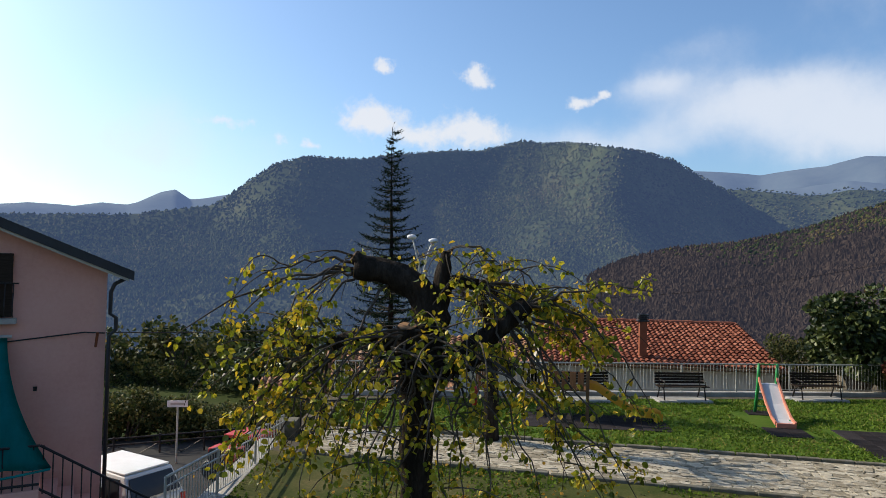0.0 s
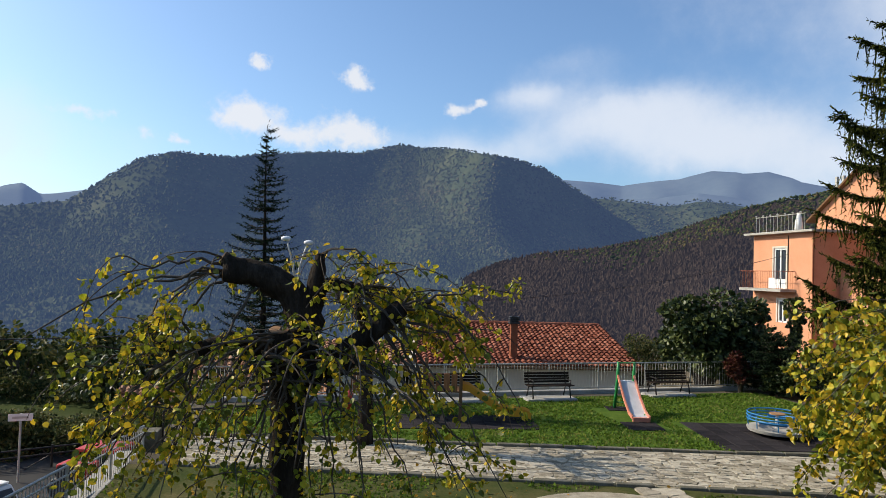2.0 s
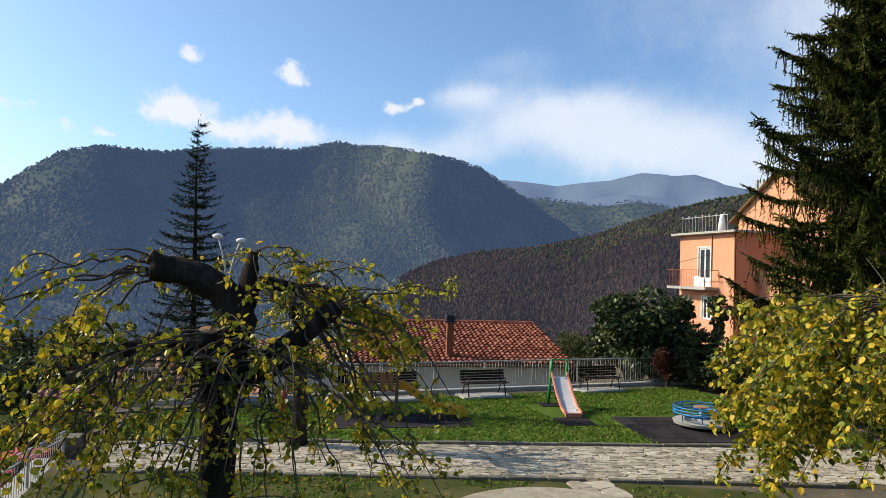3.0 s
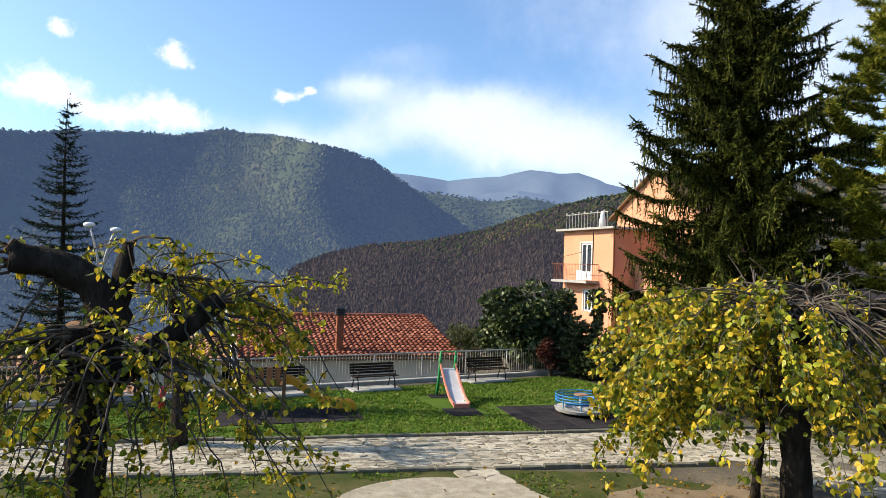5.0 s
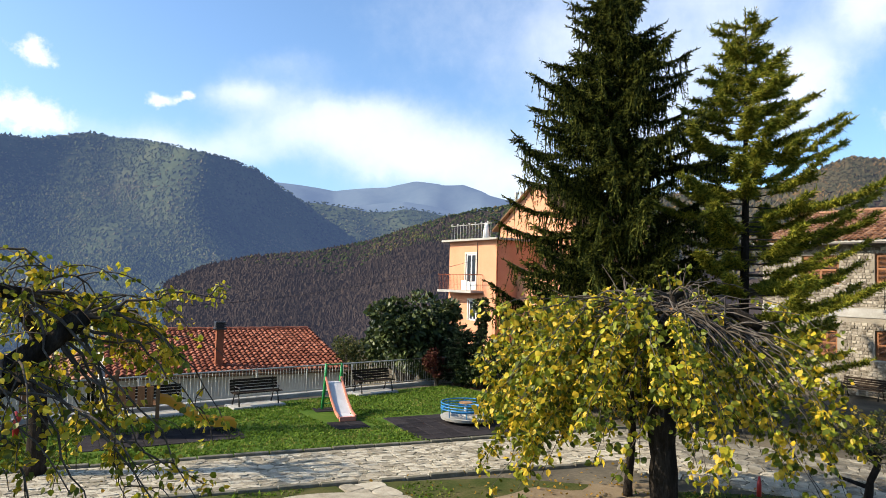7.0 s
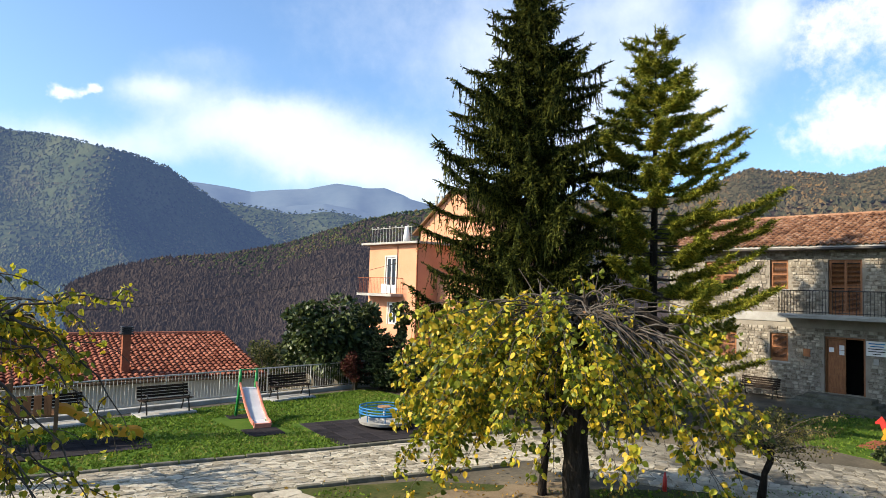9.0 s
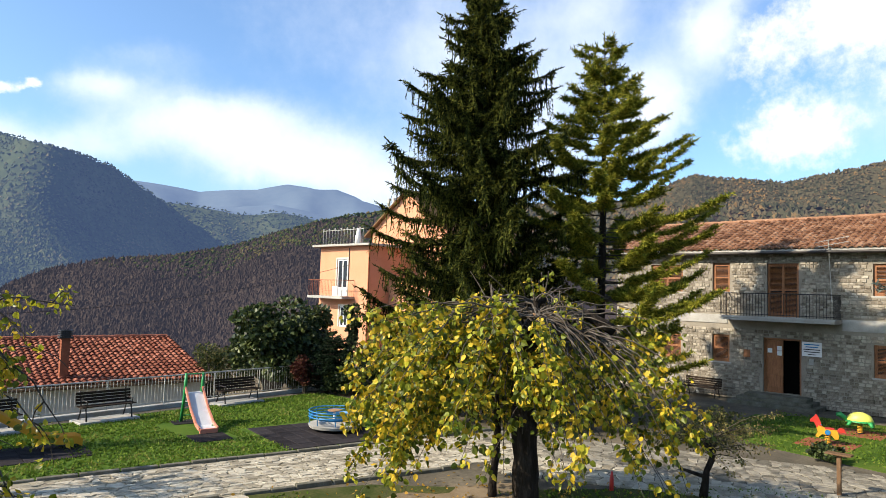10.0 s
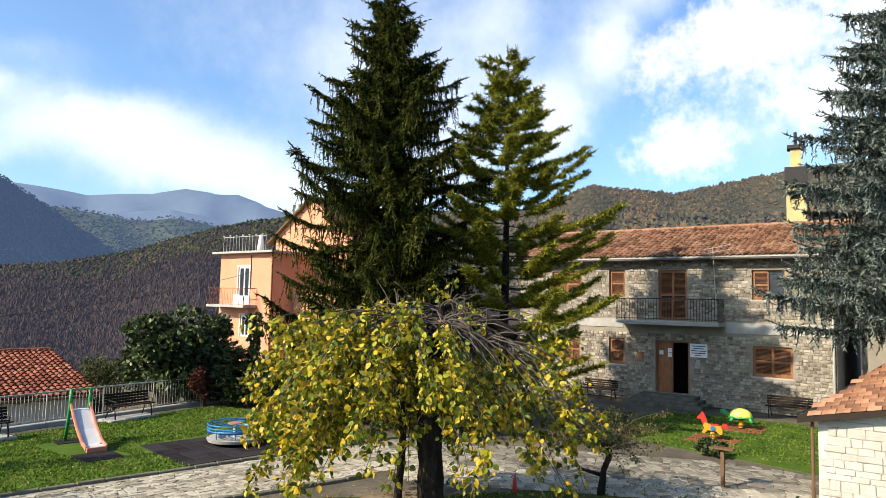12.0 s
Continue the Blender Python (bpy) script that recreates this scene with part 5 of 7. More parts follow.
    rod(bm, (0.0, 0.1, 12.0), (4.0, 0.1, 12.0), 0.02)
    part("rail", bm, M_RAIL, ter)
    for i in range(14):
        bm = bmesh.new()
        x = 0.05 + i * 0.3
        rod(bm, (x, 0.1, 11.1), (x, 0.1, 12.05), 0.014, 4)
        part("baluster", bm, M_RAIL, ter)
        if i % 2 == 0:
            bm = bmesh.new()
            bmesh.ops.create_icosphere(bm, subdivisions=1, radius=0.06, matrix=Matrix.Translation((x, 0.1, 12.08)))
            part("knob", bm, M_RAIL, ter)
    bm = bmesh.new()
    tube(bm, [(3.0, 0.5, 11.12), (3.0, 0.5, 11.6), (3.0, 0.5, 12.1)], [0.22, 0.18, 0.1], 10)
    part("urn", bm, M_WHITE, th, "white garden urn", smooth=True)
    # attic with a gable, set back
    bm = bmesh.new()
    for x0, x1, y0, y1, zz in ((1.0, 7.6, 3.2, 9.2, 12.2),):
        box(bm, x0, x1, y0, y1, 9.0, zz)
        vs = [bm.verts.new(v) for v in ((x0, y0, zz), (x1, y0, zz), ((x0 + x1) / 2, y0, 14.5))]
        ws = [bm.verts.new(v.co + Vector((0, y1 - y0, 0))) for v in vs]
        bm.faces.new(vs)
        bm.faces.new(ws[::-1])
        for i in range(3):
            bm.faces.new((vs[i], vs[(i + 1) % 3], ws[(i + 1) % 3], ws[i]))
    part("attic_wall", bm, M_APRICOT, th)
    bm = bmesh.new()
    slab(bm, [(0.5, 2.9, 11.95), (4.3, 2.9, 14.62), (4.3, 9.5, 14.62), (0.5, 9.5, 11.95)], 0.12)
    slab(bm, [(4.3, 2.9, 14.62), (8.1, 2.9, 11.95), (8.1, 9.5, 11.95), (4.3, 9.5, 14.62)], 0.12)
    part("attic_roof", bm, M_WOODPOST, th, "dark gable roof")
    for x in (2.0, 2.5):
        bm = bmesh.new()
        rod(bm, (x, 3.6, 12.5), (x, 3.6, 14.3), 0.1, 8)
        part("flue", bm, M_RAIL, th)
    block("lower_wing", (4.76, 8.5, 1.5, 9.0, 0, 9.0), M_APRICOT, th, bevel=0)


build_house()

# ---- pink house with the teal awning ----
def build_pink_house():
    m = pose(-6.2, 12.55, 0, 0, 0, 29)
    th = empty("pink_house", m, "pink rendered house with dark roof edge and outside stair", "house")
    bm = bmesh.new()
    prof = [(-6.5, -3), (0, -3), (0, 4.2), (-6.5, 6.95)]
    f = [bm.verts.new((x, 0, z)) for x, z in prof]
    b = [bm.verts.new((x, 2.3, z)) for x, z in prof]
    bm.faces.new(f)
    bm.faces.new(b[::-1])
    for i in range(4):
        bm.faces.new((f[i], b[i], b[(i + 1) % 4], f[(i + 1) % 4]))
    part("wall", bm, M_PINK, th)
    bm = bmesh.new()
    s = 0.425
    z = lambda x: 4.42 - s * x
    for t0, t1, y0, y1 in ((0.0, 0.17, -0.42, 2.6),):
        vs = [bm.verts.new((x, y, z(x) - dz)) for x, y, dz in ((0.42, y0, 0), (0.42, y1, 0), (-7, y1, 0), (-7, y0, 0), (0.42, y0, t1), (0.42, y1, t1), (-7, y1, t1), (-7, y0, t1))]
        for q in ((0, 1, 2, 3), (7, 6, 5, 4), (0, 4, 5, 1), (1, 5, 6, 2), (2, 6, 7, 3), (3, 7, 4, 0)):
            bm.faces.new([vs[i] for i in q])
    part("roof", bm, M_BLACK, th, "dark sheet roof edge")
    bm = bmesh.new()
    vs = [bm.verts.new((x, y, z(x) - 0.175 - dz)) for dz in (0, 0.05) for x, y in ((0.34, -0.36), (0.34, 2.5), (-7, 2.5), (-7, -0.36))]
    for q in ((0, 1, 2, 3), (7, 6, 5, 4), (0, 4, 5, 1), (1, 5, 6, 2), (2, 6, 7, 3), (3, 7, 4, 0)):
        bm.faces.new([vs[i] for i in q])
    part("soffit", bm, M_CREAM, th, "pale eaves board")
    bm = bmesh.new()
    tube(bm, [(0.3, -0.1, 4.1), (0.12, -0.1, 4.0), (0.06, -0.1, 3.85), (0.06, -0.1, 3.45), (0.16, -0.1, 3.38), (0.16, -0.1, 3.15), (0.05, -0.1, 3.05), (0.05, -0.1, -1)], [0.035] * 8, 8)
    part("downpipe", bm, M_BLACK, th, smooth=True)
    # upper window with a bellied iron guard
    w = new("window")
    w.parent = th
    block("shutter", (-2.4, -1.48, -0.08, -0.005, 3.42, 4.52), M_SLAT, w, "dark brown shutter")
    block("sill", (-2.5, -1.4, -0.2, -0.005, 3.3, 3.4), M_CONC, w)
    for i in range(8):
        x = -2.3 + i * 0.12
        bm = bmesh.new()
        tube(bm, [(x, -0.12, 4.0), (x, -0.16, 3.85), (x, -0.3, 3.6), (x, -0.26, 3.45), (x, -0.12, 3.42)], [0.012] * 5, 5)
        part("guard_bar", bm, M_IRON, w)
    bm = bmesh.new()
    rod(bm, (-2.4, -0.12, 4.0), (-1.38, -0.12, 4.0), 0.016)
    part("guard_rail", bm, M_IRON, w)
    block("vent", (-1.12, -1.06, -0.03, -0.003, 2.1, 2.18), M_IRON, th)
    # landing and stair
    block("landing", (-4.5, -0.95, -1.25, -0.005, 0.55, 0.72), M_PINK, th, "pink rendered landing")
    block("landing_wall", (-4.5, -0.95, -1.2, -0.01, -3, 0.55), M_PINK, th, bevel=0)
    for i in range(9):
        block("stair_step", (-0.95 + 0.26 * i, -0.69 + 0.26 * i, -1.2, -0.05, -2.5, 0.55 - 0.17 * i), M_PINK, th, bevel=0.01)
    ra = new("stair_railing")
    ra.parent = th
    for a, b in (((-4.5, -1.2, 1.42), (-0.95, -1.2, 1.42)), ((-0.95, -1.2, 1.42), (1.2, -1.2, 0.0)), ((-4.5, -1.2, 0.8), (-0.95, -1.2, 0.8)), ((-0.95, -1.2, 0.72), (1.2, -1.2, -0.7))):
        bm = bmesh.new()
        rod(bm, a, b, 0.022, 6)
        part("rail", bm, M_IRON, ra)
    for i in range(26):
        x = -4.4 + i * 0.14
        bm = bmesh.new()
        rod(bm, (x, -1.2, 0.72), (x, -1.2, 1.42), 0.01, 4)
        part("baluster", bm, M_IRON, ra)
    for i in range(15):
        x = -0.9 + i * 0.14
        zz = 1.42 - (x + 0.95) * 0.66
        bm = bmesh.new()
        rod(bm, (x, -1.2, zz - 0.75), (x, -1.2, zz), 0.01, 4)
        part("baluster", bm, M_IRON, ra)
    # cable and bracket
    bm = bmesh.new()
    tube(bm, [(-6.5, -0.06, 2.98), (-3, -0.06, 2.98), (-1.5, -0.07, 2.99), (-0.35, -0.07, 3.12), (-0.02, -0.1, 3.1)], [0.014] * 5, 5)
    part("cable", bm, M_IRON, th)
    bm = bmesh.new()
    rod(bm, (-0.16, -0.04, 2.85), (-0.14, -0.2, 3.12), 0.025, 6)
    part("bracket", bm, M_BRICK, th)
    return m


PH = build_pink_house()


def build_awning():
    bm = bmesh.new()
    rows, cols = 18, 22
    grid = []
    for i in range(rows):
        t = i / (rows - 1)
        row = []
        for j in range(cols):
            u = j / (cols - 1)
            xr = -1.52 + 0.08 * t + 0.66 * t ** 1.8
            x = -4.2 + (xr + 4.2) * u
            y = -0.12 - 1.15 * math.sin(t * 1.5) - 0.07 * math.sin(u * 34 + t * 2) * t
            zz = 3.06 - 2.05 * t + 0.2 * t * u * math.sin(u * 3)
            if t > 0.85:
                zz -= 0.25 * (1 - u) * (t - 0.85) / 0.15
            row.append(bm.verts.new((x, y, zz)))
        grid.append(row)
    for i in range(rows - 1):
        for j in range(cols - 1):
            bm.faces.new((grid[i][j], grid[i][j + 1], grid[i + 1][j + 1], grid[i + 1][j]))
    bmesh.ops.solidify(bm, geom=list(bm.faces), thickness=0.015)
    th = empty("awning", PH, "teal cloth awning billowing over the landing", "awning")
    part("cloth", bm, M_TEAL, th, smooth=True)
    bm = bmesh.new()
    rod(bm, (-4.3, -0.1, 3.08), (-1.46, -0.1, 3.08), 0.03, 8)
    part("roller", bm, M_RAIL, th)
    bm = bmesh.new()
    tube(bm, [(-4.2, -1.27, 0.78), (-2.6, -1.27, 0.86), (-1.3, -1.27, 0.98), (-0.8, -1.27, 1.04)], [0.02] * 4, 6)
    part("hem_bar", bm, M_TEAL, th)


build_awning()

# ---- road, railings and vehicles below the terrace ----
bm = bmesh.new()
prism(bm, [(-12.5, 6), (-3.9, 6), (-3.9, 23.5), (-4.5, 27), (-8, 26), (-14, 21)], -3.2, lambda x, y: -1.35 - 0.03 * (y - 10))
tagged(part("road", bm, M_ASPHALT), "grey asphalt lane sloping past the pink house", "road", kind="structure")
fence_run("fence_side", (-4.35, 10.9, 0.0), (-3.95, 17.3, -0.42), 1.0, "grey sloping railing on a low concrete wall", gap=0.12, mid=True, kerb_h=0.06)
block("retaining_wall", (-4.55, -4.02, 8.0, 17.4, -3, -0.02), M_CONC, bevel=0.02)
tagged(bpy.data.objects["retaining_wall"], "weathered concrete retaining wall of the lawn", "wall", kind="structure")
block("gate_pillar", (-4.15, -3.65, 17.35, 17.85, -1.5, 0.42), M_KERB, bevel=0.02)
tagged(bpy.data.objects["gate_pillar"], "dark mossy stone pillar at the railing's end", "pillar")
fence_run("fence_inner", (-3.6, 17.7, -0.1), (-0.6, 18.3, -0.05), 0.95, "rusty railing behind the pollarded tree", gap=0.12, material=M_IRON, kerb_h=0.1)


def build_road_rail():
    a, b = Vector((-14.0, 20.1, -2.35)), Vector((-3.8, 23.4, -2.0))
    th = empty("road_railing", Matrix.Translation(a), "dark iron road railing with crossed braces", "railing", kind="structure")
    d = b - a
    n = 8
    for h in (1.02, 0.82, 0.1):
        bm = bmesh.new()
        rod(bm, Vector((0, 0, h)), d + Vector((0, 0, h)), 0.028, 6)
        part("rail", bm, M_IRON, th)
    for i in range(n + 1):
        p = d * (i / n)
        bm = bmesh.new()
        rod(bm, p, p + Vector((0, 0, 1.08)), 0.035, 6)
        part("post", bm, M_IRON, th)
        if i < n:
            q = d * ((i + 1) / n)
            for u, v in ((0.1, 0.82), (0.82, 0.1)):
                bm = bmesh.new()
                rod(bm, p + Vector((0, 0, u)), q + Vector((0, 0, v)), 0.014, 5)
                part("brace", bm, M_IRON, th)


build_road_rail()
th = empty("road_sign", pose(-7.9, 20.55, -1.4, 0, 0, 10), "white rectangular sign on a thin post", "sign")
bm = bmesh.new()
rod(bm, (0, 0, -0.4), (0, 0, 1.62), 0.03, 8)
part("post", bm, M_RAIL, th)
board = block("board", (-0.3, 0.3, -0.045, -0.03, 1.42, 1.62), M_WHITE, th, "pale rectangular board")
block("writing_bar", (-0.2, 0.2, -0.052, -0.048, 1.49, 1.55), M_RAIL, board, bevel=0)


def loft(bm, rings):
    vs = [[bm.verts.new(p) for p in r] for r in rings]
    n = len(vs[0])
    for a, b in zip(vs, vs[1:]):
        for k in range(n):
            bm.faces.new((a[k], a[(k + 1) % n], b[(k + 1) % n], b[k]))
    bm.faces.new(vs[0][::-1])
    bm.faces.new(vs[-1])


def build_car(m, body_mat, label):
    """A small boxy hatchback, x forward, origin on the road under its middle."""
    th = empty("small_car", m, label, "car")

    def ring(x, w, z0, z1, tuck=0.05):
        return [(x, -w, z0), (x, -w - 0.02, (z0 + z1) / 2), (x, -w + tuck, z1), (x, w - tuck, z1), (x, w + 0.02, (z0 + z1) / 2), (x, w, z0)]
    bm = bmesh.new()
    loft(bm, [ring(-1.72, 0.68, 0.35, 0.82), ring(-1.66, 0.74, 0.25, 0.88), ring(-0.5, 0.76, 0.24, 0.9), ring(0.7, 0.76, 0.24, 0.88), ring(1.5, 0.72, 0.26, 0.78), ring(1.7, 0.64, 0.34, 0.66)])
    part("body", bevelled(bm, 0.03, 2), body_mat, th, smooth=True)
    bm = bmesh.new()
    loft(bm, [[(-1.62, y, 0.87) for y in (-0.70, 0.70)] + [(-1.35, y, 1.40) for y in (0.58, -0.58)], [(-0.2, y, 0.88) for y in (-0.72, 0.72)] + [(-0.2, y, 1.44) for y in (0.6, -0.6)],
              [(0.95, y, 0.87) for y in (-0.70, 0.70)] + [(0.4, y, 1.40) for y in (0.58, -0.58)]])
    part("cabin", bevelled(bm, 0.03, 2), body_mat, th, "white roof and pillars", smooth=True)
    bm = bmesh.new()
    box(bm, -1.3, 0.38, -0.56, 0.56, 1.42, 1.46)
    part("roof_panel", bevelled(bm, 0.02, 2), M_WHITE, th)
    for s in (-1, 1):
        for x0, x1, t0, t1 in ((-1.32, -0.72, -1.22, -0.72), (-0.62, 0.05, -0.62, 0.02), (0.14, 0.72, 0.12, 0.38)):
            bm = bmesh.new()
            vs = [bm.verts.new(v) for v in ((x0, s * 0.725, 0.93), (x1, s * 0.725, 0.93), (t1, s * 0.628, 1.34), (t0, s * 0.628, 1.34))]
            ws = [bm.verts.new(v.co - Vector((0, s * 0.03, 0))) for v in vs]
            bm.faces.new(vs)
            bm.faces.new(ws[::-1])
            for i in range(4):
                bm.faces.new((vs[i], vs[(i + 1) % 4], ws[(i + 1) % 4], ws[i]))
            part("side_window", bm, M_GLASS, th)
    for xs in ((-1.655, -1.42, -1.62, -1.39), (0.96, 0.52, 0.93, 0.5)):
        bm = bmesh.new()
        vs = [bm.verts.new(v) for v in ((xs[0], -0.6, 0.95), (xs[0], 0.6, 0.95), (xs[1], 0.52, 1.35), (xs[1], -0.52, 1.35))]
        ws = [bm.verts.new(v.co + Vector((0.03 if xs[0] < 0 else -0.03, 0, 0))) for v in vs]
        bm.faces.new(vs)
        bm.faces.new(ws[::-1])
        for i in range(4):
            bm.faces.new((vs[i], vs[(i + 1) % 4], ws[(i + 1) % 4], ws[i]))
        part("windscreen", bm, M_GLASS, th)
    for x in (-1.1, 1.1):
        for y in (-0.68, 0.68):
            wh = new("wheel")
            wh.parent = th
            wh.location = (x, y, 0.28)
            bm = bmesh.new()
            rod(bm, (0, -0.09, 0), (0, 0.09, 0), 0.28, 20)
            part("tyre", bevelled(bm, 0.02, 1), M_BLACK, wh)
            bm = bmesh.new()
            rod(bm, (0, -0.1, 0), (0, 0.1, 0), 0.17, 14)
            part("rim", bm, M_STEEL, wh)
    for y in (-0.62, 0.62):
        block("tail_light", (-1.74, -1.7, y - 0.07, y + 0.07, 0.6, 0.85), M_RED, th, "red tail light", bevel=0.01)
    block("bumper", (-1.8, -1.66, -0.72, 0.72, 0.3, 0.48), M_BLACK, th, bevel=0.03)
    block("bumper", (1.62, 1.78, -0.68, 0.68, 0.3, 0.48), M_BLACK, th, bevel=0.03)
    block("number_plate", (-1.815, -1.8, -0.24, 0.24, 0.5, 0.6), M_WHITE, th, bevel=0)


build_car(pose(-7.45, 15.5, -1.53, 0, 0, 150), M_WHITE, "old white hatchback parked beside the pink house")


def build_tractor():
    th = empty("red_tractor", pose(-5.45, 19.3, -1.62, 0, 0, 165) @ Matrix.Scale(0.78, 4), "small red tractor with a canopy parked on the lane", "tractor")
    block("bonnet", (0.2, 1.35, -0.35, 0.35, 0.55, 1.0), M_RED, th, bevel=0.06)
    block("rear_body", (-0.8, 0.2, -0.45, 0.45, 0.5, 0.85), M_RED, th, bevel=0.05)
    block("canopy", (-0.85, 0.55, -0.6, 0.6, 1.5, 1.62), M_RED, th, "red canopy roof", bevel=0.04)
    for x0, x1 in ((-0.75, -0.75), (0.75, 0.45)):
        for y in (-0.52, 0.52):
            bm = bmesh.new()
            rod(bm, (x0, y, 0.75), (x1, y, 1.52), 0.05, 8)
            part("canopy_post", bm, M_RED, th)
    for x, r, w in ((-0.55, 0.52, 0.16), (1.05, 0.33, 0.11)):
        for y in (-0.62, 0.62):
            bm = bmesh.new()
            rod(bm, (x, y - w, r), (x, y + w, r), r, 20)
            part("tyre", bevelled(bm, 0.03, 1), M_BLACK, th)
    bm = bmesh.new()
    rod(bm, (0.7, 0.72, 0.9), (0.7, 0.92, 0.9), 0.28, 16)
    part("spare_wheel", bm, M_BLACK, th)
    block("seat", (-0.5, -0.1, -0.22, 0.22, 0.85, 1.05), M_BLACK, th, bevel=0.04)


build_tractor()


# ---- double street lamp behind the pollard ----
def build_lamp():
    th = empty("street_lamp", pose(-0.62, 20.0, 0), "slim grey street lamp with two round heads", "street lamp")
    bm = bmesh.new()
    tube(bm, [(0, 0, 0), (0, 0, 2), (0, 0, 3.9)], [0.06, 0.05, 0.04], 8)
    part("pole", bm, M_RAIL, th)
    for s, top in ((-1, 5.26), (1, 5.16)):
        bm = bmesh.new()
        tube(bm, [(0, 0, 3.85), (s * 0.1, 0, 4.5), (s * 0.2, 0, 4.9), (s * 0.3, 0, top)], [0.035, 0.03, 0.026, 0.022], 7)
        part("arm", bm, M_RAIL, th, smooth=True)
        bm = bmesh.new()
        bmesh.ops.create_icosphere(bm, subdivisions=2, radius=0.15, matrix=Matrix.Translation((s * 0.32, 0, top + 0.03)) @ Matrix.Diagonal((1, 1, 0.5, 1)))
        part("lamp_head", bm, M_WHITE, th, "pale round lamp head", smooth=True)


build_lamp()

# ---- low brown roofs and an ochre house below the terrace ----
def low_house(x, y, z, w, d, h, rise, rz, wmat, label):
    th = empty("low_house", pose(x, y, z, 0, 0, rz), label, "house")
    block("wall", (0, w, 0, d, -4, h), wmat, th, bevel=0)
    bm = bmesh.new()
    slab(bm, [(-0.3, -0.4, h), (w + 0.3, -0.4, h), (w + 0.3, d / 2, h + rise), (-0.3, d / 2, h + rise)], 0.12)
    slab(bm, [(-0.3, d / 2, h + rise), (w + 0.3, d / 2, h + rise), (w + 0.3, d + 0.4, h), (-0.3, d + 0.4, h)], 0.12)
    roof = part("roof", bm, M_WOODPOST, th)
    barrel_tiles(roof, slope_frame((-0.3, -0.42, h + 0.01), (1, 0, 0), (0, d / 2 + 0.4, rise)), w + 0.6, math.hypot(d / 2 + 0.4, rise), 0.3, 0.42, M_TILE_OLD, "tile", False, seed=int(abs(x) * 7))
    block("door", (w * 0.3, w * 0.3 + 0.9, -0.06, -0.003, h - 2.3, h - 0.3), M_SHUTTER, th)
    return th


low_house(-8.6, 32.2, -2.0, 5.0, 5.0, -0.55, 0.9, 6, M_CREAM, "low outbuilding with a brown tiled roof below the terrace")
low_house(-5.2, 31.0, -2.0, 5.6, 6.5, 0.35, 1.5, 4, M_CREAM, "cream house with a weathered brown roof below the terrace")
low_house(0.6, 30.0, -2.0, 3.2, 6.0, 2.3, 0.6, -2, M_CREAM, "plain ochre building behind the playground")


# ---- overhead cables ----
def cable(a, b, sag, label):
    a, b = Vector(a), Vector(b)
    bm = bmesh.new()
    tube(bm, [a.lerp(b, i / 16) - Vector((0, 0, sag * 4 * (i / 16) * (1 - i / 16))) for i in range(17)], [0.012] * 17, 5)
    tagged(part("overhead_cable", bm, M_IRON), label, "cable")


cable((24.1, 31.6, 5.9), (2.0, 33.0, 2.9), 0.8, "thin black overhead cable to the apricot house")
cable((-6.3, 12.5, 3.1), (-1.0, 40.0, 1.6), 0.3, "thin black overhead cable from the pink house")


# ---- trees and shrubs ----
def leaf_mat(name, cols, trans=0.4, rough=0.55):
    return mat(name, cols, scale=1.2, fine=9.0, rough=rough, bump=0, rnd=0.75, island=True, trans=trans)


M_LIME_LEAF = leaf_mat("lime_leaf", [(0.10, 0.12, 0.010), (0.25, 0.27, 0.017), (0.45, 0.41, 0.026), (0.62, 0.43, 0.03)], 0.36, 0.42)
M_LIME_LEAF_Y = leaf_mat("yellow_lime_leaf", [(0.07, 0.09, 0.008), (0.19, 0.215, 0.014), (0.38, 0.365, 0.022), (0.56, 0.38, 0.025)], 0.32, 0.46)
M_DARK_LEAF = leaf_mat("dark_glossy_leaf", [(0.016, 0.027, 0.009), (0.04, 0.062, 0.017), (0.10, 0.12, 0.035)], 0.18, 0.45)
M_OLIVE_LEAF = leaf_mat("olive_leaf", [(0.03, 0.045, 0.014), (0.07, 0.085, 0.025), (0.13, 0.12, 0.04)], 0.3)
M_TINY_LEAF = leaf_mat("pale_tiny_leaf", [(0.07, 0.075, 0.025), (0.16, 0.15, 0.045), (0.28, 0.22, 0.08)], 0.4)
M_RED_LEAF = leaf_mat("russet_leaf", [(0.04, 0.012, 0.010), (0.09, 0.022, 0.016), (0.12, 0.05, 0.025)], 0.2)
M_AUTUMN_LEAF = leaf_mat("autumn_leaf", [(0.16, 0.10, 0.015), (0.34, 0.20, 0.025), (0.42, 0.24, 0.04)], 0.4)
M_SPRUCE = leaf_mat("spruce_needles", [(0.010, 0.015, 0.004), (0.030, 0.040, 0.008), (0.10, 0.105, 0.018)], 0.2, 0.8)
M_PINE = leaf_mat("pine_needles", [(0.07, 0.095, 0.014), (0.20, 0.22, 0.026), (0.38, 0.35, 0.042)], 0.35, 0.8)
M_CEDAR = leaf_mat("blue_cedar_needles", [(0.04, 0.055, 0.048), (0.10, 0.125, 0.108), (0.20, 0.23, 0.195)], 0.15, 0.7)
M_THINFIR = leaf_mat("dark_fir_needles", [(0.006, 0.012, 0.007), (0.015, 0.026, 0.013), (0.025, 0.04, 0.018)], 0.1, 0.75)

LEAF = np.array([(0, 0, 0), (-0.40, 0.22, 0.06), (-0.40, 0.62, 0.05), (0, 1.05, -0.08), (0.40, 0.62, 0.05), (0.40, 0.22, 0.06)])
LEAF_F = np.array([(0, 3, 2, 1), (0, 5, 4, 3)])


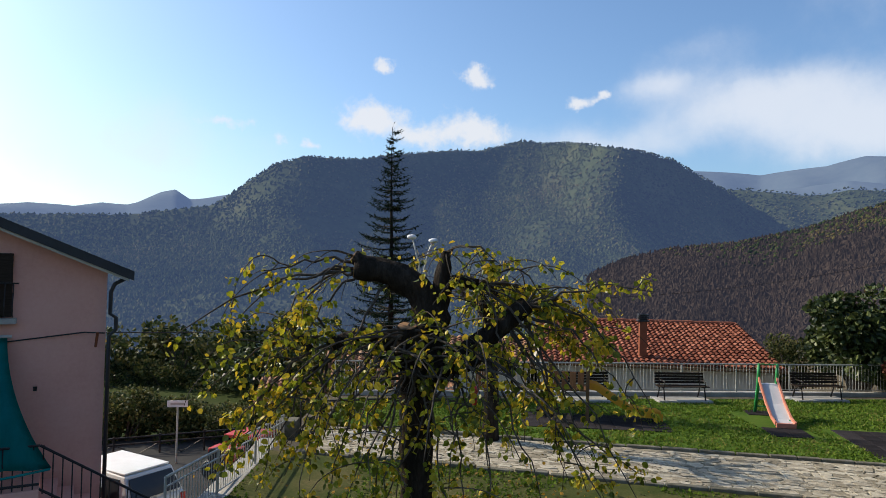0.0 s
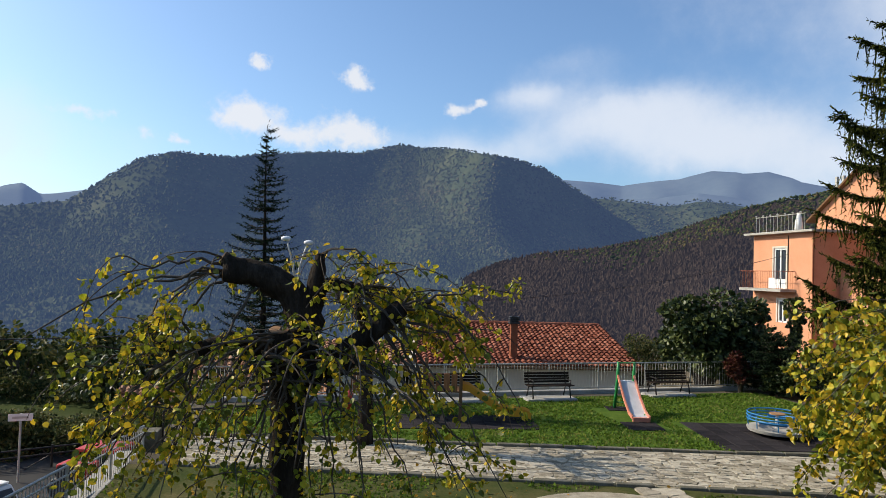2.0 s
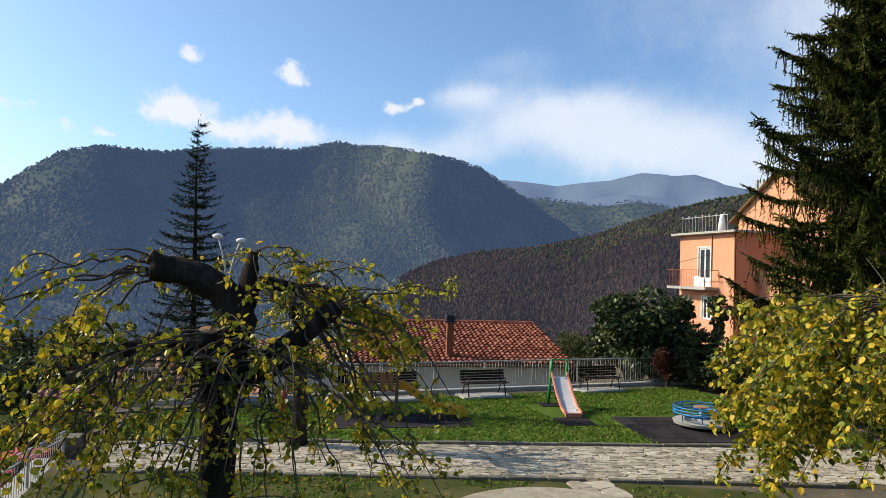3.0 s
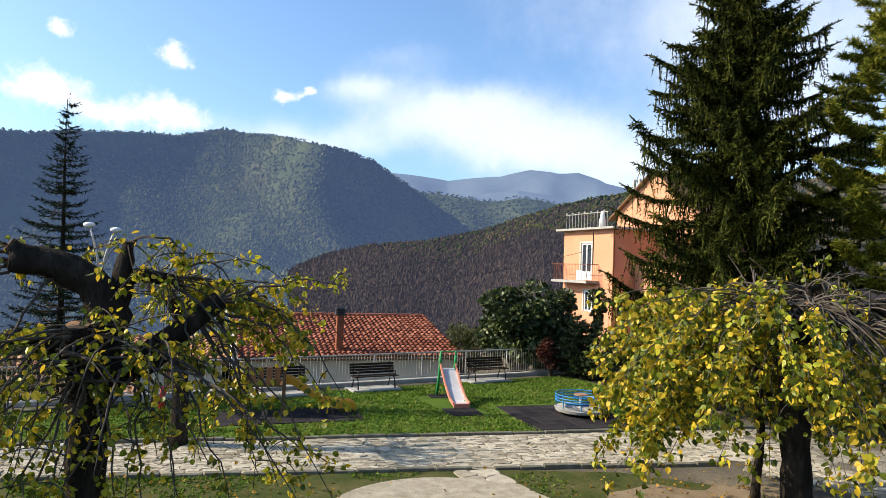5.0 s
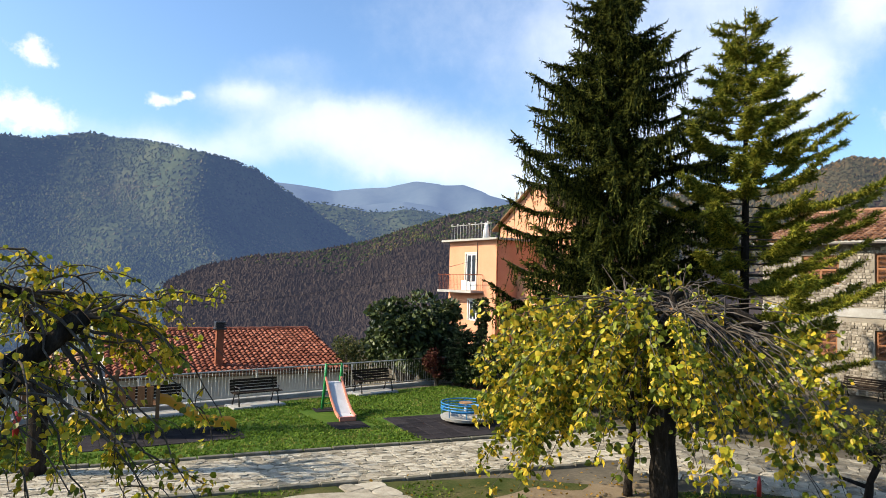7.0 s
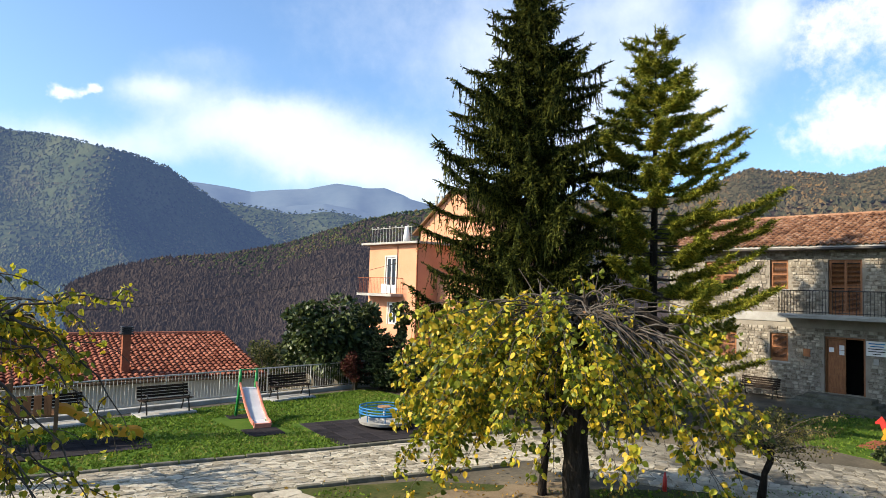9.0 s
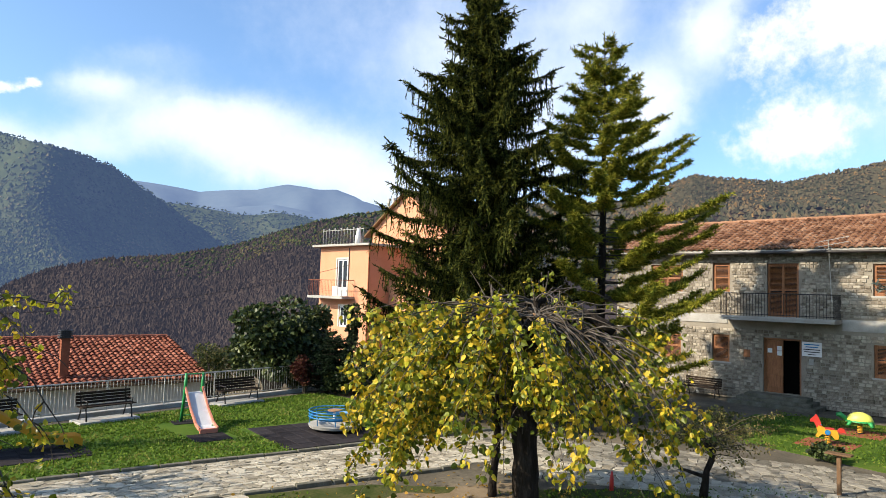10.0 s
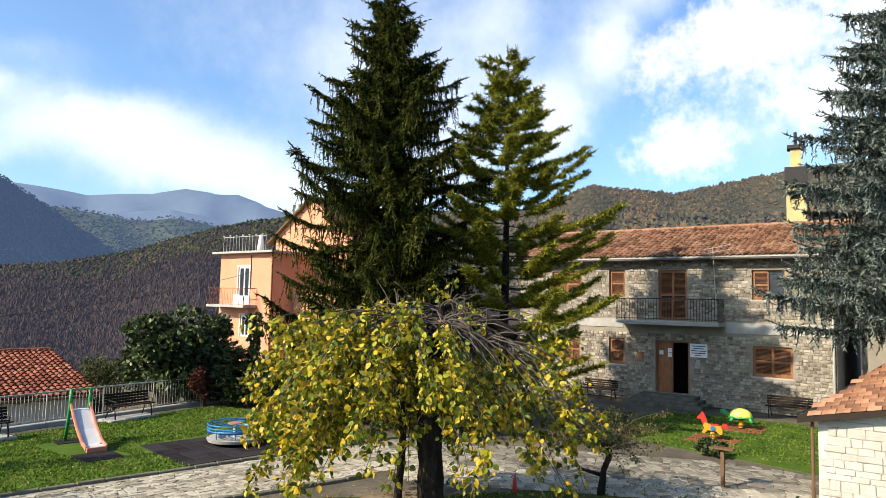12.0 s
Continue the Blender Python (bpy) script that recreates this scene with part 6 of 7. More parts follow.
def frames_for(d, rng):
    """Turn matrices whose y axis is d, with a random roll; d is n x 3."""
    d = d / np.linalg.norm(d, axis=1, keepdims=True)
    a = rng.normal(0, 1, d.shape)
    x = np.cross(d, a)
    x /= np.linalg.norm(x, axis=1, keepdims=True) + 1e-9
    z = np.cross(x, d)
    return np.stack([x, d, z], -1)


def leaf_mesh(name, P, D, S, material, rng, parent, label=""):
    n = len(P)
    R = frames_for(D, rng)
    shape = LEAF[None] * np.stack([S * rng.uniform(0.8, 1.15, n), S, S * rng.uniform(0.3, 2.2, n)], -1)[:, None, :]
    V = np.einsum("nij,nkj->nki", R, shape) + P[:, None, :]
    F = (LEAF_F[None] + 6 * np.arange(n)[:, None, None]).reshape(-1, 4)
    ob = new(name, mesh_from(name, V.reshape(-1, 3), F, material))
    ob.parent = parent
    if parent is not None:
        ob["kind"] = "stuff"
    if label:
        ob["label"] = label
    return ob


def twig_line(p, d, length, droop, rng, steps=9):
    pts = [Vector(p)]
    d = Vector(d).normalized()
    s = length / steps
    for i in range(steps):
        d = (d + Vector((rng.uniform(-0.13, 0.13), rng.uniform(-0.13, 0.13), rng.uniform(-0.10, 0.10) - droop * (0.35 + 0.9 * i / steps)))).normalized()
        pts.append(pts[-1] + d * s)
    return pts


def leaf_along(lines, per_m, spread, rng, first=0.25):
    """Leaves in small clumps along the twigs."""
    P, D = [], []
    for pts, dens in lines:
        L = sum((b - a).length for a, b in zip(pts, pts[1:])) * (1 - first)
        for _ in range(int(L * per_m * dens / 4.5 + rng.random())):
            t = first + (1 - first) * rng.random() ** 0.85
            f = t * (len(pts) - 1)
            i = min(int(f), len(pts) - 2)
            p = pts[i].lerp(pts[i + 1], f - i)
            side = Vector((rng.gauss(0, 1), rng.gauss(0, 1), rng.gauss(0, 0.6))).normalized()
            p = p + side * rng.uniform(0, spread)
            for _ in range(rng.randint(2, 7)):
                off = Vector((rng.gauss(0, 0.045), rng.gauss(0, 0.045), rng.gauss(-0.02, 0.045)))
                P.append(p + off)
                D.append(side * 0.6 + off.normalized() * 0.5 + Vector((rng.gauss(0, 0.3), rng.gauss(0, 0.3), -0.6 + rng.gauss(0, 0.35))))
    return np.array(P), np.array(D)


def limb_part(th, pts, radii, rng, cut=True, sides=10):
    # rough bark: more rings with uneven radii
    fine, rr = [], []
    for i in range(len(pts) - 1):
        a, b = Vector(pts[i]), Vector(pts[i + 1])
        for k in range(3):
            fine.append(a.lerp(b, k / 3) + Vector((rng.uniform(-1, 1), rng.uniform(-1, 1), rng.uniform(-1, 1))) * radii[i] * 0.07)
            rr.append((radii[i] + (radii[i + 1] - radii[i]) * k / 3) * rng.uniform(0.92, 1.08))
    fine.append(Vector(pts[-1]))
    rr.append(radii[-1])
    bm = bmesh.new()
    tube(bm, fine, rr, sides, 0.09, rng)
    ob = part("limb", bm, M_BARK, th, smooth=True)
    if cut:
        d = (fine[-1] - fine[-2]).normalized()
        bm = bmesh.new()
        rod(bm, fine[-1] - d * 0.01, fine[-1] + d * 0.012, rr[-1] * 0.9, 12)
        part("cut_face", bm, M_CUT, ob, "pale sawn cut face")
    return ob


def twigs_part(th, lines, r0, r1, name="twig_mass"):
    bm = bmesh.new()
    for pts, _ in lines:
        n = len(pts)
        tube(bm, pts, [r0 + (r1 - r0) * i / (n - 1) for i in range(n)], 5)
    ob = part(name, bm, M_TWIG, th, smooth=True)
    ob["kind"] = "stuff"
    return ob


def build_left_pollard():
    rng = random.Random(31)
    nrg = np.random.RandomState(31)
    th = empty("pollarded_lime_tree", pose(0, 0, 0), "heavily pollarded old lime with dark limbs and yellowing leaves", "tree", "pollarded limes")
    bm = bmesh.new()
    zz = np.linspace(-0.05, 3.45, 15)
    tube(bm, [(-0.3 + 0.03 * math.sin(z * 2), 9.5 + 0.03 * math.cos(z * 3), z) for z in zz], [0.34, 0.28, 0.25] + [0.235 + 0.015 * math.sin(i * 1.7) for i in range(9)] + [0.27, 0.29, 0.22], 14, 0.12, rng)
    part("trunk", bm, M_BARK, th, smooth=True)
    limbs = [
        ([(-0.25, 9.5, 3.2), (-0.12, 9.5, 3.75), (-0.35, 9.48, 4.15), (-0.75, 9.45, 4.38), (-1.22, 9.4, 4.42)], [0.26, 0.24, 0.22, 0.19, 0.15]),
        ([(-0.75, 9.45, 4.3), (-1.0, 9.4, 4.45), (-1.24, 9.38, 4.58)], [0.13, 0.12, 0.1]),
        ([(-0.15, 9.52, 3.5), (-0.02, 9.52, 4.0), (0.0, 9.5, 4.35), (0.04, 9.5, 4.68)], [0.15, 0.13, 0.12, 0.07]),
        ([(0.0, 9.5, 4.2), (0.2, 9.48, 4.28), (0.5, 9.48, 4.22)], [0.1, 0.09, 0.08]),
        ([(-0.15, 9.45, 2.95), (0.3, 9.42, 3.2), (0.75, 9.42, 3.6), (1.18, 9.42, 3.97)], [0.2, 0.17, 0.14, 0.12]),
        ([(-0.35, 9.5, 3.15), (-0.7, 9.46, 3.4), (-1.1, 9.42, 3.5), (-1.5, 9.4, 3.36)], [0.15, 0.13, 0.12, 0.1]),
        ([(-0.4, 9.4, 2.9), (-0.45, 9.2, 3.35), (-0.46, 9.12, 3.66)], [0.17, 0.16, 0.14]),
        ([(-1.75, 9.33, 3.25), (-1.95, 9.3, 3.5), (-2.12, 9.27, 3.68)], [0.05, 0.05, 0.045]),
        ([(0.1, 9.3, 3.05), (0.35, 9.1, 3.15), (0.5, 9.0, 3.3)], [0.1, 0.09, 0.08]),
    ]
    for pts, rad in limbs:
        limb_part(th, pts, rad, rng)
    lines = []

    def shoot(p, q, lift, dens, wob=0.05):
        """An arching shoot from p to q that rises first."""
        p, q = Vector(p), Vector(q)
        pts = []
        for i in range(11):
            t = i / 10
            v = p.lerp(q, t) + Vector((0, 0, lift * 4 * t * (1 - t)))
            pts.append(v + (Vector((rng.uniform(-wob, wob), rng.uniform(-wob, wob), rng.uniform(-wob, wob))) if 0 < i else Vector()))
        lines.append((pts, dens))

    for p, q, lift, dens in (
        ((-1.2, 9.4, 4.4), (-3.75, 8.75, 3.28), 0.25, 0.5), ((-1.25, 9.38, 4.5), (-2.6, 9.1, 4.26), 0.12, 0.5), ((-1.2, 9.4, 4.35), (-2.9, 8.9, 3.6), 0.25, 1.0),
        ((-1.5, 9.4, 3.36), (-3.1, 9.0, 2.75), 0.3, 1.1), ((-1.2, 9.4, 4.4), (-2.2, 9.0, 3.0), 0.5, 1.0), ((1.18, 9.42, 3.97), (2.8, 9.05, 4.22), 0.12, 1.3),
        ((1.18, 9.42, 3.95), (2.95, 9.0, 2.35), 0.55, 0.7), ((1.1, 9.42, 3.85), (1.75, 9.3, 1.5), 0.3, 0.6), ((0.9, 9.4, 3.7), (2.1, 9.2, 1.9), 0.2, 0.5), ((1.0, 9.4, 3.6), (1.25, 9.6, 2.0), 0.35, 0.6),
        ((0.5, 9.48, 4.2), (1.5, 9.3, 3.9), 0.4, 1.2), ((0.5, 9.48, 4.22), (0.95, 9.3, 4.55), 0.1, 2.2), ((0.04, 9.5, 4.6), (0.75, 9.2, 4.55), 0.15, 1.6),
        ((-0.46, 9.12, 3.6), (-1.0, 8.6, 2.1), 0.25, 0.3), ((-0.46, 9.12, 3.6), (-1.15, 8.5, 2.6), 0.2, 0.3), ((-0.46, 9.1, 3.6), (-0.5, 8.7, 2.0), 0.2, 0.4), ((0.5, 9.0, 3.3), (1.3, 8.5, 1.5), 0.25, 0.4),
        ((0.5, 9.0, 3.3), (2.2, 8.4, 1.35), 0.3, 0.4), ((-1.5, 9.4, 3.36), (-2.85, 8.9, 1.95), 0.3, 1.2), ((-1.5, 9.4, 3.3), (-1.75, 9.2, 1.55), 0.2, 1.0), ((1.18, 9.42, 3.9), (1.9, 9.5, 3.4), 0.3, 2.0),
        ((-1.0, 9.42, 3.45), (-2.3, 9.2, 2.3), 0.25, 1.2), ((0.1, 9.5, 3.0), (0.8, 9.1, 1.4), 0.3, 0.9), ((-0.4, 9.4, 2.8), (-1.2, 9.0, 1.3), 0.3, 1.0), ((-2.0, 9.3, 3.5), (-2.7, 9.0, 2.9), 0.1, 0.9),
        ((1.18, 9.42, 3.97), (2.25, 9.9, 3.65), 0.2, 2.6), ((1.25, 9.6, 3.97), (2.35, 9.9, 3.25), 0.35, 2.4), ((1.25, 9.7, 3.9), (1.9, 10.0, 3.55), 0.3, 2.6),
        ((0.75, 9.42, 3.6), (1.0, 9.3, 2.7), 0.2, 0.7), ((1.0, 9.4, 3.1), (2.75, 9.0, 1.75), -0.15, 0.9), ((-1.4, 9.4, 3.3), (-2.4, 9.0, 1.5), 0.3, 1.5), ((-0.9, 9.4, 3.4), (-1.5, 8.9, 1.25), 0.25, 1.6),
        ((-0.5, 9.2, 3.0), (-0.9, 8.8, 1.1), 0.2, 1.5), ((-0.2, 9.2, 3.0), (0.15, 8.7, 1.1), 0.2, 1.3), ((0.3, 9.2, 3.1), (0.75, 8.7, 1.2), 0.25, 1.2), ((-1.9, 9.3, 3.2), (-2.95, 8.8, 1.6), 0.2, 1.4),
        ((-1.2, 9.4, 4.3), (-1.9, 9.0, 3.2), 0.25, 1.2), ((0.5, 9.48, 4.2), (1.0, 9.9, 3.2), 0.3, 0.6), ((1.2, 9.4, 3.8), (2.6, 9.1, 2.6), 0.3, 1.2),
    ):
        shoot(p, q, lift, dens)
    def many(n, starts, xs, ys, zs, lift, dens):
        for _ in range(n):
            shoot(rng.choice(starts), (rng.uniform(*xs), rng.uniform(*ys), rng.uniform(*zs)), rng.uniform(*lift), dens * rng.uniform(0.6, 1.4))

    left_ends = [(-1.2, 9.4, 4.35), (-1.5, 9.4, 3.36), (-1.0, 9.42, 3.45), (-0.75, 9.4, 4.2), (-0.45, 9.15, 3.6), (-0.4, 9.4, 2.9)]
    right_ends = [(1.18, 9.42, 3.95), (1.1, 9.42, 3.85), (0.9, 9.4, 3.7), (0.5, 9.48, 4.2)]
    many(7, left_ends, (-3.1, -0.9), (8.5, 9.6), (1.2, 2.6), (0.15, 0.5), 1.4)
    many(3, left_ends[:2], (-3.3, -1.7), (8.8, 9.8), (2.8, 3.7), (0.15, 0.4), 1.1)
    many(6, right_ends, (1.3, 2.6), (9.7, 10.5), (2.9, 4.2), (0.15, 0.5), 2.2)
    many(3, right_ends[3:], (0.3, 1.5), (9.7, 10.3), (3.8, 4.6), (0.1, 0.3), 2.0)
    many(5, right_ends, (0.8, 2.9), (8.5, 9.6), (1.2, 2.5), (0.2, 0.6), 0.8)
    many(6, [(-0.3, 9.2, 3.1), (0.2, 9.2, 3.1)], (-1.2, 0.9), (8.5, 9.1), (0.9, 2.0), (0.1, 0.3), 0.5)
    twigs_part(th, lines, 0.024, 0.005, "shoot_mass")
    fine = []
    src = [(l[0][-1]) for l in limbs]
    for _ in range(150):
        if rng.random() < 0.7:
            base, dens = rng.choice(lines)
            p = base[rng.randint(3, 9)]
        else:
            p, dens = Vector(rng.choice(src)), 0.7
        a = rng.uniform(0, 6.283)
        d = (math.cos(a), math.sin(a) * 0.7, rng.uniform(-0.3, 0.6))
        fine.append((twig_line(p, d, rng.uniform(0.5, 1.35), 0.22, rng), rng.uniform(0.3, 1.1)))
    hanging = []
    for _ in range(22):
        p = Vector((rng.uniform(-0.75, 0.45), rng.uniform(9.0, 9.25), rng.uniform(3.0, 3.7)))
        hanging.append((twig_line(p, (rng.uniform(-0.6, 0.6), rng.uniform(-0.5, 0.0), 0.1), rng.uniform(0.9, 2.1), rng.uniform(0.15, 0.35), rng), 0.4))
    twigs_part(th, hanging, 0.02, 0.006, "hanging_shoot_mass")
    fine += hanging
    twigs_part(th, fine[:-22], 0.011, 0.004, "twig_mass")
    P, D = leaf_along(lines, 40, 0.10, rng, first=0.42)
    P2, D2 = leaf_along(fine, 26, 0.08, rng, first=0.2)
    P, D = np.vstack([P, P2]), np.vstack([D, D2])
    leaf_mesh("leaves", P, D, nrg.uniform(0.05, 0.105, len(P)), M_LIME_LEAF, nrg, th, "sparse yellow-green heart-shaped leaves")


build_left_pollard()


def build_pollard(x, y, h, reach, twigs, per_m, leafmat, seed, label, lean=(0.0, 0.0), lift=1.0, trunk_r=0.26):
    rng = random.Random(seed)
    nrg = np.random.RandomState(seed)
    th = empty("pollarded_lime_tree", pose(x, y, 0), label, "tree", "pollarded limes")
    bm = bmesh.new()
    zz = np.linspace(-0.05, h, 13)
    tube(bm, [(lean[0] * z + 0.03 * math.sin(z * 2 + seed), lean[1] * z + 0.03 * math.cos(z * 2.3), z) for z in zz], [trunk_r * f for f in (1.35, 1.1, 1.0, 0.98, 0.96, 0.95, 0.95, 0.95, 0.96, 1.0, 1.1, 1.2, 0.9)], 14, 0.07, rng)
    part("trunk", bm, M_BARK, th, smooth=True)
    ends = []
    for k in range(10):
        a = 6.283 * k / 10 + rng.uniform(-0.25, 0.25)
        r = rng.uniform(0.35, 1.0)
        z1 = h + rng.uniform(0.15, 0.85) * lift
        pts = [(lean[0] * h, lean[1] * h, h - 0.35), (math.cos(a) * r * 0.4 + lean[0] * h, math.sin(a) * r * 0.4 + lean[1] * h, h + 0.2), (math.cos(a) * r + lean[0] * h, math.sin(a) * r + lean[1] * h, z1)]
        limb_part(th, pts, [trunk_r * 0.5, trunk_r * 0.42, trunk_r * 0.3], rng, True, 8)
        ends.append(Vector(pts[-1]))
    lines, bare = [], []
    for i in range(twigs):
        e = rng.choice(ends)
        a = rng.uniform(0, 6.283)
        d = Vector((math.cos(a), math.sin(a), rng.uniform(-0.25, 0.75)))
        L = reach * rng.uniform(0.6, 1.12)
        dens = rng.uniform(0.5, 1.3)
        lines.append((twig_line(e, d, L, rng.uniform(0.12, 0.34), rng, 10), dens))
    for i in range(46):
        e = rng.choice(ends)
        a = rng.uniform(0, 6.283)
        bare.append((twig_line(e, (math.cos(a) * 0.7, math.sin(a) * 0.7, rng.uniform(0.2, 1.5)), rng.uniform(0.5, 1.7), 0.16, rng, 7), 0))
    twigs_part(th, lines, 0.016, 0.004, "twig_mass")
    twigs_part(th, bare, 0.02, 0.006, "bare_twig_mass")
    P, D = leaf_along(lines, per_m, 0.12, rng, first=0.12)
    low = (P[:, 2] < h + 0.45) | (nrg.rand(len(P)) < 0.22)
    P, D = P[low], D[low]
    leaf_mesh("leaves", P, D, nrg.uniform(0.06, 0.125, len(P)), leafmat, nrg, th, "drooping yellow-green leaves")
    return th




def build_umbrella_pollard(x, y, h):
    """A knuckled head of short sawn limbs, long shoots arching out and down with hanging leaves."""
    rng = random.Random(41)
    nrg = np.random.RandomState(41)
    th = empty("pollarded_lime_tree", pose(x, y, 0), "pollarded lime with an umbrella of drooping yellow-green leaves", "tree", "pollarded limes")
    bm = bmesh.new()
    zz = np.linspace(-0.05, h, 15)
    tube(bm, [(0.04 * math.sin(z * 2 + 1), 0.04 * math.cos(z * 2.3), z) for z in zz], [0.34, 0.28, 0.255, 0.25] + [0.24 + 0.015 * math.sin(i * 1.9) for i in range(8)] + [0.27, 0.30, 0.22], 14, 0.1, rng)
    part("trunk", bm, M_BARK, th, smooth=True)
    ends = []
    for k in range(11):
        a = 6.283 * k / 11 + rng.uniform(-0.25, 0.25)
        r = rng.uniform(0.55, 1.25)
        z1 = h + rng.uniform(0.35, 0.95)
        pts = [(0, 0, h - 0.3), (math.cos(a) * r * 0.35, math.sin(a) * r * 0.35, h + 0.25), (math.cos(a + 0.2) * r * 0.7, math.sin(a + 0.2) * r * 0.7, z1), (math.cos(a) * r, math.sin(a) * r, z1 + rng.uniform(-0.12, 0.1))]
        limb_part(th, pts, [0.13, 0.11, 0.085, 0.075], rng, True, 8)
        ends += [Vector(pts[-1]), Vector(pts[-2])]
    # one thick sawn limb to the open side
    limb_part(th, [(0.05, 0, h - 0.2), (0.3, -0.42, h + 0.55), (0.62, -0.9, h + 0.72), (0.95, -1.3, h + 0.42)], [0.14, 0.125, 0.11, 0.1], rng)
    open_side = -0.9
    lines, bare, stubs = [], [], []

    def arch(p, a, r, z, lift, wob=0.05, n=11):
        q = Vector((math.cos(a) * r, math.sin(a) * r, z))
        return [p.lerp(q, (i / n) ** 1.0) + Vector((0, 0, lift * 4 * (i / n) * (1 - i / n))) + (Vector((rng.uniform(-wob, wob), rng.uniform(-wob, wob), rng.uniform(-wob, wob))) if i else Vector()) for i in range(n + 1)]

    sectors = [(rng.uniform(0, 6.283), rng.uniform(0.78, 1.2), rng.uniform(-0.3, 0.4)) for _ in range(10)]
    thin = []
    for i in range(240):
        a = rng.uniform(0, 6.283)
        c = math.cos(a - open_side)
        near = min(sectors, key=lambda s_: abs(math.remainder(s_[0] - a, 6.283)))
        r = (1.1 + 2.55 * rng.random() ** 0.6) * near[1] * (1.03 + 0.14 * math.cos(a - 2.21))
        z = rng.uniform(1.3, 2.6) + (1.15 if rng.random() < 0.28 else 0.0)
        if r < 2.2:
            z = max(z, rng.uniform(1.9, 2.8))
        z += near[2]
        e = min(rng.sample(ends, 5), key=lambda v: abs(math.remainder(math.atan2(v.y, v.x) - a, 6.283)))
        bareness = float(smooth01((c + 0.25) / 0.7))
        dens = rng.uniform(0.4, 1.6) * (1.0 - 0.45 * bareness)
        (thin if rng.random() < bareness else lines).append((arch(e, a, r, z, rng.uniform(0.15, 0.62)), dens))
    for i in range(80):
        e = rng.choice(ends)
        a = rng.uniform(0, 6.283)
        bare.append((twig_line(e, (math.cos(a), math.sin(a), rng.uniform(-0.2, 0.9)), rng.uniform(0.5, 1.7), 0.22, rng, 7), 0))
    for i in range(26):
        e = rng.choice(ends)
        stubs.append((twig_line(e, (rng.uniform(-0.3, 0.3), rng.uniform(-0.3, 0.3), 1), rng.uniform(0.2, 0.6), 0.02, rng, 4), 0.8))
    twigs_part(th, lines + thin, 0.017, 0.004, "twig_mass")
    twigs_part(th, bare, 0.021, 0.006, "bare_twig_mass")
    twigs_part(th, stubs, 0.016, 0.009, "stub_mass")
    P, D = leaf_along(lines, 66, 0.13, rng, first=0.38)
    P2, D2 = leaf_along(stubs, 24, 0.10, rng, first=0.3)
    P3, D3 = leaf_along(thin, 66, 0.11, rng, first=0.62)
    P, D = np.vstack([P, P2, P3]), np.vstack([D, D2, D3])
    leaf_mesh("leaves", P, D, nrg.uniform(0.06, 0.13, len(P)), M_LIME_LEAF_Y, nrg, th, "drooping yellow-green leaves")
    return th


build_umbrella_pollard(10.45, 7.95, 3.45)
build_pollard(11.95, 9.95, 3.0, 2.0, 40, 14, M_LIME_LEAF, 43, "smaller pollarded lime standing close behind its neighbour", trunk_r=0.085)
build_pollard(1.3, 17.6, 3.2, 1.7, 36, 15, M_LIME_LEAF, 44, "dark pollarded lime at the lawn's edge", trunk_r=0.2)


# ---- conifers ----
def blades(P, D, L, W, rng):
    """Thin pointed blades from P along D: three points each."""
    n = len(P)
    D = D / (np.linalg.norm(D, axis=1, keepdims=True) + 1e-9)
    s = np.cross(D, rng.normal(0, 1, (n, 3)))
    s /= np.linalg.norm(s, axis=1, keepdims=True) + 1e-9
    s *= W[:, None] / 2
    return np.stack([P - s, P + s, P + D * L[:, None]], 1).reshape(-1, 3)


